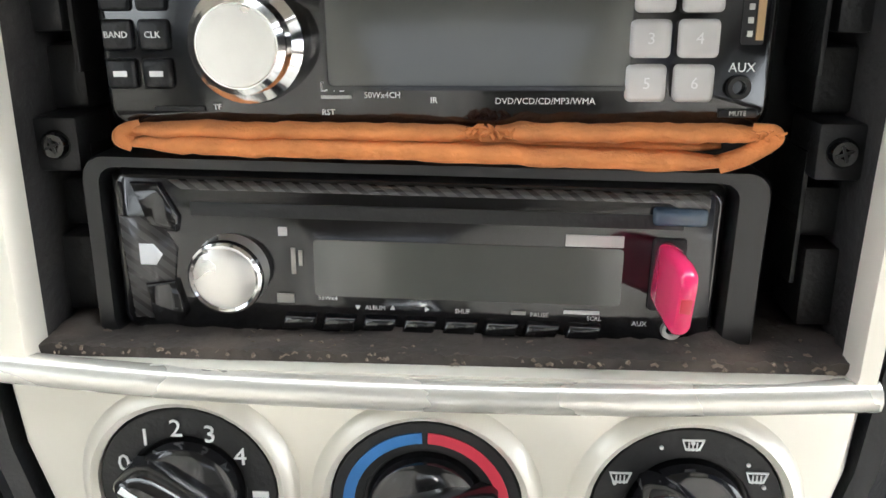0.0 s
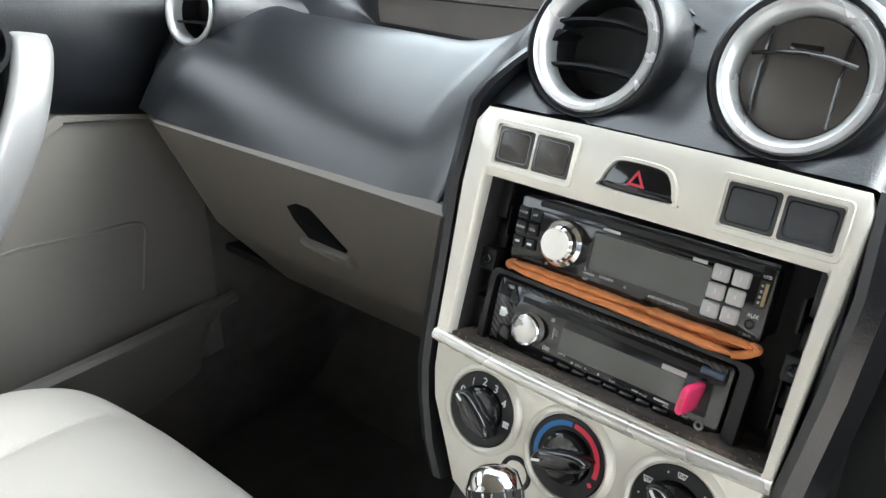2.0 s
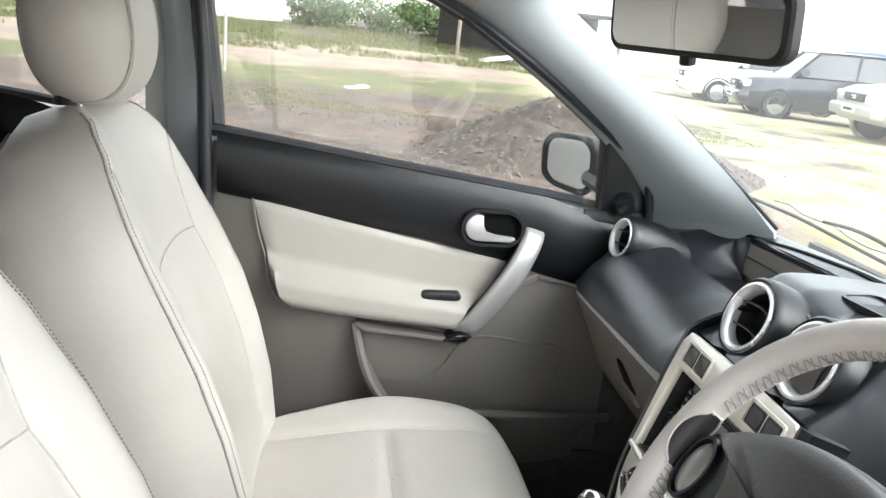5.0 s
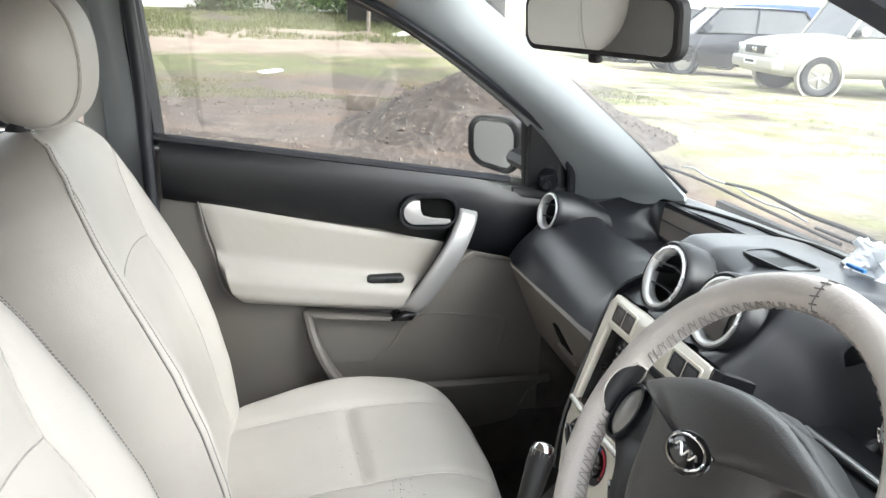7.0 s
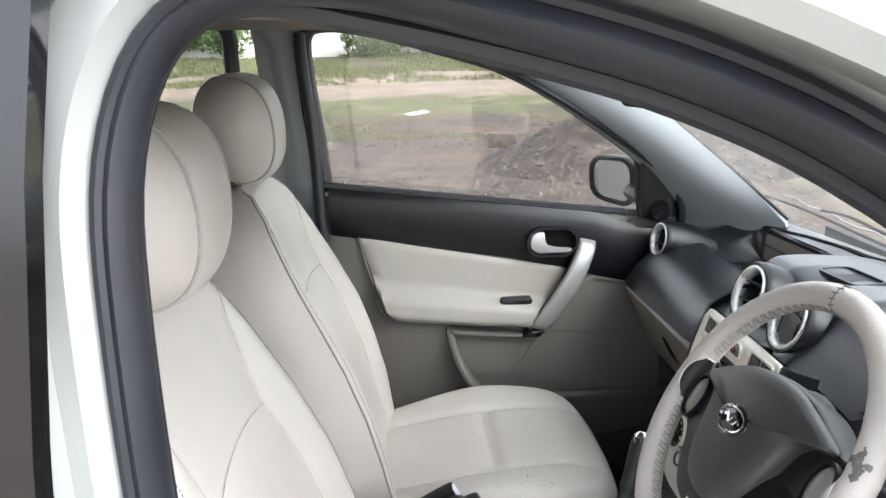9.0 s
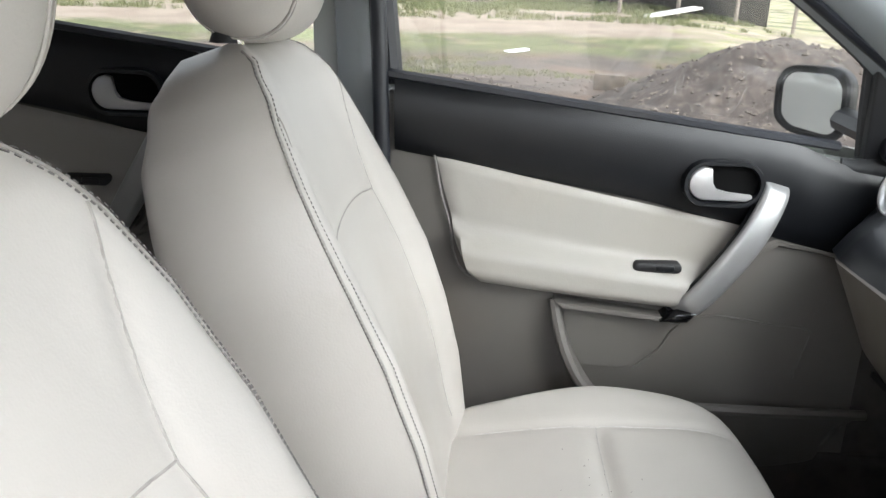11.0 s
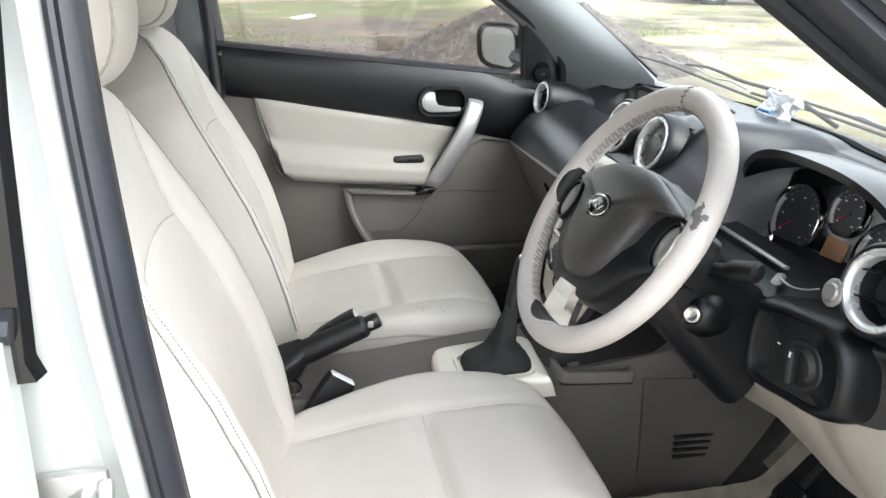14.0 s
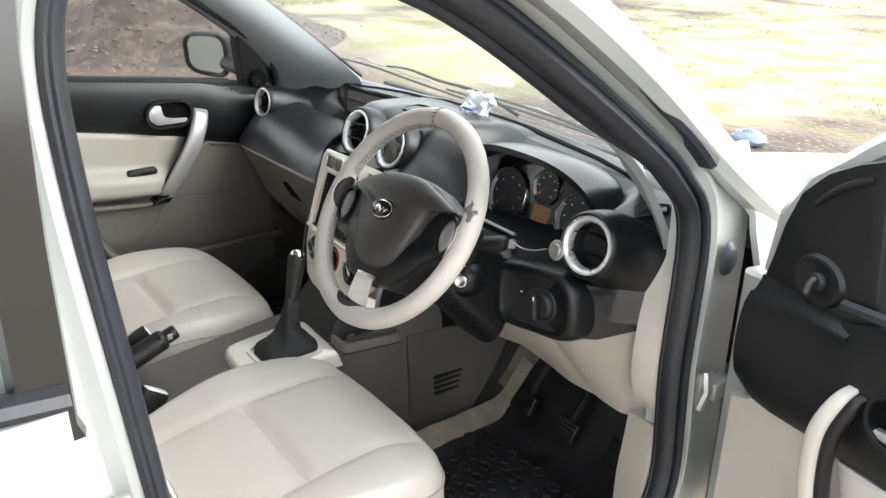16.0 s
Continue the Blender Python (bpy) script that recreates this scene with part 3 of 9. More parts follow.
for k in range(8):
    bm = bmesh.new()
    box(bm, (-27.36, -10.55 + 0.19 * k, gz + 0.9), (0.04, 0.05, 2.15))
    part("gate_rib", bm, mat("gate rib", (0.06, 0.065, 0.05), 0.6) if k == 0 else bpy.data.materials["gate rib"], dg)
shed = thing("open_shed", "dark open shed on timber posts with scrap boards", "shed")
bm = bmesh.new()
box(bm, (-21.5, 4.8, ground_z(-20, 4) + 1.35), (3.0, 4.6, 0.08), Matrix.Identity(4), 0.02)
part("roof", bm, M_MATTE, shed)
bm = bmesh.new()
box(bm, (-22.8, 4.8, ground_z(-20, 4) + 0.55), (0.1, 4.6, 1.7), None, 0.02)
part("back_wall", bm, mat("sooty boards", (0.03, 0.026, 0.022), 0.9, vary=0.3), shed)
for y in (2.7, 4.1, 5.5, 6.9):
    bm = bmesh.new()
    tube(bm, [(-20.2, y, ground_z(-20.2, y) - 0.05), (-20.2, y + 0.03, ground_z(-20.2, y) + 1.4)], 0.05, 8)
    part("post", bm, mat("grey timber", (0.22, 0.19, 0.16), 0.9, vary=0.3) if y < 3 else bpy.data.materials["grey timber"], shed)
bm = bmesh.new()
box(bm, (0, 0, 0), (0.9, 1.6, 0.05), Matrix.Translation(at_ground(-19.4, 3.6, 0.10)) @ Matrix.Rotation(0.2, 4, "X"), 0.01)
part("loose_board", bm, M_WALL, shed)
for x, y, h in ((-13.2, -2.15, 2.4), (-15.8, -5.35, 2.8)):
    bm = bmesh.new()
    tube(bm, [at_ground(x, y, -0.05), at_ground(x, y, h)], 0.028, 8)
    single("thin_post", bm, M_STEEL, "thin grey steel post in the yard", "post", group="yard posts")


def leaf_material():
    m = blade_material()
    m.name = "bush leaves"
    cr = [k for k in m.node_tree.nodes if k.type == "VALTORGB"][0]
    cr.color_ramp.elements[0].color = (0.035, 0.07, 0.02, 1)
    cr.color_ramp.elements[1].color = (0.12, 0.19, 0.05, 1)
    return m


M_LEAF = leaf_material()


def bush(x, y, r, h, seed, count=2600):
    rg = random.Random(seed)
    t_ = thing("bush", "loose green weed bush before the white building", "bush", group="bushes by the building")
    bm = bmesh.new()
    for k in range(7):
        a = rg.uniform(0, 6.28)
        q = V(*at_ground(x, y, -0.05))
        e = q + V(math.cos(a) * r * 0.6, math.sin(a) * r * 0.6, h * rg.uniform(0.5, 0.9))
        tube(bm, [q, q.lerp(e, 0.5) + V(0, 0, 0.1 * h), e], [0.03, 0.02, 0.008], 5)
    part("stems", bm, mat("brown stem", (0.12, 0.09, 0.06), 0.9) if "brown stem" not in bpy.data.materials else bpy.data.materials["brown stem"], t_)
    vs, fs = [], []
    lobes = [(V(x + rg.uniform(-0.6, 0.6) * r, y + rg.uniform(-0.8, 0.8) * r, ground_z(x, y) + h * rg.uniform(0.25, 0.75)), rg.uniform(0.3, 0.55) * r) for k in range(9)]
    for k in range(count):
        c, rr = rg.choice(lobes)
        d = V(rg.gauss(0, 1), rg.gauss(0, 1), rg.gauss(0, 1)).normalized() * rr * rg.uniform(0.55, 1.05)
        p = c + V(d.x, d.y, d.z * 0.75)
        p.z = max(p.z, ground_z(p.x, p.y) + 0.02)
        u = V(rg.gauss(0, 1), rg.gauss(0, 1), rg.gauss(0, 1)).normalized()
        w = u.cross(V(rg.gauss(0, 1), rg.gauss(0, 1), rg.gauss(0, 1))).normalized()
        s_ = rg.uniform(0.04, 0.09)
        b0 = len(vs)
        vs += [p - u * s_, p + w * s_ * 0.5, p + u * s_, p - w * s_ * 0.5]
        fs.append((b0, b0 + 1, b0 + 2, b0 + 3))
    me = bpy.data.meshes.new("leaves")
    me.from_pydata([tuple(v) for v in vs], [], fs)
    me.materials.append(M_LEAF)
    o = new("leaves", me)
    o.parent = t_
    tagged(o, kind="stuff")


for k, (x, y, r, h) in enumerate(((-25.2, -0.8, 1.1, 0.9), (-25.0, 1.2, 1.3, 1.1), (-24.8, 3.2, 1.2, 0.9), (-25.4, 5.0, 1.1, 0.8), (-26.0, -7.2, 1.2, 1.2), (-26.0, -5.6, 1.1, 1.3))):
    bush(x, y, r, h, 40 + k)


# ---- parked vehicles ----
def parked_car(name, label, paint, L, W, H, pos, turn, hood=0.27, bonnet_z=0.62, tail=0.10, wheel_r=0.30, clear=0.22, suv=False):
    """Vehicle with its nose towards local -y, standing on local z = 0."""
    c = thing(name, label, "car", group="parked cars")
    m = Matrix.Translation(at_ground(*pos)) @ Matrix.Rotation(radians(turn), 4, "Z")
    P = lambda x, y, z: m @ V(x, y, z)
    bz = H * bonnet_z
    # lower body
    bm = bmesh.new()
    rings = []
    prof = [(0.0, 0.80, clear + 0.10, bz * 0.74), (0.02, 0.90, clear + 0.02, bz * 0.84), (0.06, 0.97, clear, bz * 0.90), (0.15, 1.0, clear, bz * 0.95), (hood, 1.0, clear, bz), (0.55, 1.0, clear, bz + 0.03),
            (0.85, 1.0, clear, bz + 0.05), (0.95, 0.97, clear + 0.02, bz + 0.05), (0.985, 0.93, clear + 0.06, bz), (1.0, 0.86, clear + 0.12, bz * 0.9)]
    for f, wf, z0, z1 in prof:
        y = -L / 2 + L * f
        w = W / 2 * wf
        rings.append([P(-w * 0.88, y, z0), P(-w, y, z0 + 0.12), P(-w * 1.0, y, z0 + (z1 - z0) * 0.6), P(-w * 0.95, y, z1 - 0.05), P(-w * 0.82, y, z1), P(0, y, z1 + 0.03),
                      P(w * 0.82, y, z1), P(w * 0.95, y, z1 - 0.05), P(w, y, z0 + (z1 - z0) * 0.6), P(w, y, z0 + 0.12), P(w * 0.88, y, z0)])
    loft(bm, rings)
    body = part("body", bm, paint, c, smooth=50)
    # glass house and roof
    y0, y1 = -L / 2 + L * hood, L / 2 - L * tail
    r0, r1 = y0 + L * (0.14 if not suv else 0.10), y1 - L * (0.10 if not suv else 0.03)
    bm = bmesh.new()
    wb, wt = W / 2 * 0.90, W / 2 * (0.72 if not suv else 0.80)
    rings = [[P(-wb, y0, bz), P(wb, y0, bz), P(wb, y1, bz + 0.03), P(-wb, y1, bz + 0.03)], [P(-wt, r0, H - 0.05), P(wt, r0, H - 0.05), P(wt, r1, H - 0.06), P(-wt, r1, H - 0.06)]]
    loft(bm, rings)
    part("glass_house", bm, M_CARGLASS, c, "dark reflecting windows", 20)
    bm = bmesh.new()
    grid(bm, lambda u, v: P((2 * u - 1) * wt * 1.03, r0 - 0.03 + (r1 - r0 + 0.06) * v, H - 0.06 + 0.06 * math.sin(math.pi * (0.15 + 0.7 * v)) * (1 - 0.3 * (2 * u - 1) ** 2)), 8, 10, 0.05)
    part("roof", bm, paint, c)
    for s in (-1, 1):
        for (ya, yb) in ((y0, r0), (y0 + (y1 - y0) * 0.48, r0 + (r1 - r0) * 0.46), (y1, r1)):
            bm = bmesh.new()
            tube(bm, [P(s * wb * 1.005, ya, bz - 0.01), P(s * wt * 1.01, yb, H - 0.04)], 0.035, 6)
            part("pillar", bm, paint, c)
        bm = bmesh.new()
        tube(bm, [P(s * W * 0.46, y0 + 0.25, bz + 0.08), P(s * W * 0.56, y0 + 0.20, bz + 0.10)], [0.05, 0.085], 8)
        part("door_mirror", bm, paint, c)
        for f in (0.19, 0.80):
            y = -L / 2 + L * f
            mm = m @ Matrix.Translation((s * (W / 2 - 0.10), y, wheel_r)) @ Matrix.Rotation(radians(90 * s), 4, "Y")
            bm = bmesh.new()
            rev(bm, [(wheel_r * 0.62, 0.10), (wheel_r * 0.70, 0.115), (wheel_r * 0.92, 0.11), (wheel_r, 0.08), (wheel_r, -0.08), (wheel_r * 0.9, -0.10), (0, -0.10)], mm, 28)
            wh = part("tyre", bm, M_RUBBER, c, "black tyre")
            bm = bmesh.new()
            rev(bm, [(0, 0.085), (wheel_r * 0.16, 0.09), (wheel_r * 0.18, 0.07), (wheel_r * 0.56, 0.06), (wheel_r * 0.60, 0.10), (wheel_r * 0.64, 0.10)], mm, 28)
            part("rim", bm, M_BUTTON, wh, "silver wheel rim")
            for k in range(6):
                bm = bmesh.new()
                box(bm, (wheel_r * 0.38, 0, 0.078), (wheel_r * 0.44, wheel_r * 0.15, 0.025), mm @ Matrix.Rotation(radians(60 * k), 4, "Z"), 0.008)
                part("spoke", bm, M_BUTTON, wh)
            bm = bmesh.new()
            rev(bm, [(wheel_r * 1.18, 0.0), (wheel_r * 1.18, 0.118), (wheel_r * 1.08, 0.118), (wheel_r * 1.08, 0.0)], mm, 24)
            part("wheel_arch", bm, M_MATTE if not suv else paint, c)
        bm = bmesh.new()
        box(bm, (s * W * 0.36, -L / 2 + 0.10, bz * 0.74), (W * 0.20, 0.16, 0.15), m, 0.04, 3)
        part("headlamp", bm, mat("lamp lens", (0.7, 0.72, 0.74), 0.1, metal=0.5, coat=0.5) if "lamp lens" not in bpy.data.materials else bpy.data.materials["lamp lens"], c, "clear headlamp")
    bm = bmesh.new()
    box(bm, (0, -L / 2 + 0.05, bz * 0.72), (W * 0.44, 0.14, 0.15), m, 0.02)
    gr = part("grille", bm, M_MATTE, c, "dark grille")
    bm = bmesh.new()
    box(bm, (0, -L / 2 - 0.02, bz * 0.72), (W * 0.10, 0.03, 0.07), m, 0.01)
    part("badge", bm, M_CHROME, gr)
    bm = bmesh.new()
    box(bm, (0, -L / 2 + 0.06, clear + 0.20), (W * 0.95, 0.26, 0.22), m, 0.06, 3)
    bp = part("bumper", bm, paint, c)
    bm = bmesh.new()
    box(bm, (0, -L / 2 - 0.075, clear + 0.22), (0.48, 0.02, 0.11), m, 0.004)
    pl = part("number_plate", bm, M_PAPER, bp, "white number plate")
    bm = bmesh.new()
    box(bm, (0, -L / 2 - 0.087, clear + 0.22), (0.36, 0.006, 0.05), m)
    part("plate_bar", bm, M_MATTE, pl)
    for s in (-1, 1):
        for f in (0.48, 0.66):
            bm = bmesh.new()
            box(bm, (s * (W / 2 + 0.004), -L / 2 + L * f, bz * 0.86), (0.02, 0.16, 0.025), m, 0.006)
            part("door_handle", bm, paint, body)
    return c


P_DARK = mat("dark blue car paint", (0.012, 0.016, 0.026), 0.22, vary=0.1, coat=0.7)
P_SILV = mat("tan silver car paint", (0.42, 0.41, 0.37), 0.35, metal=0.3, vary=0.06, coat=0.4, dirt=(0.3, 0.26, 0.2), dirt_scale=2, dirt_amount=0.3)
P_WHIT = mat("white car paint", (0.75, 0.75, 0.74), 0.3, vary=0.04, coat=0.5)
parked_car("parked_suv", "dusty silver off-road car parked on grass", P_SILV, 4.45, 1.80, 1.85, (-12.55, 11.05), -9, hood=0.29, bonnet_z=0.58, tail=0.02, wheel_r=0.37, clear=0.34, suv=True)
parked_car("parked_hatchback", "dark blue hatchback with bright alloy wheels", P_DARK, 3.9, 1.65, 1.50, (-16.1, 10.3), -14, hood=0.25, tail=0.05, wheel_r=0.30)
parked_car("parked_saloon", "white saloon parked behind a dark hatchback", P_WHIT, 4.2, 1.68, 1.50, (-19.3, 10.6), -14, hood=0.27, tail=0.20, wheel_r=0.30)
tp = thing("covered_car", "car under a bright blue tarpaulin", "car", group="parked cars")
bm = bmesh.new()
TM = Matrix.Translation(at_ground(-21.0, 15.0)) @ Matrix.Rotation(radians(-14), 4, "Z")
grid(bm, lambda u, v: TM @ V((2 * u - 1) * 1.0, (2 * v - 1) * 2.2, 0.25 + 1.45 * (1 - (2 * u - 1) ** 4) * (1 - (2 * v - 1) ** 6) ** 0.7 + 0.05 * noise.noise(V(u * 6, v * 6, 0))), 16, 20, 0.03)
part("tarpaulin", bm, mat("blue tarpaulin", (0.03, 0.07, 0.30), 0.5, vary=0.15, scale=3), tp)


# ---- car shell ----
SILL = [(-0.66, 0.978), (-0.30, 0.932), (0.11, 0.882), (0.21, 0.868)]


def sill_z(y):
    return interp([p[0] for p in SILL], [p[1] for p in SILL], y)


# front door aperture, y and z, counted from the lower rear corner upwards and forwards
APERTURE = [(-0.60, 0.36), (-0.612, 0.62), (-0.64, 0.95), (-0.652, 1.14), (-0.648, 1.25), (-0.615, 1.318), (-0.55, 1.335),
            (-0.45, 1.318), (-0.315, 1.277), (-0.19, 1.213), (0.03, 1.058), (0.13, 0.972), (0.18, 0.885), (0.178, 0.65),
            (0.19, 0.42), (0.12, 0.33), (-0.10, 0.315), (-0.45, 0.315)]
AP = catmull([(0.0, y, z) for y, z in APERTURE], 5, closed=True)

floor = thing("car_floor", "dark carpeted floor pan of the car", "floor", kind="structure")
bm = bmesh.new()
box(bm, (0, -0.55, 0.170), (1.44, 2.2, 0.05), bevel=0.01)
part("floor_carpet", bm, M_CARPET, floor)
bm = bmesh.new()
grid(bm, lambda u, v: (-0.72 + 1.44 * u, 0.30 + 0.28 * v, 0.195 + 0.42 * v ** 1.6), 4, 8, 0.01)
part("toe_board", bm, M_CARPET, floor)
bm = bmesh.new()
grid(bm, lambda u, v: (0.150 + 0.24 * u, 0.36 + 0.21 * v, 0.212 + 0.42 * ((0.06 + 0.21 * v) / 0.28) ** 1.6 + 0.004 * noise.noise(V(u * 6, v * 5, 2))), 16, 8, 0.006)
part("heel_carpet", bm, M_BEIGECARPET, floor, "worn beige carpet under the pedals")
bm = bmesh.new()
grid(bm, lambda u, v: (0.190 + 0.052 * v + 0.006 * noise.noise(V(u * 7, 3, 1)), 0.05 + 0.36 * u, 0.232 - 0.020 * v + 0.42 * max(0.0, (0.36 * u - 0.25) / 0.28) ** 1.6 + 0.004 * noise.noise(V(u * 9, v * 2, 5))), 24, 4, 0.006)
part("carpet_edge", bm, M_BEIGECARPET, floor, "worn beige carpet strip along the tunnel")
bm = bmesh.new()
prism(bm, [(0.180, 0.20), (0.184, 0.40), (0.200, 0.52), (0.52, 0.52), (0.56, 0.20)], 0.0, 0.062, frame_of((0.687, 0, 0), (0, 1, 0), (0, 0, 1)), 0.006)
part("kick_panel", bm, M_BEIGESHADE, floor, "beige plastic kick panel darkened for footwell shade")
bm = bmesh.new()
box(bm, (0, 0.60, 0.67), (1.44, 0.02, 0.32))
part("firewall", bm, M_MATTE, floor)
for s in (-1, 1):
    bm = bmesh.new()
    box(bm, (s * (0.73 if s < 0 else 0.742), -0.5, 0.255), (0.10 if s < 0 else 0.076, 2.1, 0.16), bevel=0.02, seg=3)
    part("sill_trim", bm, M_BEIGE if s > 0 else M_CARPET, floor, "plastic sill trim")

bm = bmesh.new()
prism(bm, [(0.165, 0.20), (0.165, 0.60), (0.19, 0.74), (0.21, 0.82), (0.56, 0.80), (0.56, 0.20)], 0.0, 0.03, frame_of((-0.722, 0, 0), (0, 1, 0), (0, 0, 1)), 0.006)
part("kick_panel", bm, M_CARPET, floor, "dark carpeted kick panel")

roof = thing("roof_lining", "beige woven roof lining of the car", "ceiling", kind="structure")
bm = bmesh.new()


def roof_f(u, v):
    x = -0.62 + 1.24 * u
    y = -0.06 - 2.0 * v
    edge = 1 - (x / 0.62) ** 2
    return (x, y, 1.315 + 0.055 * edge + 0.035 * math.sin(math.pi * min(1, v * 1.15)))


grid(bm, roof_f, 12, 14, 0.012, flip=True)
part("headliner", bm, M_ROOF, roof)
bm = bmesh.new()
grid(bm, lambda u, v: (lambda p: (p[0] * 1.12, p[1] + 0.03, p[2] + 0.045))(roof_f(u, v)), 12, 14, 0.01)
part("roof_skin", bm, M_PAINT, roof, "pale silver painted roof panel")
for s in (-1, 1):
    bm = bmesh.new()
    pts = [(s * (0.685 if s < 0 else 0.672), y, z + 0.014 * (s > 0)) for y, z in ((-0.20, 1.245), (-0.33, 1.30), (-0.47, 1.34), (-0.62, 1.362), (-0.85, 1.378), (-1.1, 1.38),
                                         (-1.4, 1.35), (-1.75, 1.27), (-2.0, 1.17))]
    tube(bm, catmull(pts, 4), 0.042, 10, flat=0.55, up=(s * 0.5, 0, 1))
    part("roof_rail_trim", bm, M_ROOF, roof, "beige roof rail trim")
    bm = bmesh.new()
    pts = [(s * 0.775, y, z) for y, z in ((0.46, 0.85), (0.34, 0.93), (0.20, 1.03), (0.03, 1.16), (-0.16, 1.283), (-0.31, 1.35), (-0.46, 1.392),
                                         (-0.65, 1.412), (-0.9, 1.42), (-1.2, 1.41), (-1.6, 1.33), (-2.0, 1.2))]
    tube(bm, catmull(pts, 4), 0.038, 10, flat=0.8, up=(s * 0.6, 0, 1))
    part("roof_side_panel", bm, M_PAINT, roof, "pale silver painted roof side")

PILLAR_EDGE = [(-0.672, -0.062, 1.278), (-0.657, 0.060, 1.187), (-0.613, 0.208, 1.061), (-0.552, 0.316, 0.962), (-0.510, 0.382, 0.897)]
# inner A-pillar trims, between the windscreen edge and the door opening
for s in (-1, 1):
    scr = catmull(PILLAR_EDGE, 5)
    dor = catmull([(-0.69, -0.30, 1.285), (-0.70, -0.12, 1.175), (-0.708, 0.05, 1.06), (-0.71, 0.15, 0.97), (-0.710, 0.220, 0.866)], 5)
    bm = bmesh.new()
    k = len(scr) - 1

    def pil(u, v, scr=scr, dor=dor, k=k, s=s):
        i = round(u * (k + 1))
        low, i = i > k, min(i, k)
        p = scr[i].lerp(dor[i], v)
        d = (dor[i] - scr[i]).normalized()
        out = V(1, -0.35, 0.1).normalized()
        p = p + out * 0.030 * math.sin(math.pi * v) * (1 - sm(0.70, 0.98, u)) + (V(0, 0.016, -0.055) if low else V(0, 0, 0))
        return (-s * p.x, p.y, p.z)
    grid(bm, pil, k + 1, 10, 0.012, flip=(s > 0))
    single("pillar_trim", bm, M_PILLAR, "pale grey plastic windscreen pillar trim", "pillar", kind="structure", smooth=60)

# windscreen
ws = thing("windscreen", "slightly dusty windscreen with black printed edge", "windscreen", kind="structure")


def screen_f(u, v):
    x = (2 * u - 1) * 0.69
    g_ = 1 - (x / 0.68) ** 2
    return (x, (1 - v) * (0.375 + 0.085 * g_) + v * (-0.10 + 0.13 * g_) + 0.01 * math.sin(math.pi * v), 0.872 + 0.448 * v + 0.012 * math.sin(math.pi * v))


bm = bmesh.new()
grid(bm, screen_f, 20, 12)
g = part("screen_glass", bm, M_SCREEN, ws)
g.visible_shadow = False
for a, b_, name in (((0, 0), (1, 0), "lower_edge"), ((0, 1), (1, 1), "upper_edge")):
    bm = bmesh.new()
    pts = [screen_f(a[0] + (b_[0] - a[0]) * t / 20, a[1] + (b_[1] - a[1]) * t / 20) for t in range(21)]
    tube(bm, pts, {"upper_edge": 0.03, "lower_edge": 0.008}[name], 6, flat=0.4)
    part(name, bm, M_MATTE, ws, "black printed glass edge")
bm = bmesh.new()
grid(bm, lambda u, v: (screen_f(u, 0)[0] * 1.02, screen_f(u, 0)[1] + 0.02 + 0.14 * v, screen_f(u, 0)[2] - 0.035 - 0.07 * v), 16, 3, 0.02)
part("cowl", bm, M_MATTE, ws, "black plastic scuttle under the wipers")
for s_ in (-1, 1):
    bm = bmesh.new()
    tube(bm, [V(-s_ * x, y + 0.002, z + 0.003) for x, y, z in catmull(PILLAR_EDGE, 5)], 0.0035, 6)
    part("side_edge", bm, M_MATTE, ws, "black edge of the glass along the pillar")
# two wipers parked low on the glass: blade with its spine, hinged arm, bracket
for blade, arm in (([(-0.576, 0.361, 0.942), (-0.460, 0.391, 0.934), (-0.321, 0.431, 0.913), (-0.145, 0.459, 0.897)],
                    [(-0.400, 0.398, 0.944), (-0.306, 0.404, 0.950), (-0.200, 0.424, 0.936), (-0.064, 0.440, 0.930), (0.050, 0.475, 0.890)]),
                   ([(-0.194, 0.446, 0.912), (-0.098, 0.453, 0.910), (0.060, 0.462, 0.908), (0.330, 0.448, 0.905)],
                    [(-0.020, 0.450, 0.924), (0.120, 0.456, 0.920), (0.260, 0.458, 0.912), (0.420, 0.462, 0.885)])):
    bm = bmesh.new()
    tube(bm, catmull(blade, 6), 0.0045, 6, flat=0.7)
    w_ = part("wiper", bm, M_MATTE, ws, "black wiper blade")
    bm = bmesh.new()
    tube(bm, [V(*p) + V(0, 0.004, 0.012 + 0.004 * math.sin(2.0 * i)) for i, p in enumerate(catmull(blade, 4)[2:-2])], 0.0022, 5)
    part("blade_spine", bm, M_STEEL, w_, "dull grey blade spine")
    bm = bmesh.new()
    tube(bm, catmull(arm, 6), [0.0028 + 0.0022 * i / (6 * (len(arm) - 1)) for i in range(6 * (len(arm) - 1) + 1)], 6)
    part("wiper_arm", bm, M_MATTE, w_)

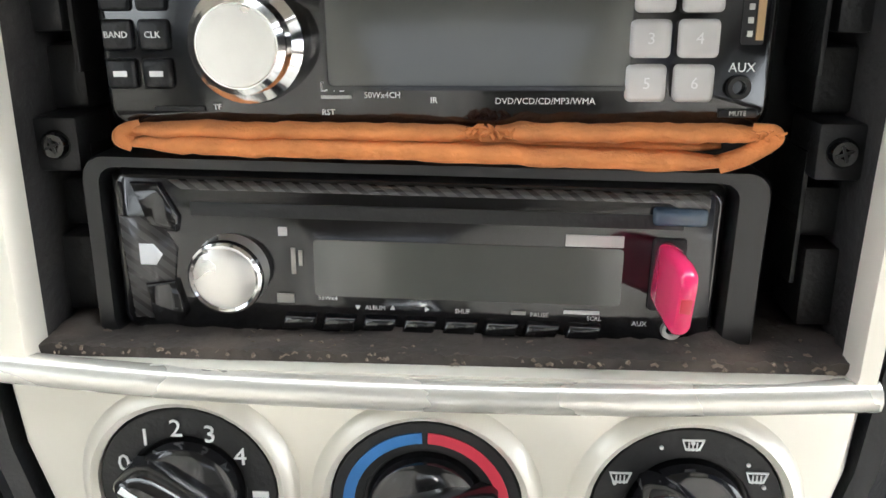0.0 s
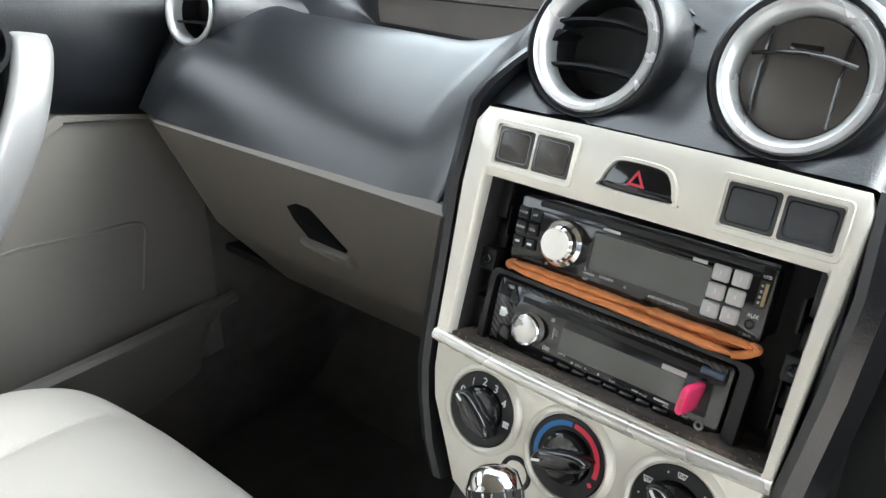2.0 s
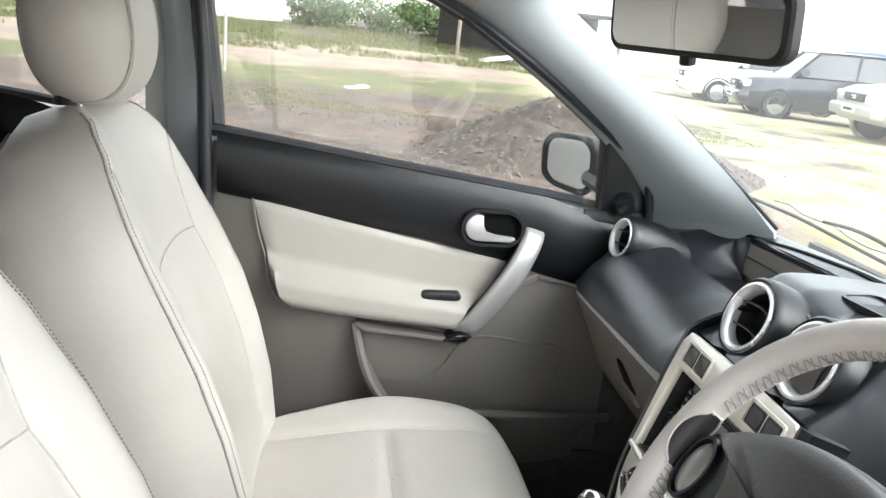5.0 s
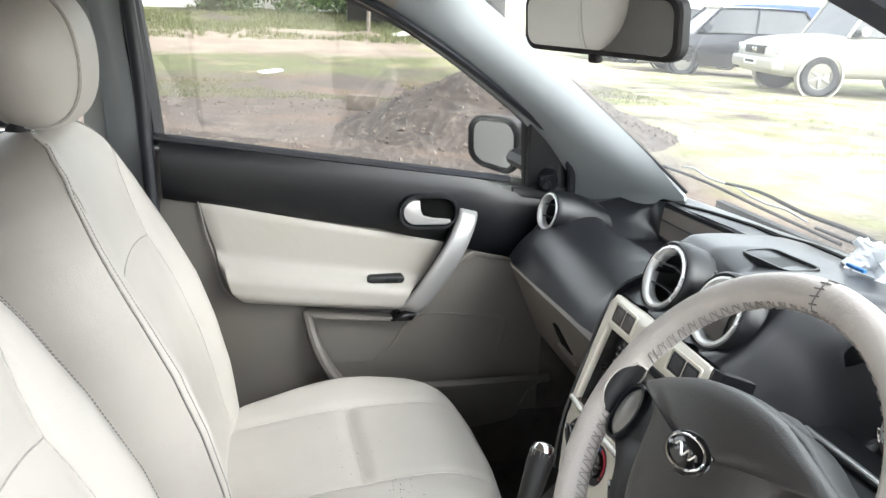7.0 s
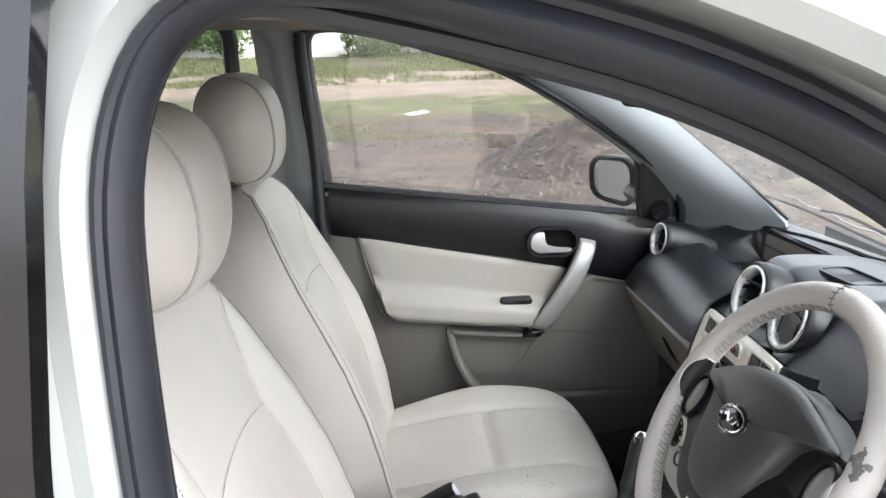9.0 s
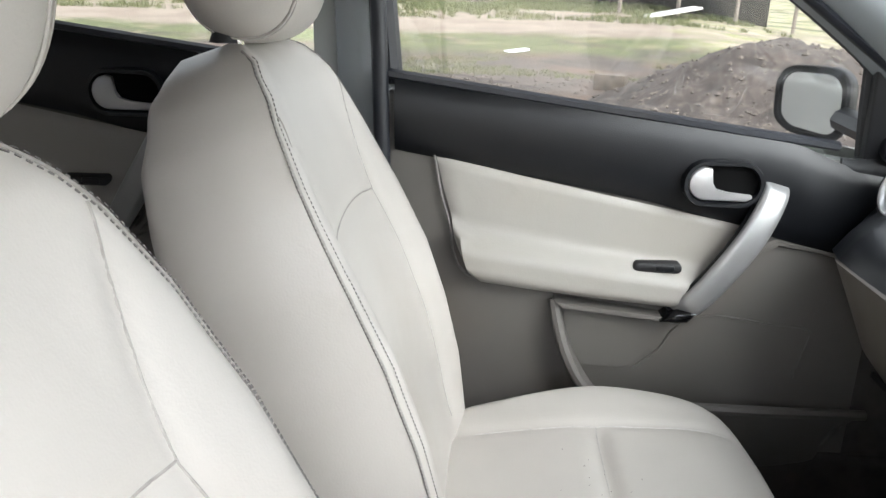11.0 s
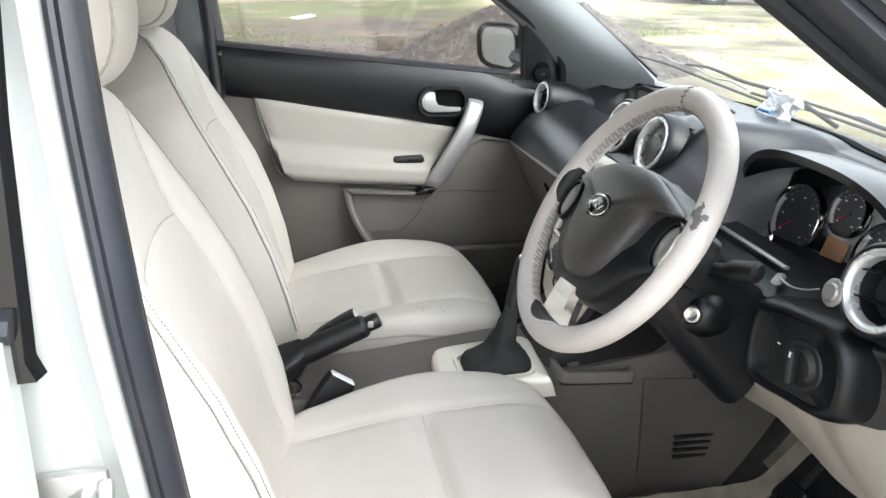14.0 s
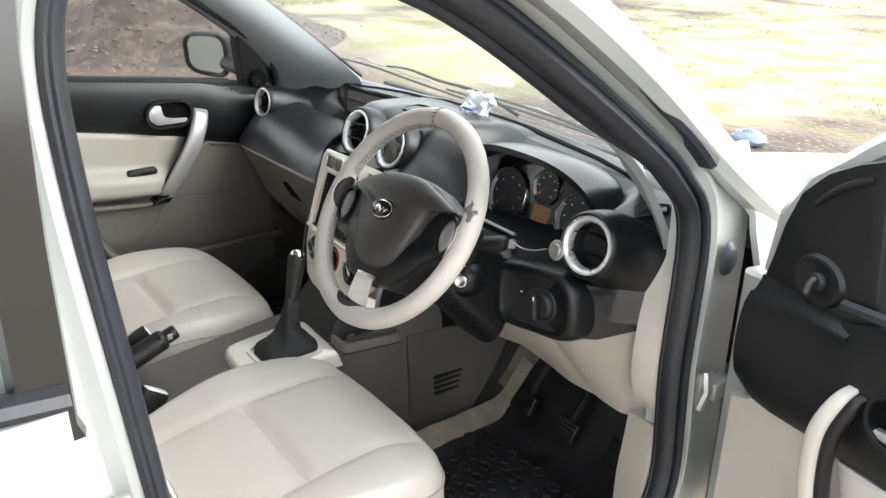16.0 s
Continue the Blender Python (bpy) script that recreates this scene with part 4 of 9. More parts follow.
# B-pillars, inner trim and painted outside
for s in (-1, 1):
    pil = thing("door_pillar", "grey trimmed and silver painted door pillar", "pillar", kind="structure")
    bm = bmesh.new()
    rings = []
    for z, y0, y1 in ((0.28, -0.62, -0.84), (0.60, -0.635, -0.80), (0.95, -0.665, -0.755), (1.15, -0.69, -0.760), (1.30, -0.70, -0.775), (1.36, -0.69, -0.82)):
        x = s * (0.715 - 0.09 * max(0, z - 0.95))
        rings.append([V(x + s * 0.05, y0, z), V(x + s * 0.012, y0 - 0.012, z), V(x, y0 - 0.035, z), V(x, y1 + 0.03, z), V(x + s * 0.012, y1 + 0.01, z), V(x + s * 0.05, y1, z)])
    loft(bm, rings)
    part("pillar_lining", bm, M_PILLAR, pil, "grey plastic pillar lining")
    bm = bmesh.new()
    rings = []
    for z, y0, y1, x in ((0.30, -0.640, -0.80, 0.80), (0.62, -0.655, -0.80, 0.805), (0.95, -0.686, -0.79, 0.80), (1.14, -0.700, -0.79, 0.785), (1.30, -0.704, -0.80, 0.762), (1.42, -0.69, -0.81, 0.745)):
        rings.append([V(s * (x - 0.05), y0 + 0.004, z), V(s * x, y0 - 0.010, z), V(s * (x + 0.004), y0 - 0.03, z), V(s * (x + 0.004), y1, z), V(s * (x - 0.05), y1, z)])
    loft(bm, rings)
    part("painted_pillar", bm, M_PAINT, pil, "pale silver painted pillar")

# driver side aperture: rubber seal and painted jamb
jamb = thing("door_aperture", "silver painted door opening with black rubber seal", "door frame", kind="structure")


def jamb_x(y, z):
    return 0.775 - 0.10 * max(0.0, z - 0.95)


bm = bmesh.new()
cen = V(0, -0.22, 0.80)
outw = []
for i_, p in enumerate(AP):
    t_ = AP[(i_ + 1) % len(AP)] - AP[i_ - 1]
    o_ = V(0, t_.z, -t_.y).normalized()
    if o_.dot(V(0, p.y - cen.y, p.z - cen.z)) < 0:
        o_ = -o_
    outw.append(o_)
tube(bm, [(jamb_x(p.y, p.z) - 0.008, p.y + d.y * 0.014, p.z + d.z * 0.014) for p, d in zip(AP, outw)], [0.013 + 0.005 * sm(0.9, 1.10, p.z) * sm(-0.58, -0.40, p.y) for p in AP], 10, closed=True, flat=1.5, up=(1, 0, 0))
ridge = [0.010 - 0.015 * sm(1.0, 1.12, p.z) * sm(-0.62, -0.50, p.y) for p in AP]
tube(bm, [(jamb_x(p.y, p.z) - 0.020, p.y + d.y * k_, p.z + d.z * k_) for p, d, k_ in zip(AP, outw, ridge)], [0.008 + 0.003 * sm(0.9, 1.10, p.z) * sm(-0.58, -0.40, p.y) for p in AP], 8, closed=True)
part("rubber_seal", bm, M_RUBBER, jamb, "weathered black rubber door seal")
bm = bmesh.new()
near = [1 - sm(-0.62, -0.45, p.y) for p in AP]
tube(bm, [(jamb_x(p.y, p.z) + 0.010 - 0.004 * n_, p.y + d.y * (0.030 - 0.009 * n_), p.z + d.z * (0.030 - 0.009 * n_)) for p, d, n_ in zip(AP, outw, near)], [0.007 - 0.002 * n_ for n_ in near], 8, closed=True, flat=1.2, up=(1, 0, 0))
part("seal_lip", bm, M_RUBBER, jamb, "outer lip of the door seal")
bm = bmesh.new()
rings = []
for p, d, n_ in zip(AP, outw, near):
    x = jamb_x(p.y, p.z)
    rings.append([V(x - 0.03, p.y, p.z) + d * 0.018, V(x + 0.002, p.y, p.z) + d * (0.024 - 0.003 * n_), V(x + 0.004 + 0.003 * n_, p.y, p.z) + d * (0.040 - 0.013 * n_),
                  V(x + 0.014 + 0.004 * n_, p.y, p.z) + d * (0.052 - 0.014 * n_), V(x + 0.006, p.y, p.z) + d * 0.068, V(x - 0.03, p.y, p.z) + d * 0.070])
loft(bm, rings, around=True)
part("painted_jamb", bm, M_PAINT, jamb, "pale silver painted door jamb")
# outer weather strip along the roof and pillar
bm = bmesh.new()
rings = []
top = [(p, d) for p, d in zip(AP, outw) if p.z > 0.93]
for p, d in top:
    x = jamb_x(p.y, p.z)
    if p.y < -0.46 or p.z < 0.965:
        continue
    rings.append([V(x + 0.008, p.y, p.z) + d * 0.050, V(x + 0.034, p.y, p.z) + d * 0.052, V(x + 0.038, p.y, p.z) + d * 0.060, V(x + 0.034, p.y, p.z) + d * 0.072, V(x + 0.004, p.y, p.z) + d * 0.074])
loft(bm, rings)
part("outer_seal", bm, M_RUBBER, jamb, "black outer weather strip")
# hinge pillar, fender
bm = bmesh.new()
rings = []
for z, x0 in ((0.25, 0.79), (0.45, 0.79), (0.60, 0.785), (0.80, 0.785), (0.95, 0.78), (1.0, 0.76)):
    rings.append([V(0.72, 0.205, z), V(x0 - 0.012, 0.215, z), V(x0, 0.232, z), V(x0 - 0.012, 0.27, z), V(x0 - 0.006, 0.33, z), V(x0 - 0.03, 0.37, z), V(0.72, 0.37, z)])
loft(bm, rings)
part("hinge_pillar", bm, M_PAINT, jamb, "pale silver hinge pillar")
bm = bmesh.new()


def fender_f(u, v):
    y = 0.312 + 1.13 * u
    a_ = interp([0, 0.62, 0.80, 0.90, 1.0], [0.0, 0.0, 0.012, 0.045, 0.20], v)
    top_ = 0.945 - 0.16 * u - 0.05 * u * u
    z = 0.30 + (top_ - 0.30) * interp([0, 0.62, 0.80, 0.90, 1.0], [0.0, 0.78, 0.94, 0.985, 1.02], v)
    return (0.812 + 0.03 * math.sin(math.pi * min(1, v * 1.3)) - a_ - 0.03 * u, y, z)


grid(bm, fender_f, 10, 20, 0.012)
part("front_wing", bm, M_PAINT, jamb, "pale silver front wing")
for z in (0.595,):
    bm = bmesh.new()
    box(bm, (0.795, 0.29, z), (0.03, 0.05, 0.035), bevel=0.006)
    tube(bm, [(0.812, 0.315, z - 0.03), (0.812, 0.315, z + 0.03)], 0.009, 8)
    part("door_hinge", bm, M_PAINT, jamb, "painted steel door hinge")
bm = bmesh.new()
tube(bm, [(0.79, 0.262, 0.63), (0.80, 0.255, 0.60), (0.793, 0.25, 0.565)], 0.009, 8)
box(bm, (0.786, 0.262, 0.60), (0.012, 0.03, 0.06), bevel=0.003)
part("check_strap", bm, M_STEEL, jamb, "bare steel door check strap")
bm = bmesh.new()
box(bm, (0.812, -0.70, 0.795), (0.010, 0.055, 0.10), bevel=0.004)
for z in (0.82, 0.77):
    rev(bm, [(0, 0.014), (0.012, 0.014), (0.014, 0.010), (0.014, 0)], Matrix.Translation((0.816, -0.69, z)) @ Matrix.Rotation(radians(90), 4, "Y"), 6)
tube(bm, [(0.816, -0.675, 0.835), (0.84, -0.672, 0.82), (0.84, -0.672, 0.775), (0.816, -0.675, 0.76)], 0.006, 8)
part("door_striker", bm, M_STEEL, jamb, "zinc steel door striker with two bolts")
bm = bmesh.new()
rev(bm, [(0, 0.010), (0.014, 0.010), (0.020, 0.006), (0.024, 0.0)], Matrix.Translation((0.786, 0.275, 0.835)) @ Matrix.Rotation(radians(90), 4, "Y") @ Matrix.Diagonal((1.3, 0.8, 1, 1)), 20)
part("cable_grommet", bm, M_RUBBER, jamb, "black rubber cable grommet")


# ---- doors ----
def arc(cx, cy, r, a0, a1, n=6):
    return [(cx + r * math.cos(radians(a0 + (a1 - a0) * k / n)), cy + r * math.sin(radians(a0 + (a1 - a0) * k / n))) for k in range(n + 1)]


def door_trim(d, m, dark=None, low=None, rear=False):
    """Inner door lining; local x runs forward, y up, z into the cabin. m places it in the car."""
    low = low or M_TRIM
    P = lambda a, b, c: m @ V(a, b, c)
    y0, y1 = -0.66, 0.20
    hand = m.to_3x3().determinant() < 0
    bm = bmesh.new()
    prism(bm, [(y0, 0.30), (y0, 0.955), (0.10, 0.86), (y1, 0.845), (y1, 0.67)] + ([(0.236, 0.655), (0.236, 0.44)] if dark else [(y1, 0.44)]) + [(0.194, 0.37), (0.175, 0.31), (0.135, 0.265), (0.08, 0.25), (-0.5, 0.25)], -0.04, 0.0, m, 0.006)
    part("lining", bm, low, d, "warm grey plastic door lining")
    bm = bmesh.new()

    def dark_f(u, v):
        y = y0 + 0.012 + ((0.222 if dark else y1) - y0 - 0.012) * u
        zt, zb = sill_z(y) - 0.026 * sm(-0.02, 0.10, y), interp([-0.65, -0.103, 0.032, 0.073, 0.179, 0.213], [0.78, 0.696, 0.684, 0.685, 0.674, 0.695], y) if dark else interp([-0.65, -0.217, 0.114, 0.2], [0.861, 0.788, 0.704, 0.685], y)
        w = 0.006 + 0.016 * math.sin(math.pi * min(1, v * 1.02)) ** 0.5 + 0.012 * v * (1 - 0.9 * sm(-0.02, 0.10, y))
        return P(y, zb + (zt - zb) * v, w)
    grid(bm, dark_f, 24, 10, 0.02, flip=hand)
    part("upper_panel", bm, M_BLACK, d, "black grained upper door panel")
    bm = bmesh.new()
    tube(bm, [P(y, sill_z(y) + 0.006, 0.012) for y in (-0.66, -0.4, -0.1, 0.06)], 0.008, 6)
    part("window_seal", bm, M_RUBBER, d)
    # padded insert with the armrest swelling at its foot
    bm = bmesh.new()

    def ins_f(u, v):
        yl = interp([0, 0.06, 0.23, 0.44, 0.7, 1], [-0.522, -0.533, -0.545, -0.552, -0.567, -0.580], v)
        yr = interp([0, 0.5, 1], [-0.030, 0.005, 0.020] if dark else [-0.165, -0.105, -0.060], v)
        y = yl + (yr - yl) * u
        zb = interp([-0.58, -0.494, -0.398, -0.301, -0.189, -0.06], [0.652, 0.644, 0.633, 0.624, 0.615, 0.605], y)
        zt = interp([-0.65, -0.58, -0.422, -0.28, -0.081, 0.1], [0.870, 0.856, 0.824, 0.797, 0.760, 0.72], y) - 0.002
        if dark:
            zt = interp([-0.65, -0.103, 0.032, 0.172], [0.78, 0.696, 0.684, 0.674], y) - 0.002
        if u < 0.07:
            zb += 0.030 * (1 - u / 0.07) ** 2
        z = zb + (zt - zb) * v
        w = 0.012 + 0.034 * (1 - sm(0.25, 0.50, v)) - 0.018 * (1 - sm(0, 0.07, v))
        e = min(1, u / 0.035, (1 - u) / 0.04, (1 - v) / 0.05)
        return P(y, z, w * (0.5 + 0.5 * sm(0, 1, e)) + 0.002)
    grid(bm, ins_f, 30, 22, 0.012, flip=hand)
    part("padded_insert", bm, M_SEAT if dark else M_VINYL, d, "cream vinyl padded door insert")
    bm = bmesh.new()
    tube(bm, [P(*p) for p in catmull([(-0.583, 0.855, 0.008), (-0.570, 0.79, 0.010), (-0.554, 0.736, 0.012), (-0.547, 0.692, 0.013),
                                      (-0.532, 0.660, 0.013), (-0.500, 0.643, 0.013), (-0.398, 0.631, 0.014), (-0.30, 0.622, 0.014), (-0.175, 0.612, 0.014)], 5)], 0.0024, 6)
    part("insert_piping", bm, M_STITCH, d)
    # armrest underside shadow step and map pocket
    bm = bmesh.new()
    lip = catmull([(-0.372, 0.615, 0.016), (-0.362, 0.57, 0.028), (-0.345, 0.52, 0.042), (-0.315, 0.472, 0.050), (-0.27, 0.448, 0.053), (-0.15, 0.438, 0.050),
                   (0.0, 0.43, 0.038), (0.12, 0.422, 0.020), (0.19, 0.415, 0.006)], 5)
    tube(bm, [P(*p) for p in lip], 0.010, 8)
    part("pocket_lip", bm, low, d)
    bm = bmesh.new()

    def low_f(u, v):
        p = lip[min(len(lip) - 1, round(u * (len(lip) - 1)))]
        q = V(-0.30 + 0.49 * u - 0.04 * sm(0.8, 1, u), 0.285 + 0.03 * abs(u - 0.4) + 0.09 * sm(0.72, 1, u) ** 2, 0.012)
        return P(*p.lerp(q, v))
    grid(bm, low_f, len(lip) - 1, 4, 0.008, flip=not hand)
    part("map_pocket", bm, low, d, "lower map pocket of the door")
    bm = bmesh.new()
    prism(bm, [(-0.355, 0.60), (-0.16, 0.585), (-0.185, 0.54), (-0.225, 0.495), (-0.245, 0.485), (-0.315, 0.487), (-0.335, 0.50)], 0.0, 0.004, m)
    part("pocket_recess", bm, M_MATTE if rear else low, d, "shallow recess below the armrest")
    bm = bmesh.new()
    prism(bm, [(-0.372, 0.618), (-0.16, 0.592), (-0.158, 0.583), (-0.36, 0.606)], 0.0, 0.034, m, 0.004)
    part("pocket_brow", bm, low, d)
    # speaker area outline
    bm = bmesh.new()
    tube(bm, [P(*p) for p in catmull([(-0.225, 0.483, 0.002), (-0.185, 0.520, 0.003), (-0.155, 0.568, 0.003), (-0.105, 0.590, 0.001), (0.0, 0.580, 0.001), (0.069, 0.571, 0.001), (0.068, 0.53, 0.001), (0.058, 0.48, 0.001)], 5)], 0.0022, 6)
    part("moulding_line", bm, low, d)
    # pull handle
    bm = bmesh.new()
    hx, hz = (-0.090, 0.802) if dark else (-0.121, 0.832)
    if dark:
        pts = catmull([(0.008, 0.812, 0.008), (0.008, 0.797, 0.042), (0.020, 0.750, 0.056), (0.023, 0.695, 0.056), (0.016, 0.630, 0.052), (0.004, 0.570, 0.034), (-0.006, 0.545, 0.010)], 5)
    else:
        pts = catmull([(-0.030, 0.835, 0.012), (-0.036, 0.818, 0.040), (-0.066, 0.755, 0.058), (-0.108, 0.685, 0.058), (-0.145, 0.630, 0.048), (-0.165, 0.604, 0.024)], 5)
    rings = []
    for i, p in enumerate(pts):
        t = (pts[min(i + 1, len(pts) - 1)] - pts[max(i - 1, 0)]).normalized()
        a = t.cross(V(0, 0, 1)).normalized()
        wdt = (0.008 if dark else 0.020) + 0.004 * math.sin(math.pi * i / (len(pts) - 1))
        rings.append([P(*(p + a * wdt * math.cos(q) * (1.0 if abs(math.cos(q)) < 0.9 else 0.98) + V(0, 0, 0.009 * math.copysign(abs(math.sin(q)) ** 0.5, math.sin(q))))) for q in (2 * math.pi * j / 12 for j in range(12))])
    loft(bm, rings)
    part("pull_handle", bm, M_PULL if not dark else M_SEAT, d, "satin silver door pull" if not dark else "cream door pull", 60)
    # black inner side on the driver pull; on silver pulls a painted shadow gap
    bm = bmesh.new()
    rings = []
    for i, p in enumerate(pts):
        t = (pts[min(i + 1, len(pts) - 1)] - pts[max(i - 1, 0)]).normalized()
        a = t.cross(V(0, 0, 1)).normalized()
        rings.append([P(*(p + a * (0.010 if dark else 0.014) * math.cos(q) + V(-0.015 if dark else -0.012, 0.0, -0.010) + V(0, 0, 0.011 * math.sin(q)))) for q in (2 * math.pi * j / 12 for j in range(12))])
    loft(bm, rings)
    part("pull_back_shade", bm, M_BLACK, d, "black back and painted shadow gap of the door pull", 60)
    bm = bmesh.new()
    fx = 0.105 if dark else 0.0
    prism(bm, [(-0.195 + fx, 0.592), (-0.150 + fx, 0.592), (-0.132 + fx, 0.617), (-0.168 + fx, 0.614)], 0.002, 0.05, m, 0.006)
    part("pull_foot", bm, M_GLOSS, d, "black foot of the door pull")
    if not dark:
        bm = bmesh.new()
        tube(bm, [P(*p) for p in ((-0.012, 0.728, 0.010), (-0.045, 0.715, 0.016), (-0.10, 0.635, 0.02), (-0.13, 0.60, 0.016))], 0.007, 6)
        part("pull_surround", bm, low, d)
    bm = bmesh.new()
    tube(bm, [P(-0.012, 0.728, 0.004), P(0.05, 0.718, 0.004), P(0.13, 0.703, 0.003)], 0.005, 6)
    part("trim_edge", bm, low, d)
    # window switch
    bm = bmesh.new()
    prism(bm, rrect(0.080, 0.017, 0.008, 5, -0.207, 0.684), 0.012, 0.0365, m, 0.003)
    sw = part("window_switch", bm, M_MATTE, d, "black window switch")
    bm = bmesh.new()
    prism(bm, rrect(0.03, 0.011, 0.003, 3, -0.195, 0.684), 0.036, 0.0388, m, 0.001)
    part("rocker", bm, M_BLACK, sw)
    # release handle in its oval bowl
    bm = bmesh.new()
    ringplate(bm, rrect(0.126, 0.074, 0.036, 8, hx, hz), rrect(0.112, 0.060, 0.029, 8, hx, hz), 0.012, 0.047, m, 0.003)
    b_ = part("handle_surround", bm, M_BLACK, d, "black oval handle surround")
    # black floor paints the shade inside the bowl
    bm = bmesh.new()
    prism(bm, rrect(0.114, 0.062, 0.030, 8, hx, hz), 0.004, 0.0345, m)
    part("handle_bowl", bm, M_VOID, d, "black floor painted for the shaded handle recess")
    bm = bmesh.new()
    prism(bm, arc(hx - 0.027, hz, 0.0275, 100, 270, 9) + [(hx + 0.040, hz - 0.0275), (hx + 0.049, hz - 0.022), (hx + 0.046, hz - 0.017), (hx + 0.010, hz - 0.014), (hx - 0.010, hz - 0.009), (hx - 0.017, hz + 0.002), (hx - 0.020, hz + 0.024)], 0.034, 0.044, m, 0.003)
    part("release_handle", bm, M_SATIN if not dark else M_VENTRING, d, "silver release handle", 60)


def window_frame(d, m, glass_mat, sail=((0.10, 1.03), (0.106, 0.835), (0.215, 0.835), (0.205, 0.905), (0.165, 0.975))):
    P = lambda a, b, c: m @ V(a, b, c)
    top = catmull([(-0.655, 0.965, 0), (-0.668, 1.10, 0), (-0.685, 1.25, 0), (-0.682, 1.325, 0), (-0.64, 1.345, 0), (-0.55, 1.335, 0), (-0.40, 1.296, 0),
                   (-0.235, 1.243, 0), (-0.08, 1.157, 0), (0.06, 1.058, 0), (0.10, 1.025, 0)], 5)
    bm = bmesh.new()
    tube(bm, [P(p.x, p.y, -0.018) for p in top], 0.017, 8, flat=1.0)
    part("window_frame", bm, M_RUBBER, d, "black window frame seal")
    bm = bmesh.new()
    wide = len(sail) > 5
    tube(bm, [P(p.x + 0.010, p.y + 0.038, -0.03) for p in top] + [P(0.165, 1.020, -0.03), P(0.205, 0.955, -0.03), P(0.215, 0.87, -0.03)] if wide else [P(p.x - 0.018, p.y + 0.02, -0.03) for p in top], 0.020 if wide else 0.016, 8)
    part("outer_frame", bm, M_PAINT if wide else M_MATTE, d)
    bm = bmesh.new()
    tube(bm, [P(sail[0][0] - 0.002, 1.03, -0.02), P((sail[0][0] + sail[1][0]) / 2, 0.95, -0.02), P(sail[1][0] + 0.004, 0.875, -0.02)], 0.010, 8)
    part("quarter_bar", bm, M_MATTE, d)
    bm = bmesh.new()
    prism(bm, list(sail), -0.03, 0.006, m, 0.004)
    part("sail_panel", bm, M_BLACK, d, "black mirror sail panel")
    bm = bmesh.new()
    ya = 0.037 if len(sail) > 5 else sail[1][0] - 0.035
    w_in = 0.026 if len(sail) > 5 else 0.010
    grid(bm, lambda u, v: P(ya + (0.205 - ya) * u, (sill_z(ya + (0.205 - ya) * u) - 0.034) * (1 - v) + 0.874 * v, w_in + (0.007 - w_in) * sm(0, 1, v)), 8, 6, 0.008, flip=m.to_3x3().determinant() < 0)
    part("sail_base", bm, M_BLACK, d)
    bm = bmesh.new()
    prism(bm, [(-0.69, 0.90), (-0.70, 1.34), (-0.62, 1.36), (-0.40, 1.31), (-0.22, 1.25), (-0.05, 1.15), (0.10, 1.04), (0.11, 0.84)], -0.030, -0.026, m)
    g_ = part("window_glass", bm, glass_mat, d, "clear side window")
    g_.visible_shadow = False


def door_skin(d, m):
    bm = bmesh.new()
    P = lambda a, b, c: m @ V(a, b, c)
    grid(bm, lambda u, v: P(-0.70 + 1.0 * u, 0.30 + (sill_z(-0.70 + 1.0 * u) - 0.005 - 0.30) * v, -0.075 - 0.045 * math.sin(math.pi * (0.12 + 0.75 * v))), 14, 10, 0.008, flip=True)
    part("door_skin", bm, M_PAINT, d, "pale silver door skin")
    bm = bmesh.new()
    prism(bm, [(-0.695, 0.30), (-0.695, 0.95), (0.20, 0.85), (0.29, 0.84), (0.29, 0.32)], -0.075, -0.035, m, 0.008)
    part("door_shell", bm, M_PAINT, d)


PASS = frame_of((-0.695, 0, 0), (0, 1, 0), (0, 0, 1))
door = thing("front_door", "closed passenger door with cream insert and silver pull", "car door")
door_trim(door, PASS)
window_frame(door, PASS, M_GLASS)
door_skin(door, PASS)

# rubber seal between the passenger door and the pillar trim
bm = bmesh.new()
tube(bm, catmull([(-0.650, -0.33, 1.278), (-0.658, -0.22, 1.232), (-0.669, -0.09, 1.158), (-0.675, 0.0, 1.098), (-0.678, 0.06, 1.056), (-0.679, 0.12, 1.013), (-0.679, 0.165, 0.974), (-0.680, 0.190, 0.936), (-0.681, 0.200, 0.900), (-0.682, 0.203, 0.862)], 5), 0.0125, 8, flat=0.7)
single("door_seal", bm, M_RUBBER, "black rubber seal along the windscreen pillar", "seal", kind="structure", smooth=60)

bm = bmesh.new()
tube(bm, catmull([(-0.678, -0.640, 0.25), (-0.674, -0.652, 0.45), (-0.672, -0.662, 0.70), (-0.671, -0.670, 0.95), (-0.674, -0.676, 1.10), (-0.678, -0.690, 1.25), (-0.680, -0.694, 1.33)], 5), 0.013, 8, flat=0.8)
single("door_seal", bm, M_RUBBER, "black rubber seal along the door pillar", "seal", kind="structure", smooth=60)

# exterior mirror on the passenger door
wing = thing("door_mirror", "black door mirror with flat grey glass", "mirror")


def mirror_ring(w, h, r):
    """Mirror outline: level top, lower edge rising towards the outer end."""
    return [(x, y if y > 0 else y * (1 + 2.6 * x)) for x, y in rrect(w, h, r, 6)]


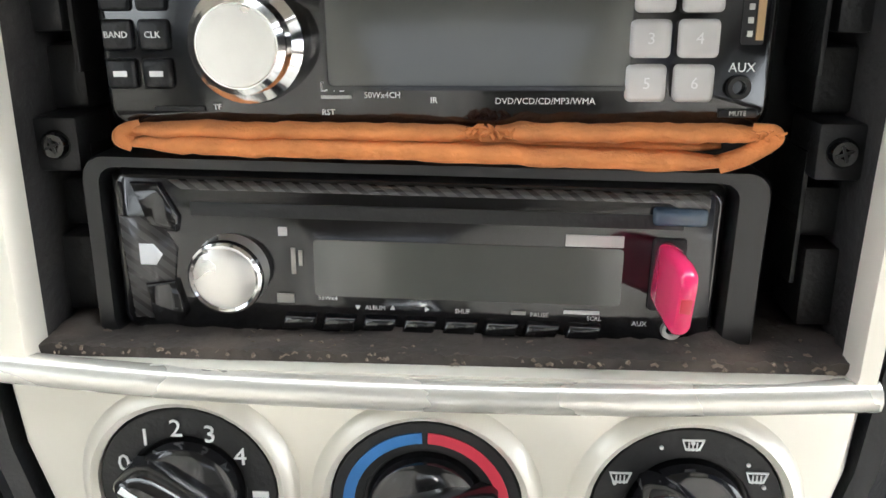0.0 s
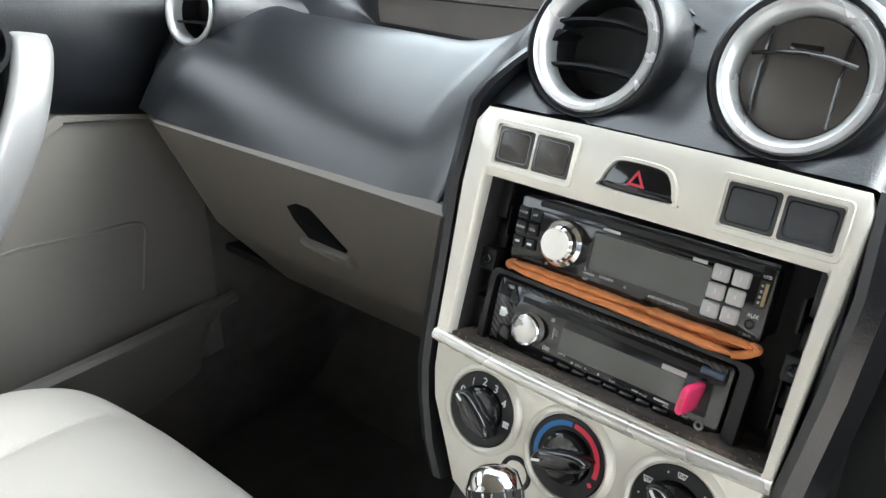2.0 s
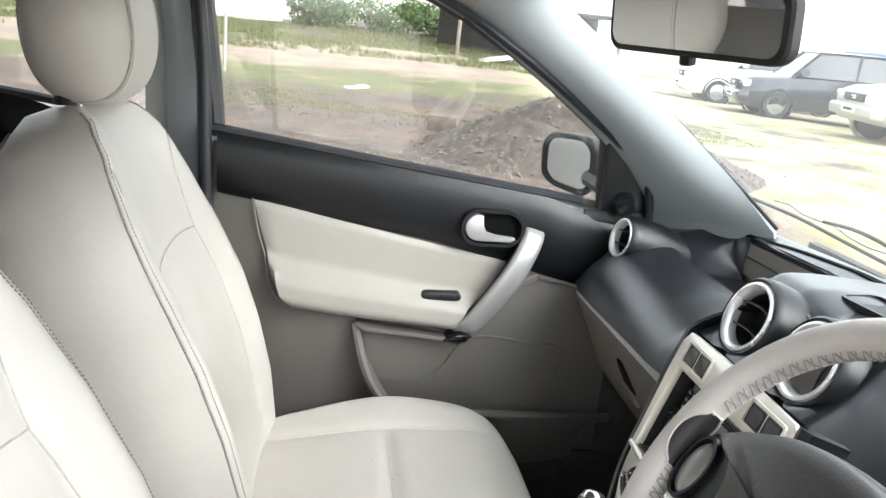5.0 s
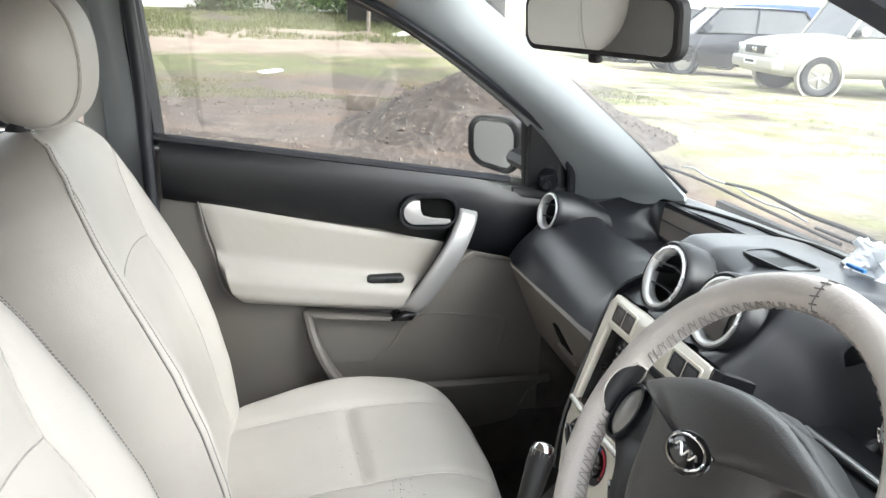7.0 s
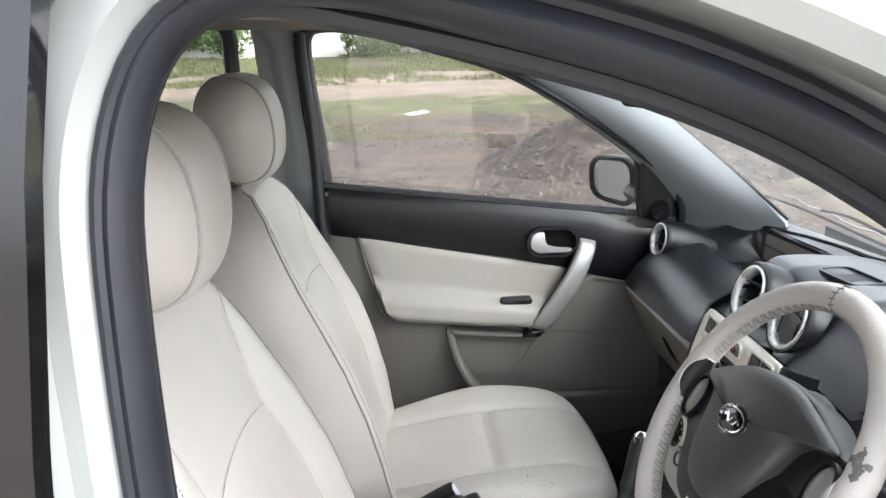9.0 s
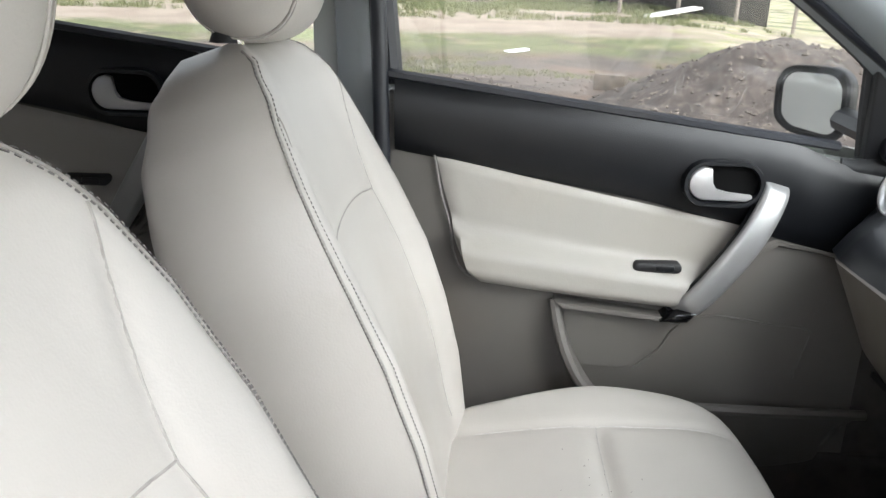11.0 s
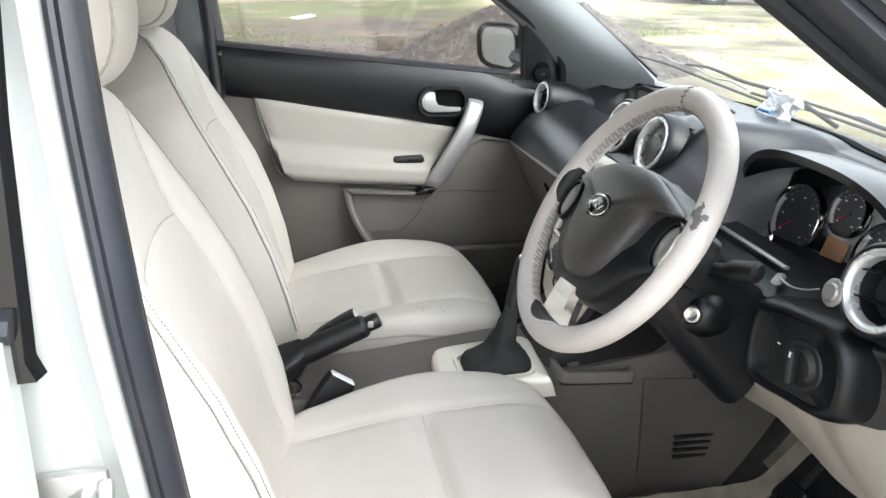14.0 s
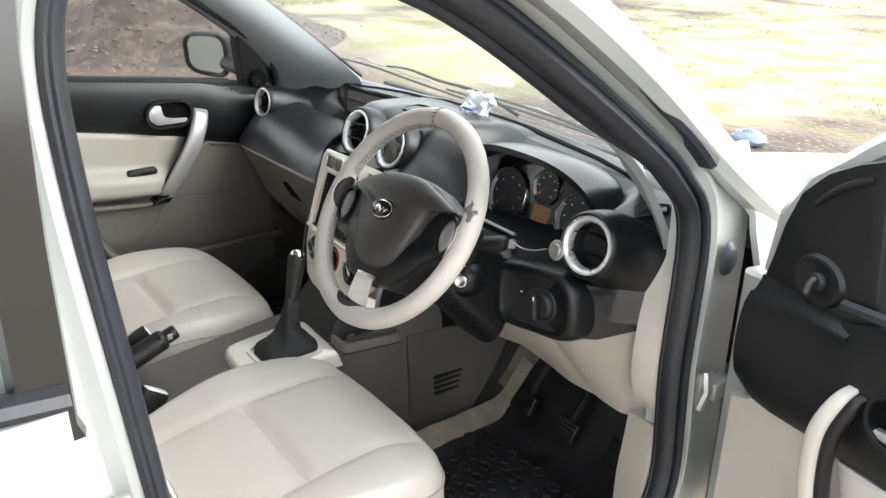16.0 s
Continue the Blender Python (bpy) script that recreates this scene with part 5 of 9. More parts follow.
MIR = frame_of((-0.897, 0.092, 0.936), (0.76, 0.65, 0.02), (0.03, -0.06, 1))
bm = bmesh.new()
rings = []
for z, k in ((-0.075, 0.35), (-0.06, 0.72), (-0.03, 0.93), (0.0, 1.0), (0.008, 0.99)):
    rings.append([MIR @ V(x * k, y * k, z) for x, y in mirror_ring(0.138, 0.128, 0.040)])
loft(bm, rings)
part("housing", bm, M_MATTE, wing, "black mirror housing")
bm = bmesh.new()
ringplate(bm, mirror_ring(0.138, 0.128, 0.040), mirror_ring(0.116, 0.104, 0.032), 0.006, 0.016, MIR, 0.003)
part("rim", bm, M_VOID, wing, "dull black mirror rim")
bm = bmesh.new()
prism(bm, mirror_ring(0.126, 0.114, 0.034), 0.008, 0.010, MIR)
part("mirror_glass", bm, M_MIRROR, wing, "mirror glass")
bm = bmesh.new()
tube(bm, [(-0.72, 0.155, 0.905), (-0.78, 0.15, 0.905), (-0.84, 0.125, 0.915)], [0.04, 0.034, 0.03], 8, flat=0.7)
part("mirror_arm", bm, M_BLACK, wing)
bm = bmesh.new()
tube(bm, [(-0.70, 0.150, 0.895), (-0.665, 0.145, 0.888)], [0.026, 0.02], 10)
tube(bm, [(-0.665, 0.145, 0.888), (-0.635, 0.125, 0.888)], 0.006, 8)
part("adjuster", bm, M_BLACK, wing, "black mirror adjuster with metal tip")

# rear door on the passenger side, closed
rear = thing("rear_door", "closed rear door with cream insert and dark panel", "car door")
RPASS = PASS @ Matrix.Translation((-0.955, 0.110, 0.0))
door_trim(rear, RPASS)
bm = bmesh.new()
RP = lambda a, b, c: PASS @ V(a, b, c)
pts = catmull([(-0.84, 1.0, 0), (-0.852, 1.24, 0), (-0.862, 1.345, 0), (-0.94, 1.378, 0), (-1.08, 1.33, 0), (-1.19, 1.2, 0), (-1.3, 1.07, 0), (-1.42, 1.0, 0)], 5)
tube(bm, [RP(p.x, p.y, -0.015) for p in pts], 0.018, 8)
part("window_frame", bm, M_RUBBER, rear)
bm = bmesh.new()
prism(bm, [(p.x, p.y) for p in pts], -0.03, -0.026, PASS)
g_ = part("window_glass", bm, M_GLASS, rear, "clear rear side window")
g_.visible_shadow = False
bm = bmesh.new()
grid(bm, lambda u, v: RP(-1.55 + 0.8 * u, 0.30 + 0.68 * v, -0.07), 4, 4, 0.02)
part("door_skin", bm, M_PAINT, rear)

# rear quarter of the cabin, both sides
for s in (-1, 1):
    bm = bmesh.new()
    prism(bm, [(-1.30, 1.05), (-1.21, 1.22), (-1.10, 1.36), (-1.0, 1.40), (-1.35, 1.40), (-1.75, 1.29), (-2.05, 1.18), (-2.05, 0.3), (-1.55, 0.3), (-1.50, 0.98)], -0.05, 0.0,
          PASS if s < 0 else Matrix.Diagonal((-1, 1, 1, 1)) @ PASS, 0.01)
    single("rear_quarter", bm, M_ROOF, "beige lined rear quarter of the cabin", "pillar", kind="structure")
bm = bmesh.new()
grid(bm, lambda u, v: (-0.60 + 1.2 * u, -2.02 + 0.25 * v, 0.98 + 0.30 * v), 6, 4, 0.006)
g_ = single("rear_screen", bm, M_DARKGLASS, "tinted rear window", "window", kind="structure")
g_.visible_shadow = False
bm = bmesh.new()
box(bm, (0, -2.0, 0.64), (1.4, 0.03, 0.75))
single("rear_bulkhead", bm, M_CARPET, "dark carpeted panel behind the rear seat", "wall", kind="structure")

# rear door on the driver side, seen from outside
rdoor = thing("rear_door", "closed pale silver rear door with tinted window", "car door")
DRV = frame_of((0.0, 0, 0), (0, -1, 0), (0, 0, 1))  # local x runs backwards, z out to the right
bm = bmesh.new()


def rskin(u, v):
    y = -0.728 - 0.75 * u
    z = 0.30 + (0.965 + 0.01 * u - 0.30) * v
    return (0.812 + 0.03 * math.sin(math.pi * (0.15 + 0.75 * v)), y + 0.012 * (1 - sm(0, 0.03, u)), z)


grid(bm, rskin, 16, 14, 0.02)
part("door_skin", bm, M_PAINT, rdoor, "pale silver painted door skin")
bm = bmesh.new()
tube(bm, [(0.826, -0.712 - 0.1 * t, 0.972 + 0.01 * t) for t in range(0, 8)], 0.017, 8, flat=0.7)
part("belt_seal", bm, M_RUBBER, rdoor, "black rubber belt seal")
bm = bmesh.new()
rings = []
for z, y in ((0.930, -0.700), (0.945, -0.705), (1.1, -0.700), (1.25, -0.690), (1.36, -0.675), (1.40, -0.70)):
    x = 0.815 - 0.12 * max(0, z - 0.95)
    rings.append([V(x, y + 0.0, z), V(x + 0.014, y - 0.004, z), V(x + 0.016, y - 0.045, z), V(x, y - 0.05, z)])
loft(bm, rings)
part("front_frame", bm, M_GLOSS, rdoor, "black window channel")
bm = bmesh.new()
prism(bm, [(0.735, 0.95), (0.725, 1.38), (1.0, 1.40), (1.3, 1.25), (1.45, 0.98)], 0, 0.004,
      frame_of((0.818, 0, 0), (0, -1, 0), (-0.12, 0, 1)))
g_ = part("window_glass", bm, M_NAVYGLASS, rdoor, "dark tinted rear window")
g_.visible_shadow = False

# driver door, swung open on its hinges
HINGE = Matrix.Translation((0.80, 0.315, 0))
OPEN = Matrix.Translation((0.024, 0.010, 0)) @ HINGE @ Matrix.Rotation(radians(75), 4, "Z") @ HINGE.inverted()
ddoor = thing("front_door", "wide open driver door with black and beige lining", "car door")
DM = OPEN @ Matrix.Diagonal((-1, 1, 1, 1)) @ PASS
door_trim(ddoor, DM, dark=True, low=M_BEIGE)
window_frame(ddoor, DM, M_GLASS, ((0.045, 1.088), (0.010, 0.860), (0.020, 0.815), (0.200, 0.815), (0.208, 0.86), (0.196, 0.905), (0.186, 0.955), (0.166, 1.010), (0.128, 1.048), (0.085, 1.072)))
door_skin(ddoor, DM)
bm = bmesh.new()
AJ = DM @ Matrix.Translation((0.110, 0.905, 0.006))
rev(bm, [(0, 0.002), (0.022, 0.003), (0.030, 0.007), (0.034, 0.006), (0.038, 0.0)], AJ @ Matrix.Diagonal((1.15, 0.95, 1, 1)), 28)
tw = part("mirror_control", bm, M_BLACK, ddoor, "round black mirror control in the sail panel")
bm = bmesh.new()
rev(bm, [(0, 0.007), (0.010, 0.007), (0.013, 0.004), (0.014, 0.0)], AJ @ Matrix.Translation((0, 0, 0.002)), 18)
part("control_boss", bm, M_MATTE, tw)
bm = bmesh.new()
tube(bm, [AJ @ V(0, 0.006, 0.008), AJ @ V(0.001, 0.0, 0.014), AJ @ V(0.004, -0.016, 0.015)], [0.0045, 0.0040, 0.0045], 10)
part("control_lever", bm, M_CHEEK, tw, "short grey adjusting lever")
bm = bmesh.new()
tube(bm, catmull([DM @ V(0.060, 1.058, 0.004), DM @ V(0.100, 1.036, 0.010), DM @ V(0.140, 1.000, 0.004)], 5), 0.005, 8)
part("sail_ridge", bm, M_BLACK, ddoor)


# ---- seats ----
RECL = frame_of((0, -0.525, 0.455), (1, 0, 0), (0, -0.345, 0.939)) @ Matrix.Diagonal((1, 1, -1, 1))  # local y up the backrest, local z towards the front
BACK_L = 0.655


def back_seam_x(t):
    return interp([0, 0.12, 0.40, 0.62, 0.76, 0.86, 0.93, 0.975, 1.0], [0.205, 0.228, 0.238, 0.232, 0.215, 0.188, 0.150, 0.105, 0.055], t)


def back_ring(t):
    """Half cross-section from the front middle round to the rear middle, as (x, z)."""
    s = back_seam_x(t)
    b = interp([0, 0.15, 0.45, 0.7, 1.0], [0.024, 0.036, 0.040, 0.022, 0.006], t)
    dep = interp([0, 0.1, 0.5, 0.85, 0.95, 1.0], [0.13, 0.185, 0.19, 0.155, 0.125, 0.07], t)
    g = interp([0, 0.2, 0.8, 0.95, 1], [0.012, 0.022, 0.022, 0.016, 0.008], t)
    f0 = interp([0, 0.3, 0.6, 0.9, 0.96, 1.0], [-0.012, 0.004, 0.003, -0.006, -0.018, -0.045], t)
    half = [(0, f0), (s * 0.30, f0 + 0.001), (s * 0.55, f0 + b * 0.18), (s * 0.74, f0 + b * 0.62), (s * 0.88, f0 + b * 0.98), (s * 0.97, f0 + b * 0.92), (s, f0 + b * 0.74),
            (s + g * 0.35, f0 + b * 0.4 - dep * 0.06), (s + g * 0.85, f0 - dep * 0.24), (s + g, f0 - dep * 0.48), (s + g * 0.8, f0 - dep * 0.72),
            (s + g * 0.1, f0 - dep * 0.91), (s * 0.75, f0 - dep * 0.99), (s * 0.35, f0 - dep), (0, f0 - dep)]
    return half


def panel_x(t):
    return interp([0.0, 0.06, 0.20, 0.35, 0.50, 0.57, 0.625, 0.70, 0.80, 0.88], [0.138, 0.142, 0.152, 0.157, 0.154, 0.148, 0.140, 0.146, 0.162, 0.174], t)


def cross_t(x):
    return 0.626 + 0.020 * (1 - (x / 0.14) ** 2)


def valley(t, x):
    """Depth to which the sewn panel seams draw the cover in."""
    x = abs(x)
    d = 0.0048 * math.exp(-((x - panel_x(t)) / 0.011) ** 2) * (1 - sm(0.80, 0.88, t)) * sm(0.0, 0.08, t)
    if x < 0.14:
        d += 0.0052 * math.exp(-((t - cross_t(x)) * BACK_L / 0.012) ** 2) * (1 - sm(0.11, 0.14, x))
    return d


def back_point(t, x):
    half = [(p.x, p.y) for p in catmull([(a, b, 0) for a, b in back_ring(t)], 3)][:19]
    return RECL @ V(x, BACK_L * t, interp([p[0] for p in half], [p[1] for p in half], abs(x)) - valley(t, x))


CUSH = [(-0.195, -0.535), (-0.218, -0.46), (-0.242, -0.34), (-0.252, -0.22), (-0.238, -0.135), (-0.190, -0.088), (-0.10, -0.070), (0, -0.067)]
CUSH_LOOP = catmull([(x, y, 0) for x, y in CUSH] + [(-x, y, 0) for x, y in CUSH[-2::-1]] + [(0.12, -0.56, 0), (-0.12, -0.56, 0)], 11, closed=True)
CUSH_C = V(0, -0.33, 0)


def cush_top(x, y):
    """Upper face of the cushion."""
    v = y + 0.52
    z = 0.450 + 0.040 * (v / 0.455) + 0.012 * math.sin(math.pi * min(1, v / 0.455))
    z += 0.020 * sm(0.10, 0.225, abs(x)) * (1 - 0.85 * sm(0.16, 0.40, v)) - 0.012 * sm(0.19, 0.26, abs(x)) * sm(0.2, 0.4, v)
    z -= 0.034 * sm(0.30, 0.47, v) ** 2
    # sewn-in valleys along the panel seams
    xs = interp([-0.50, -0.40, -0.31, -0.24, -0.17, -0.11], [0.134, 0.135, 0.134, 0.130, 0.130, 0.136], y)
    if y < -0.10:
        z -= 0.0050 * math.exp(-((abs(x) - xs) / 0.012) ** 2)
    if abs(x) < xs + 0.01:
        z -= 0.0100 * math.exp(-((y + 0.312) / 0.016) ** 2) * (1 - sm(xs - 0.03, xs + 0.01, abs(x)))
    return z


def car_seat(label):
    s = thing("car_seat", label, "car seat", group="front seats")
    # backrest
    bm = bmesh.new()
    rings = []
    for k in range(-5, 81):
        t = 1 - (1 - k / 80) ** 1.2 if k >= 0 else 0.035 * k
        half = [(p.x, p.y) for p in catmull([(a, b, 0) for a, b in back_ring(t)], 3)]
        flat_ = [(x_ * back_seam_x(t), 0) for x_ in (i_ / 24 for i_ in range(24))]
        front = half[:19]
        half = [(x_, interp([p[0] for p in front], [p[1] for p in front], x_) - valley(t, x_)) for x_, _ in flat_] + half[18:]
        full = half + [(-a, b) for a, b in half[-2:0:-1]]
        rings.append([RECL @ V(a, BACK_L * t, b + min(0.0, t) * 0.25) for a, b in full])
    loft(bm, rings)
    back = part("backrest", bm, M_SEAT, s, smooth=80)
    for sg in (-1, 1):
        bm = bmesh.new()
        ts = [0.03 + 0.95 * k / 44 for k in range(45)]
        tube(bm, [back_point(t, sg * back_seam_x(t)) for t in ts], 0.0021, 6)
        part("edge_seam", bm, M_SEAM, back, "double stitched edge seam")
        bm = bmesh.new()
        for k in range(124):
            t = 0.03 + 0.94 * k / 124
            for off in (0.007, -0.005):
                tube(bm, [back_point(t + d_, sg * (back_seam_x(t + d_) - off)) + V(0, 0.0007, 0) for d_ in (0.0, 0.0044)], 0.0007, 4)
        tagged(part("seam_stitch", bm, M_STITCH, back), "rows of dark stitches", kind="stuff")
        bm = bmesh.new()
        tube(bm, [back_point(t, sg * panel_x(t)) + V(0, 0.0004, 0) for t in (0.04 + 0.83 * k / 50 for k in range(51))], 0.0012, 5)
        part("panel_seam", bm, M_SEAM, back)
    bm = bmesh.new()
    tube(bm, [back_point(cross_t(x), x) + V(0, 0.0004, 0) for x in (-0.14 + 0.28 * k / 24 for k in range(25))], 0.0012, 5)
    part("cross_seam", bm, M_SEAM, back)
    # cushion
    bm = bmesh.new()
    rings = []
    for k, dz, zb in ((0.90, None, 0.318), (0.965, None, 0.322), (0.99, None, 0.335), (1.004, None, 0.365), (1.008, None, 0.395), (1.002, -0.040, 0), (0.992, -0.022, 0), (0.975, -0.010, 0),
                      (0.95, -0.003, 0)) + tuple((0.92 - 0.022 * i, 0, 0) for i in range(41)):
        ring = []
        for p in CUSH_LOOP:
            q = CUSH_C + (p - CUSH_C) * k
            ring.append(V(q.x, q.y, zb if dz is None else cush_top(q.x, q.y) + dz))
        rings.append(ring)
    loft(bm, rings)
    cush = part("cushion", bm, M_SEAT, s, smooth=80)
    for sg in (-1, 1):
        bm = bmesh.new()
        pts = catmull([(sg * 0.134, -0.50, 0), (sg * 0.135, -0.40, 0), (sg * 0.134, -0.31, 0), (sg * 0.130, -0.24, 0), (sg * 0.130, -0.17, 0), (sg * 0.136, -0.112, 0)], 5)
        tube(bm, [V(p.x, p.y, cush_top(p.x, p.y) + 0.0003) for p in pts], 0.0009, 5)
        part("panel_seam", bm, M_SEAMLITE, cush)
    bm = bmesh.new()
    tube(bm, [V(x, -0.312, cush_top(x, -0.312) + 0.0004) for x in (-0.132 + 0.264 * k / 16 for k in range(17))], 0.0009, 5)
    part("cross_seam", bm, M_SEAMLITE, cush)
    bm = bmesh.new()
    tube(bm, [V(0, 0, cush_top(p.x, p.y) - 0.036) + CUSH_C + (p - CUSH_C) * 1.003 for p in CUSH_LOOP], 0.0026, 6, closed=True)
    part("edge_seam", bm, M_SEAM, cush, "stitched cushion edge seam")
    # plinth and side cover
    bm = bmesh.new()
    box(bm, (0, -0.30, 0.275), (0.42, 0.40, 0.11), bevel=0.015)
    part("seat_base", bm, M_MATTE, s, "dark seat base")
    for sg in (-1, 1):
        bm = bmesh.new()
        box(bm, (sg * 0.20, -0.30, 0.207), (0.05, 0.46, 0.030), bevel=0.006)
        part("seat_rail", bm, M_STEEL, s)
    # headrest
    HR = frame_of((0, -0.760, 1.150), (1, 0, 0), (0, -0.02, 0.999)) @ Matrix.Diagonal((1, 1, -1, 1))

    def sgn(a, e):
        return math.copysign(abs(a) ** e, a)
    bm = bmesh.new()
    rings = []
    for k in range(21):
        a = math.pi * (k / 20 - 0.5)
        h, e = sgn(math.sin(a), 0.85), max(0.03, math.cos(a) ** 0.72)
        wd = 0.152 * (1 - 0.12 * max(0, -h))
        rings.append([HR @ V(wd * (0.12 + 0.88 * e) * sgn(math.cos(q), 0.85), 0.103 * h, e * (0.082 if math.sin(q) > 0 else 0.074) * sgn(math.sin(q), 0.85) - 0.006 * h) for q in (2 * math.pi * i / 36 for i in range(36))])
    loft(bm, rings)
    hr = part("headrest", bm, M_SEAT, s, smooth=80)
    def on_rest(x, h, side):
        """Skin of the headrest at x across and a share h of its half height, on its front (1) or rear (-1)."""
        e = max(0.03, math.cos(math.asin(min(1.0, abs(h) ** (1 / 0.85)))) ** 0.72)
        r_ = abs(x) / (0.1525 * (1 - 0.12 * max(0, -h)) * (0.12 + 0.88 * e))
        z_ = e * (0.0826 if side > 0 else 0.0746) * math.sin(math.acos(min(1.0, r_) ** (1 / 0.85))) ** 0.85
        return HR @ V(x, 0.1035 * h, side * z_ - 0.006 * h), r_
    # round side panels, each with a double sewn edge
    for sg in (-1, 1):
        for x_, w_, mt_ in ((0.084, 0.0016, M_SEAM), (0.078, 0.0009, M_SEAMLITE)):
            hs = [h / 400 for h in range(-395, 396) if on_rest(x_, h / 400, 1)[1] < 1.0]
            hm, hc = (hs[-1] - hs[0]) / 2, (hs[-1] + hs[0]) / 2
            bm = bmesh.new()
            tube(bm, [on_rest(sg * x_, hc + hm * math.sin(q), 1 if math.cos(q) >= 0 else -1)[0] for q in (2 * math.pi * (i + 0.5) / 80 for i in range(80))], w_, 6, closed=True)
            part("headrest_seam", bm, mt_, hr)
    for sg in (-1, 1):
        bm = bmesh.new()
        tube(bm, [RECL @ V(sg * 0.06, 0.60, -0.055), V(sg * 0.06, -0.785, 1.08)], 0.006, 8)
        part("headrest_post", bm, M_CHROME, s)
        bm = bmesh.new()
        rev(bm, [(0, 0.012), (0.014, 0.012), (0.018, 0.0)], Matrix.Translation((sg * 0.06, -0.800, 1.055)), 12)
        part("post_collar", bm, M_MATTE, s)
    # recliner cover beside the cushion
    for sg in (-1, 1):
        bm = bmesh.new()
        rings = []
        for k, w_ in ((1.0, 0.0), (1.0, 0.012), (0.9, 0.020), (0.6, 0.024)):
            rings.append([V(sg * (0.245 + w_), -0.50 + 0.085 * k * math.cos(q), 0.375 + 0.050 * k * math.sin(q)) for q in (2 * math.pi * i / 24 for i in range(24))])
        loft(bm, rings)
        part("recliner_cover", bm, M_BEIGE, s, "beige plastic recliner cover")
    return s


seat = car_seat("cream leatherette passenger seat with piped bolsters")
seat.location = (-0.36, 0, 0)
seat2 = copy_thing(seat, Matrix.Translation((0.355, -0.022, 0.010)))
tagged(seat2, "cream leatherette driver seat behind the wheel")
for c in seat2.children:
    if c.name.startswith("headrest"):
        c.location = c.location + V(0.012, 0.020, -0.004)
for c in seat.children:
    if c.name.startswith("headrest") and not c.name.startswith("headrest_post"):
        c.location = c.location + V(-0.014, -0.026, 0.004)
# small burns on the passenger cushion
random.seed(41)
pc = [c for c in seat.children if c.name.startswith("cushion")][0]
bm = bmesh.new()
marks = [(0.242, -0.245, 0.0048)]
for k in range(26):
    marks.append((random.gauss(0.185, 0.022), random.gauss(-0.252, 0.020), random.uniform(0.0004, 0.0011)))
for k in range(14):
    marks.append((random.gauss(0.03, 0.05), random.gauss(-0.33, 0.03), random.uniform(0.0003, 0.0008)))
for x, y, r_ in marks[1:]:
    rev(bm, [(0, 0.0003), (r_, 0.0003), (r_ * 1.1, -0.001)], Matrix.Translation((x, y, cush_top(x, y) + 0.0004)), 6)
tagged(part("burn_mark", bm, M_CARPET, pc, "tiny dark burn specks"), "tiny dark burn specks", kind="stuff")
bm = bmesh.new()
rev(bm, [(0, 0.0006), (0.004, 0.0006), (0.0046, -0.002)], Matrix.Translation((0.2405, -0.245, cush_top(0.2405, -0.245) - 0.0105)) @ Matrix.Rotation(radians(38), 4, "Y"), 9)
part("burn_hole", bm, M_CARPET, pc, "dark burn hole in the leatherette")

bench = thing("rear_seat", "cream leatherette rear bench seat", "car seat")
bm = bmesh.new()
grid(bm, lambda u, v: (-0.66 + 1.32 * u, -1.62 - 0.22 * v, 0.52 + 0.52 * v + 0.01 * math.cos(4 * math.pi * u)), 16, 8, 0.12)
part("backrest", bm, M_SEAT, bench)
bm = bmesh.new()
grid(bm, lambda u, v: (-0.66 + 1.32 * u, -1.66 + 0.48 * v, 0.50 + 0.02 * v - 0.05 * max(0, v - 0.85) / 0.15), 16, 8, 0.12)
part("cushion", bm, M_SEAT, bench)


# ---- dashboard ----
dash = thing("dashboard", "black and beige car dashboard with silver centre panel", "dashboard")


def base_y(x):
    return 0.375 + 0.085 * (1 - (x / 0.68) ** 2)


# rear to front: windscreen shelf, back wall and floor of the tray, lip, roll of the pad; shared crease points
def tray(yb, zb, roll):
    return [(0.50, 0.886), (0.41, zb + 0.008), (yb + 0.010, zb + 0.004), (yb + 0.004, zb), (yb - 0.006, 0.808), (yb - 0.016, 0.800), (0.232, 0.808), (0.212, 0.834), (0.198, 0.841)] + roll


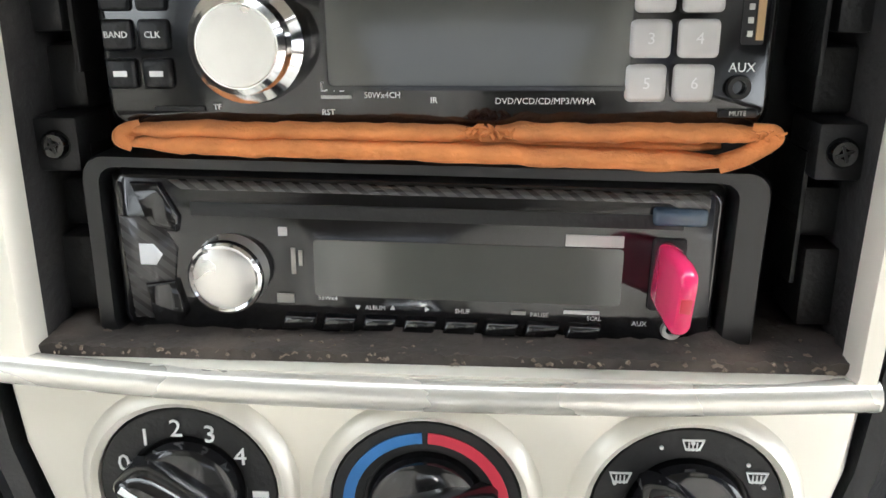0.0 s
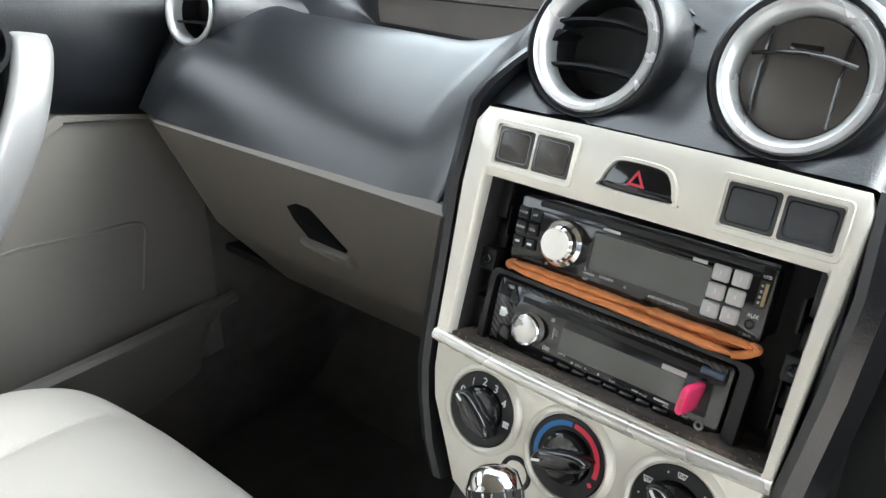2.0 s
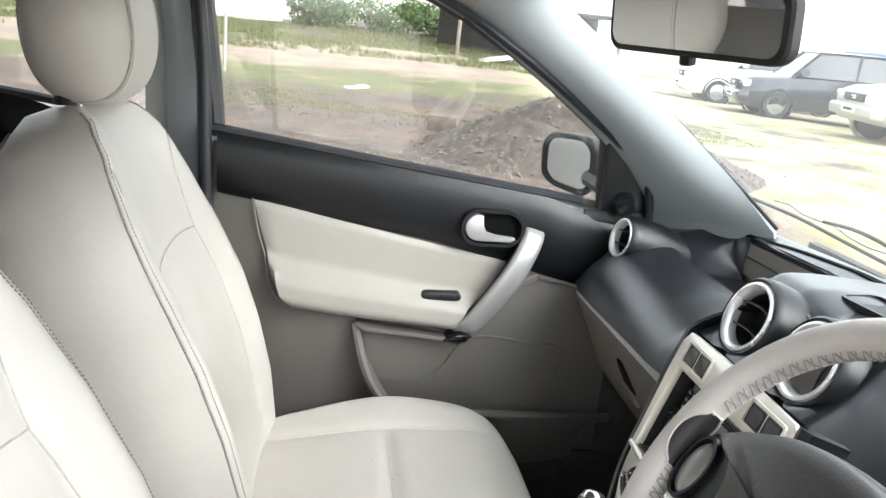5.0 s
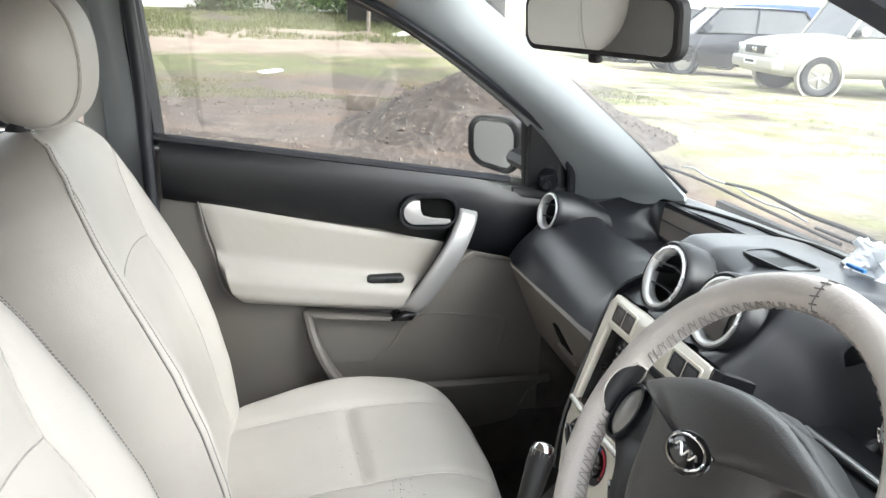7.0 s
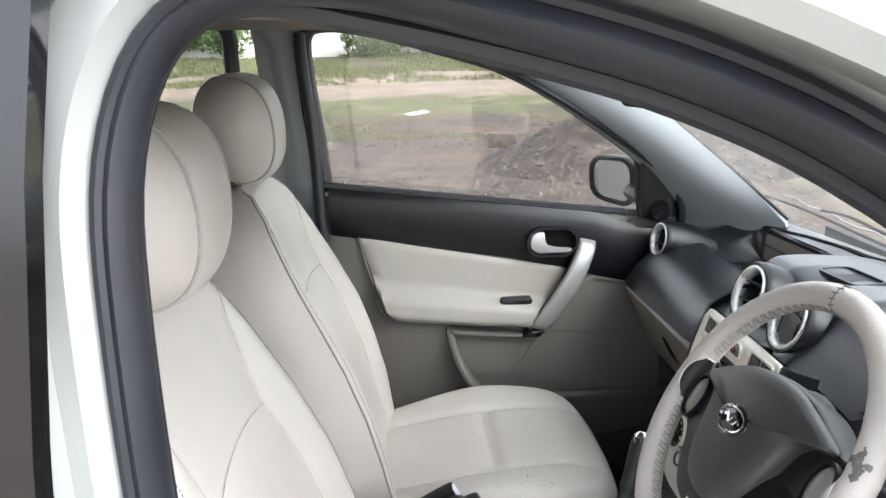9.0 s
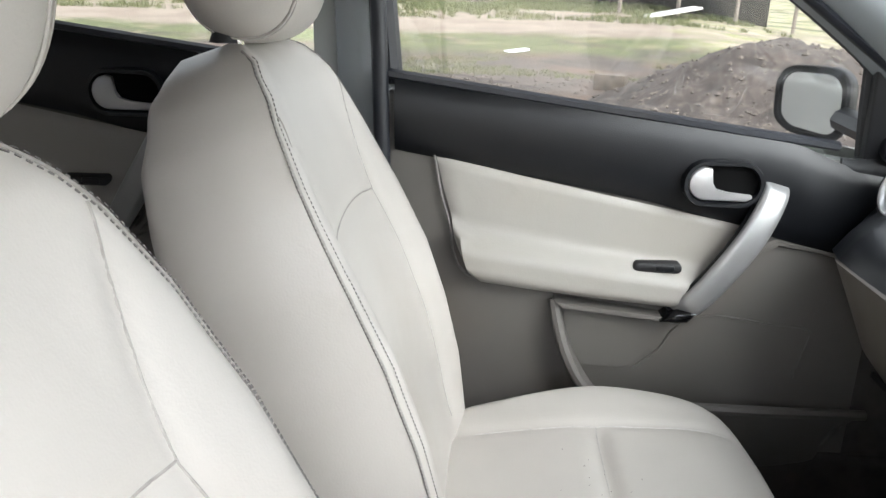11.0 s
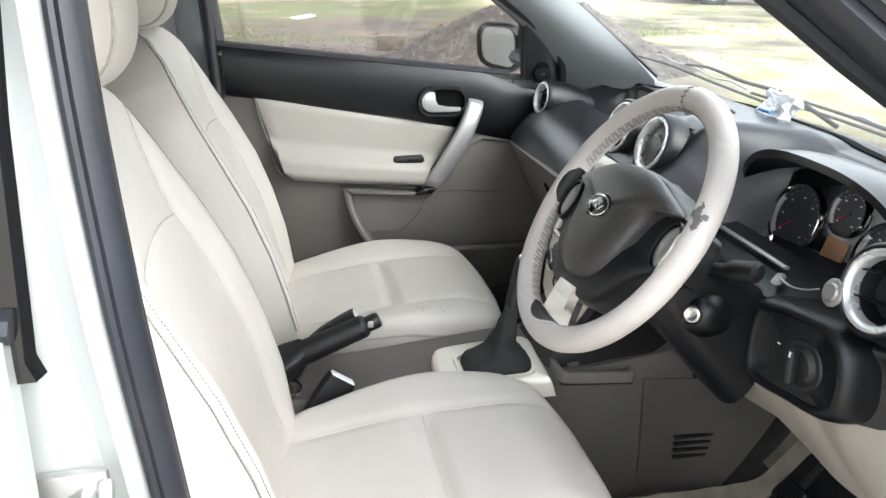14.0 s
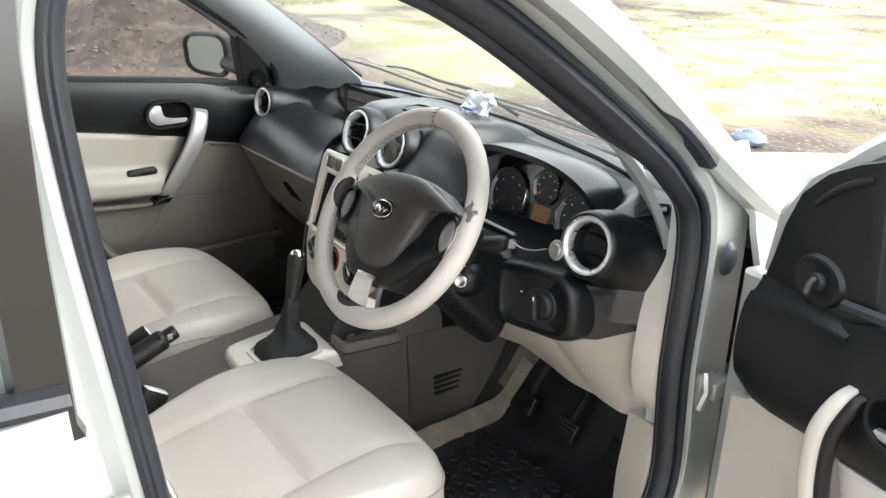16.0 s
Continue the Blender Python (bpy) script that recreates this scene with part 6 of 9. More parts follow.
ROLL = [(0.165, 0.837), (0.112, 0.815), (0.066, 0.784), (0.036, 0.745)]
HOOD = [(0.54, 0.892), (0.44, 0.902), (0.37, 0.911), (0.33, 0.917), (0.29, 0.921), (0.25, 0.925), (0.215, 0.927), (0.18, 0.926), (0.163, 0.919), (0.148, 0.907), (0.130, 0.888), (0.108, 0.862), (0.070, 0.834)]
STATIONS = [
    (-0.72, [(0.46, 0.874), (0.41, 0.876), (0.37, 0.872), (0.35, 0.870), (0.32, 0.864), (0.30, 0.860), (0.27, 0.855), (0.25, 0.851), (0.23, 0.848), (0.19, 0.838), (0.165, 0.815), (0.145, 0.785), (0.130, 0.745)]),
    (-0.66, [(0.48, 0.880), (0.42, 0.882), (0.37, 0.876), (0.35, 0.873), (0.32, 0.867), (0.30, 0.862), (0.27, 0.856), (0.25, 0.852), (0.23, 0.847), (0.185, 0.838), (0.145, 0.816), (0.112, 0.784), (0.090, 0.745)]),
    (-0.610, [(0.49, 0.884), (0.42, 0.886), (0.37, 0.884), (0.35, 0.882), (0.32, 0.876), (0.29, 0.869), (0.25, 0.860), (0.225, 0.854), (0.205, 0.849), (0.17, 0.840), (0.122, 0.818), (0.076, 0.784), (0.046, 0.745)]),
    (-0.560, [(0.50, 0.886), (0.41, 0.884), (0.355, 0.880), (0.340, 0.873), (0.322, 0.858), (0.295, 0.842), (0.25, 0.834), (0.222, 0.840), (0.200, 0.844)] + ROLL),
    (-0.505, tray(0.341, 0.874, ROLL)),
    (-0.27, tray(0.333, 0.886, ROLL)),
    (-0.215, [(0.53, 0.888), (0.43, 0.893), (0.36, 0.893), (0.34, 0.890), (0.32, 0.881), (0.29, 0.870), (0.255, 0.862), (0.22, 0.854), (0.195, 0.848), (0.16, 0.838), (0.112, 0.817), (0.066, 0.785), (0.036, 0.746)]),
    (-0.165, [(0.54, 0.890), (0.44, 0.899), (0.37, 0.905), (0.34, 0.908), (0.30, 0.908), (0.26, 0.905), (0.225, 0.899), (0.19, 0.888), (0.155, 0.870), (0.125, 0.850), (0.095, 0.825), (0.066, 0.79), (0.040, 0.748)]),
    (-0.135, HOOD),
    (-0.06, HOOD),
    (0.0, [(y_, z_ - d_) for (y_, z_), d_ in zip(HOOD, (0, 0, 0, 0, 0.002, 0.005, 0.010, 0.016, 0.020, 0.020, 0.016, 0.008, 0))]),
    (0.06, HOOD),
    (0.135, HOOD),
    (0.160, [(0.54, 0.892), (0.44, 0.902), (0.37, 0.910), (0.34, 0.914), (0.31, 0.916), (0.28, 0.917), (0.25, 0.915), (0.222, 0.908), (0.205, 0.898), (0.190, 0.883), (0.172, 0.862), (0.152, 0.832), (0.115, 0.800)]),
    (0.190, [(0.54, 0.892), (0.44, 0.900), (0.38, 0.903), (0.355, 0.904), (0.335, 0.902), (0.31, 0.896), (0.285, 0.886), (0.265, 0.872), (0.250, 0.855), (0.235, 0.835), (0.215, 0.808), (0.19, 0.78), (0.165, 0.745)]),
    (0.22, [(0.54, 0.892), (0.44, 0.896), (0.38, 0.893), (0.36, 0.892), (0.35, 0.890), (0.335, 0.885), (0.32, 0.876), (0.31, 0.862), (0.303, 0.845), (0.294, 0.82), (0.28, 0.79), (0.255, 0.76), (0.22, 0.735)]),
    (0.53, [(0.50, 0.886), (0.42, 0.886), (0.38, 0.883), (0.36, 0.880), (0.35, 0.877), (0.335, 0.872), (0.32, 0.864), (0.31, 0.852), (0.303, 0.838), (0.294, 0.815), (0.28, 0.79), (0.25, 0.765), (0.20, 0.745)]),
    (0.57, [(0.49, 0.882), (0.41, 0.882), (0.37, 0.880), (0.35, 0.878), (0.33, 0.876), (0.30, 0.872), (0.28, 0.868), (0.26, 0.864), (0.24, 0.858), (0.215, 0.845), (0.185, 0.82), (0.155, 0.785), (0.130, 0.745)]),
    (0.66, [(0.47, 0.880), (0.40, 0.880), (0.37, 0.878), (0.35, 0.876), (0.32, 0.872), (0.30, 0.868), (0.28, 0.863), (0.26, 0.858), (0.24, 0.852), (0.21, 0.842), (0.185, 0.82), (0.17, 0.77), (0.160, 0.70)]),
    (0.715, [(0.45, 0.872), (0.40, 0.872), (0.37, 0.869), (0.35, 0.866), (0.32, 0.860), (0.30, 0.856), (0.28, 0.849), (0.26, 0.842), (0.245, 0.832), (0.235, 0.815), (0.225, 0.79), (0.215, 0.75), (0.210, 0.70)]),
]
SX = [s_[0] for s_ in STATIONS]


def dash_profile(x, v):
    q = []
    for k in range(13):
        q.append((interp(SX, [s_[1][k][0] for s_ in STATIONS], x), interp(SX, [s_[1][k][1] for s_ in STATIONS], x)))
    far = (base_y(x) - 0.014 - 0.345) / (q[0][0] - 0.345)
    q = [(y_ if y_ < 0.345 else 0.345 + (y_ - 0.345) * far, z_) for y_, z_ in q]
    q = [(base_y(x) - 0.003, 0.868)] + q
    t = v * (len(q) - 1)
    i = min(int(t), len(q) - 2)
    f = t - i
    p0, p1, p2, p3 = (Vector(q[max(0, min(len(q) - 1, j))]) for j in (i - 1, i, i + 1, i + 2))
    r = 0.5 * (2 * p1 + (p2 - p0) * f + (2 * p0 - 5 * p1 + 4 * p2 - p3) * f * f + (3 * p1 - p0 - 3 * p2 + p3) * f ** 3)
    y, z = r.x, r.y
    # sockets in which the round outlets sit
    for vx, vz, vr in ((-0.068, 0.881, 0.052), (0.073, 0.881, 0.052), (-0.600, 0.842, 0.040), (0.622, 0.836, 0.052)):
        if y < (0.150 if vz > 0.86 else 0.16):
            y += 0.050 * (1 - sm(0.80 * vr, 1.01 * vr, math.hypot(x - vx, (z - vz) * 1.05)))
    return (x, y, z)


bm = bmesh.new()
grid(bm, lambda u, v: dash_profile(-0.715 + 1.43 * u, v), 220, 104, 0.006, flip=True)
part("dash_pad", bm, M_DASH, dash, "black soft grained dashboard pad", 60)
# long black strip ahead of the windscreen, painted as the demister slot's dark inside


def dash_z(x, y):
    lo, hi = 0.0, 0.5
    for _ in range(24):
        mid = (lo + hi) / 2
        lo, hi = (mid, hi) if dash_profile(x, mid)[1] > y else (lo, mid)
    return dash_profile(x, lo)[2]


def slot_f(u, v):
    x = -0.545 + 1.09 * u
    y = interp([-0.55, -0.5, -0.4, -0.3, -0.2, 0.0, 0.2, 0.4, 0.55], [0.343, 0.353, 0.373, 0.384, 0.392, 0.398, 0.392, 0.373, 0.343], x)
    y += (v - 0.5) * interp([0, 0.1, 0.4, 0.6, 0.9, 1], [0.005, 0.010, 0.020, 0.020, 0.010, 0.005], u)
    return (x, y, dash_z(x, y) + 0.0022)


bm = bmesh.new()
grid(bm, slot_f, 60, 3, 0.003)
part("demister_slot", bm, M_VOID, dash, "long black strip painted as the dark demister slot")
# brown lining of the passenger tray
bm = bmesh.new()
grid(bm, lambda u, v: (-0.516 + 0.268 * u, interp([0, 1], [0.3335, 0.3240], u) + 0.007 * v, 0.812 + (interp([0, 1], [0.868, 0.881], u) - 0.812) * v), 12, 4, 0.004)
tl_ = part("tray_lining", bm, M_TRAY, dash, "brown grey rear wall of the dashboard tray")
bm = bmesh.new()
tube(bm, [(-0.515 + 0.266 * k / 8, 0.3335 - 0.0100 * k / 8, 0.845 + 0.010 * k / 8) for k in range(9)], 0.0016, 5)
part("tray_groove", bm, M_MATTE, tl_)
# small open slot on top of the dashboard
bm = bmesh.new()
SL = frame_of((0.000, 0.238, 0.9205), (1, 0.10, 0), (0, 1, 0.0))
prism(bm, rrect(0.095, 0.052, 0.012, 5), -0.004, 0.0012, SL)
sl_ = part("top_slot", bm, M_MATTE, dash, "dark open slot on top of the dashboard")
bm = bmesh.new()
ringplate(bm, rrect(0.105, 0.062, 0.016, 5), rrect(0.096, 0.053, 0.012, 5), -0.004, 0.0055, SL, 0.003)
part("slot_lip", bm, M_BLACK, sl_)
# lower passenger side: beige glove box
bm = bmesh.new()


def glove_f(u, v):
    x = -0.69 + 0.545 * u
    y = interp([0, 0.3, 0.65, 1], [0.036, 0.066, 0.105, 0.19], v) + 0.07 * (1 - sm(-0.70, -0.55, x)) - 0.004
    z = interp([0, 0.3, 0.65, 1], [0.748, 0.685, 0.60, 0.50], v) - 0.008 * (1 - u)
    return (x, y, z)


grid(bm, glove_f, 24, 14, 0.02, flip=True)
gb = part("glove_box", bm, M_GLOVE, dash, "beige plastic glove box lid darkened for shade")
# raised black plate, its colour standing in for the recess shade
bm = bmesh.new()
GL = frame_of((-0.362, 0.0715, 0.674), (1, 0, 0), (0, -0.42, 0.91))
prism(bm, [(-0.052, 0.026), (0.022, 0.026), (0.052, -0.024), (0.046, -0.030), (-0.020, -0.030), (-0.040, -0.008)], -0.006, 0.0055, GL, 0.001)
part("latch_recess", bm, M_VOID, gb, "black plate painted as the shaded latch recess")
bm = bmesh.new()
prism(bm, [(-0.020, -0.031), (0.050, -0.031), (0.056, -0.045), (-0.004, -0.045)], -0.004, 0.012, GL, 0.003)
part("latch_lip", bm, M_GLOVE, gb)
bm = bmesh.new()
grid(bm, lambda u, v: (-0.70 + 0.55 * u, 0.19 + 0.20 * v, 0.50 - 0.03 * v), 4, 3, 0.01)
part("under_panel", bm, M_MATTE, dash)
bm = bmesh.new()
box(bm, (-0.31, 0.26, 0.46), (0.07, 0.04, 0.04), bevel=0.008)
part("foot_lamp_box", bm, M_MATTE, dash)

# centre panel
OUT = [(-0.1305, 0.176), (0.137, 0.176)]
bm = bmesh.new()
outer = [(-0.128, 0.178), (-0.05, 0.180), (0.05, 0.180), (0.136, 0.178), (0.1415, 0.168), (0.1395, 0.12), (0.136, 0.06), (0.133, 0.0), (0.132, -0.004), (0.05, -0.004), (-0.05, -0.004),
         (-0.130, -0.004), (-0.131, 0.0), (-0.134, 0.06), (-0.1375, 0.12), (-0.1365, 0.166)]
inner = [(-0.117, 0.129), (-0.05, 0.129), (0.05, 0.129), (0.127, 0.129), (0.1285, 0.127), (0.128, 0.10), (0.127, 0.06), (0.1262, 0.003), (0.1255, 0.001), (0.05, 0.001), (-0.05, 0.001),
         (-0.1182, 0.001), (-0.1185, 0.003), (-0.118, 0.06), (-0.1175, 0.10), (-0.117, 0.127)]
ringplate(bm, outer, inner, -0.007, 0.004, PANEL, 0.003)
cpan = part("centre_panel", bm, M_SILVER, dash, "champagne silver centre panel frame")
low = [(-0.130, -0.006), (0.1315, -0.006), (0.130, -0.030), (0.124, -0.055), (0.112, -0.085), (0.098, -0.108), (0.07, -0.122), (0.03, -0.127), (-0.03, -0.127), (-0.06, -0.122),
       (-0.088, -0.108), (-0.104, -0.080), (-0.122, -0.050), (-0.128, -0.028)]
bm = bmesh.new()
prism(bm, low, -0.04, 0.001, PANEL, 0.003)
hp = part("heater_panel", bm, M_SILVER, dash, "champagne silver heater control panel")
bm = bmesh.new()
pts = catmull([(-0.1315, -0.0015, 0.0015), (-0.07, -0.0045, 0.004), (0, -0.0055, 0.005), (0.07, -0.0055, 0.004), (0.1335, -0.0035, 0.0015)], 6)
tube(bm, [PANEL @ p for p in pts], 0.0052, 10, flat=1.0)
part("trim_bar", bm, M_BAR, dash, "bright silver horizontal trim bar", 60)
# black surround cheeks of the centre stack
for s in (-1, 1):
    bm = bmesh.new()
    off = 0.0035 if s > 0 else 0.0
    edge = [(0.098 + off, 0.243), (0.112 + off, 0.228), (0.124 + off, 0.211), (0.1325 + off, 0.195), (0.1375 + off, 0.180), (0.141 + off, 0.12), (0.1375 + off, 0.06), (0.1345, 0.0), (0.1315, -0.03), (0.125, -0.055), (0.112, -0.088), (0.097, -0.112)]
    rings = []
    for e_u, e_v in edge[4 if s > 0 else 0:]:
        u0, dw = s * e_u, -0.034 * sm(0.172, 0.250, e_v)
        rings.append([PANEL @ V(u0, e_v, dw - 0.05), PANEL @ V(u0, e_v, dw + 0.0015), PANEL @ V(u0 + s * 0.006, e_v, dw + 0.003), PANEL @ V(u0 + s * 0.016, e_v, dw - 0.004), PANEL @ V(u0 + s * 0.022, e_v, dw - 0.05)])
    loft(bm, rings)
    part("stack_cheek", bm, M_DASH, dash, "stitched grained edge of the centre stack")
bm = bmesh.new()
rings = []
for v, hw, d in ((0.0, 0.125, -0.03), (-0.06, 0.118, -0.03), (-0.11, 0.095, -0.02), (-0.16, 0.085, 0.01), (-0.24, 0.085, 0.02)):
    rings.append([PANEL @ V(-hw - 0.012, v, d - 0.16), PANEL @ V(-hw - 0.010, v, d - 0.02), PANEL @ V(-hw, v, d), PANEL @ V(hw, v, d), PANEL @ V(hw + 0.010, v, d - 0.02), PANEL @ V(hw + 0.012, v, d - 0.16)])
loft(bm, rings)
part("stack_body", bm, M_MATTE, dash, "dark body of the centre stack")

# blank switches
for u0, u1, n_ in ((-0.1125, -0.0485, "l"), (0.0595, 0.1285, "r")):
    cu = (u0 + u1) / 2
    w_ = u1 - u0
    bm = bmesh.new()
    ringplate(bm, rrect(w_ + 0.008, 0.0365, 0.004, 4, cu, 0.1535), rrect(w_, 0.0285, 0.002, 4, cu, 0.1535), 0.002, 0.0062, PANEL, 0.002)
    part("switch_frame", bm, M_SILVER, dash)
    for k in (0, 1):
        bm = bmesh.new()
        prism(bm, rrect(w_ / 2 - 0.0008, 0.0275, 0.002, 4, cu + (k - 0.5) * w_ / 2, 0.1535), 0.0005, 0.0045, PANEL, 0.0012)
        # left pair is bronze to paint in a warm reflection
        b_ = part("switch_blank", bm, M_BRONZE if n_ == "l" else M_CHEEK, dash, "blank switch coloured bronze for its reflection" if n_ == "l" else "blank black switch")
        bm = bmesh.new()
        ringplate(bm, rrect(w_ / 2 - 0.006, 0.022, 0.003, 4, cu + (k - 0.5) * w_ / 2, 0.1535), rrect(w_ / 2 - 0.0075, 0.0205, 0.003, 4, cu + (k - 0.5) * w_ / 2, 0.1535), 0.0042, 0.0049, PANEL)
        part("switch_groove", bm, M_GLOSS, b_)
# hazard button
bm = bmesh.new()
hz0 = [(-0.021, 0.1435), (0.025, 0.1435), (0.0275, 0.148), (0.024, 0.158), (0.016, 0.163), (-0.010, 0.163), (-0.018, 0.158), (-0.0225, 0.148)]
hz = [(p.x, p.y) for p in catmull([(a, b, 0) for a, b in hz0], 4, closed=True)]
hzo = [(0.0025 + (a - 0.0025) * 1.16, 0.152 + (b - 0.152) * 1.24) for a, b in hz]
ringplate(bm, hzo, hz, 0.001, 0.007, PANEL, 0.003)
part("hazard_surround", bm, M_SILVER, dash)
bm = bmesh.new()
prism(bm, hz, 0.0, 0.0055, PANEL, 0.0015)
hb = part("hazard_button", bm, M_GLOSS, dash, "black hazard light button")
bm = bmesh.new()
tri = [(-0.0045, 0.1485), (0.0085, 0.1485), (0.002, 0.1595)]
tri2 = [(-0.0015, 0.1503), (0.0055, 0.1503), (0.002, 0.1562)]
ringplate(bm, tri, tri2, 0.0050, 0.0058, PANEL)
part("hazard_triangle", bm, M_RED, hb, "red warning triangle")


def dial(cu, cv, r, grip_angle, name):
    bm = bmesh.new()
    m = pm(cu, cv)
    rev(bm, [(r + 0.0005, 0.0), (r + 0.001, 0.004), (r + 0.003, 0.0055), (r + 0.0055, 0.0045), (r + 0.008, 0.0)], m, 40)
    part("dial_rim", bm, M_SILVER, hp)
    bm = bmesh.new()
    rev(bm, [(0, 0.002), (r * 0.66, 0.002), (r * 0.68, 0.0034), (r, 0.0036), (r + 0.001, 0.001)], m, 40)
    d = part("dial_face", bm, M_MATTE, hp, "black heater dial")
    bm = bmesh.new()
    rev(bm, [(0, 0.010), (r * 0.50, 0.0095), (r * 0.60, 0.008), (r * 0.64, 0.002)], m, 36)
    mm = m @ Matrix.Rotation(radians(grip_angle), 4, "Z")
    ol = [(-r * 0.70, -0.002), (-r * 0.50, -r * 0.20), (0, -r * 0.25), (r * 0.55, -r * 0.20), (r * 0.80, 0), (r * 0.55, r * 0.20), (0, r * 0.25), (-r * 0.5, r * 0.20)]
    prism(bm, [(p.x, p.y) for p in catmull([(a, b, 0) for a, b in ol], 3, closed=True)], 0.004, 0.020, mm, 0.003)
    part("knob", bm, M_GLOSS, d, "black rotary grip", 50)
    bm = bmesh.new()
    box(bm, (-r * 0.50, 0, 0.0202), (r * 0.22, 0.0018, 0.0008), mm)
    part("pointer", bm, M_WHITE, d)
    return d


d1 = dial(-0.0740, -0.0420, 0.0282, -36, "fan")
for txt, a in (("0", 157), ("1", 124), ("2", 95), ("3", 66), ("4", 34)):
    q = radians(a)
    lettering(txt, 0.0085, pm(-0.0740 + 0.0215 * math.cos(q), -0.0420 + 0.0215 * math.sin(q), 0.0038), M_WHITE, d1, "numeral")
bm = bmesh.new()
for k in range(4):
    q = radians(45 + 90 * k)
    box(bm, (0.0018 * math.cos(q), 0.0018 * math.sin(q), 0.0038), (0.0026, 0.0022, 0.0004), pm(-0.0740 + 0.0235 * math.cos(radians(-6)), -0.0420 + 0.0235 * math.sin(radians(-6))))
part("fan_mark", bm, M_WHITE, d1)
d2 = dial(0.0018, -0.0455, 0.0295, 17, "heat")
for a0, a1, mt, nm in ((92, 196, M_BLUE, "cold_band"), (-12, 88, M_RED, "warm_band")):
    bm = bmesh.new()
    rev(bm, [(0.0262, 0.0036), (0.0262, 0.0041), (0.0226, 0.0041), (0.0226, 0.0036)], pm(0.0018, -0.0455), 24, radians(a0), radians(a1))
    part(nm, bm, mt, d2)
for a, mt in ((206, M_BLUE), (-26, M_RED)):
    bm = bmesh.new()
    rev(bm, [(0, 0.0042), (0.0016, 0.0042), (0.0018, 0.0036)], pm(0.0018 + 0.0245 * math.cos(radians(a)), -0.0455 + 0.0245 * math.sin(radians(a))), 12)
    part("band_dot", bm, mt, d2)
d3 = dial(0.0822, -0.0445, 0.0290, -48, "air")
for k in range(11):
    q = radians(200 - 22 * k)
    if k % 3 == 0:
        continue
    bm = bmesh.new()
    rev(bm, [(0, 0.0042), (0.0006, 0.0042), (0.0007, 0.0036)], pm(0.0822 + 0.0245 * math.cos(q), -0.0445 + 0.0245 * math.sin(q)), 8)
    part("dial_dot", bm, M_WHITE, d3)
for a in (90, 34, 150):
    q = radians(a)
    cx_, cy_ = 0.0822 + 0.024 * math.cos(q), -0.0445 + 0.024 * math.sin(q)
    bm = bmesh.new()
    ringplate(bm, [(cx_ + x, cy_ + y) for x, y in ((-0.0034, 0.0018), (0.0034, 0.0018), (0.0022, -0.0018), (-0.0022, -0.0018))],
              [(cx_ + x, cy_ + y) for x, y in ((-0.0028, 0.0013), (0.0028, 0.0013), (0.0018, -0.0013), (-0.0018, -0.0013))], 0.0036, 0.0042, PANEL)
    for j in (-1, 0, 1):
        box(bm, (cx_ + j * 0.0012, cy_ - 0.0006, 0.0040), (0.0004, 0.0028, 0.0005), PANEL)
    part("air_mark", bm, M_WHITE, d3, "white air flow mark")
# lighter socket
bm = bmesh.new()
rev(bm, [(0.0, -0.008), (0.0095, -0.008), (0.0098, 0.002), (0.0125, 0.0035), (0.0135, 0.001)], pm(-0.0345, -0.0765), 28)
part("lighter_socket", bm, M_MATTE, hp, "black round socket")

# recess behind the radios
bm = bmesh.new()
box(bm, (0.0045, 0.065, -0.062), (0.28, 0.16, 0.004), PANEL)
part("recess_back", bm, M_MATTE, dash)
bm = bmesh.new()
grid(bm, lambda u, v: PANEL @ V(-0.119 + 0.247 * u, 0.0004 + 0.0013 * abs(noise.noise(V(u * 70, v * 14, 0))) + 0.0040 * max(0, noise.noise(V(u * 16, v * 5, 5))) * sm(1.0, 0.75, v), -0.060 + 0.0585 * v), 160, 24, 0.004)
part("recess_floor", bm, M_DUST, dash, "dusty ledge under the radios", 80)
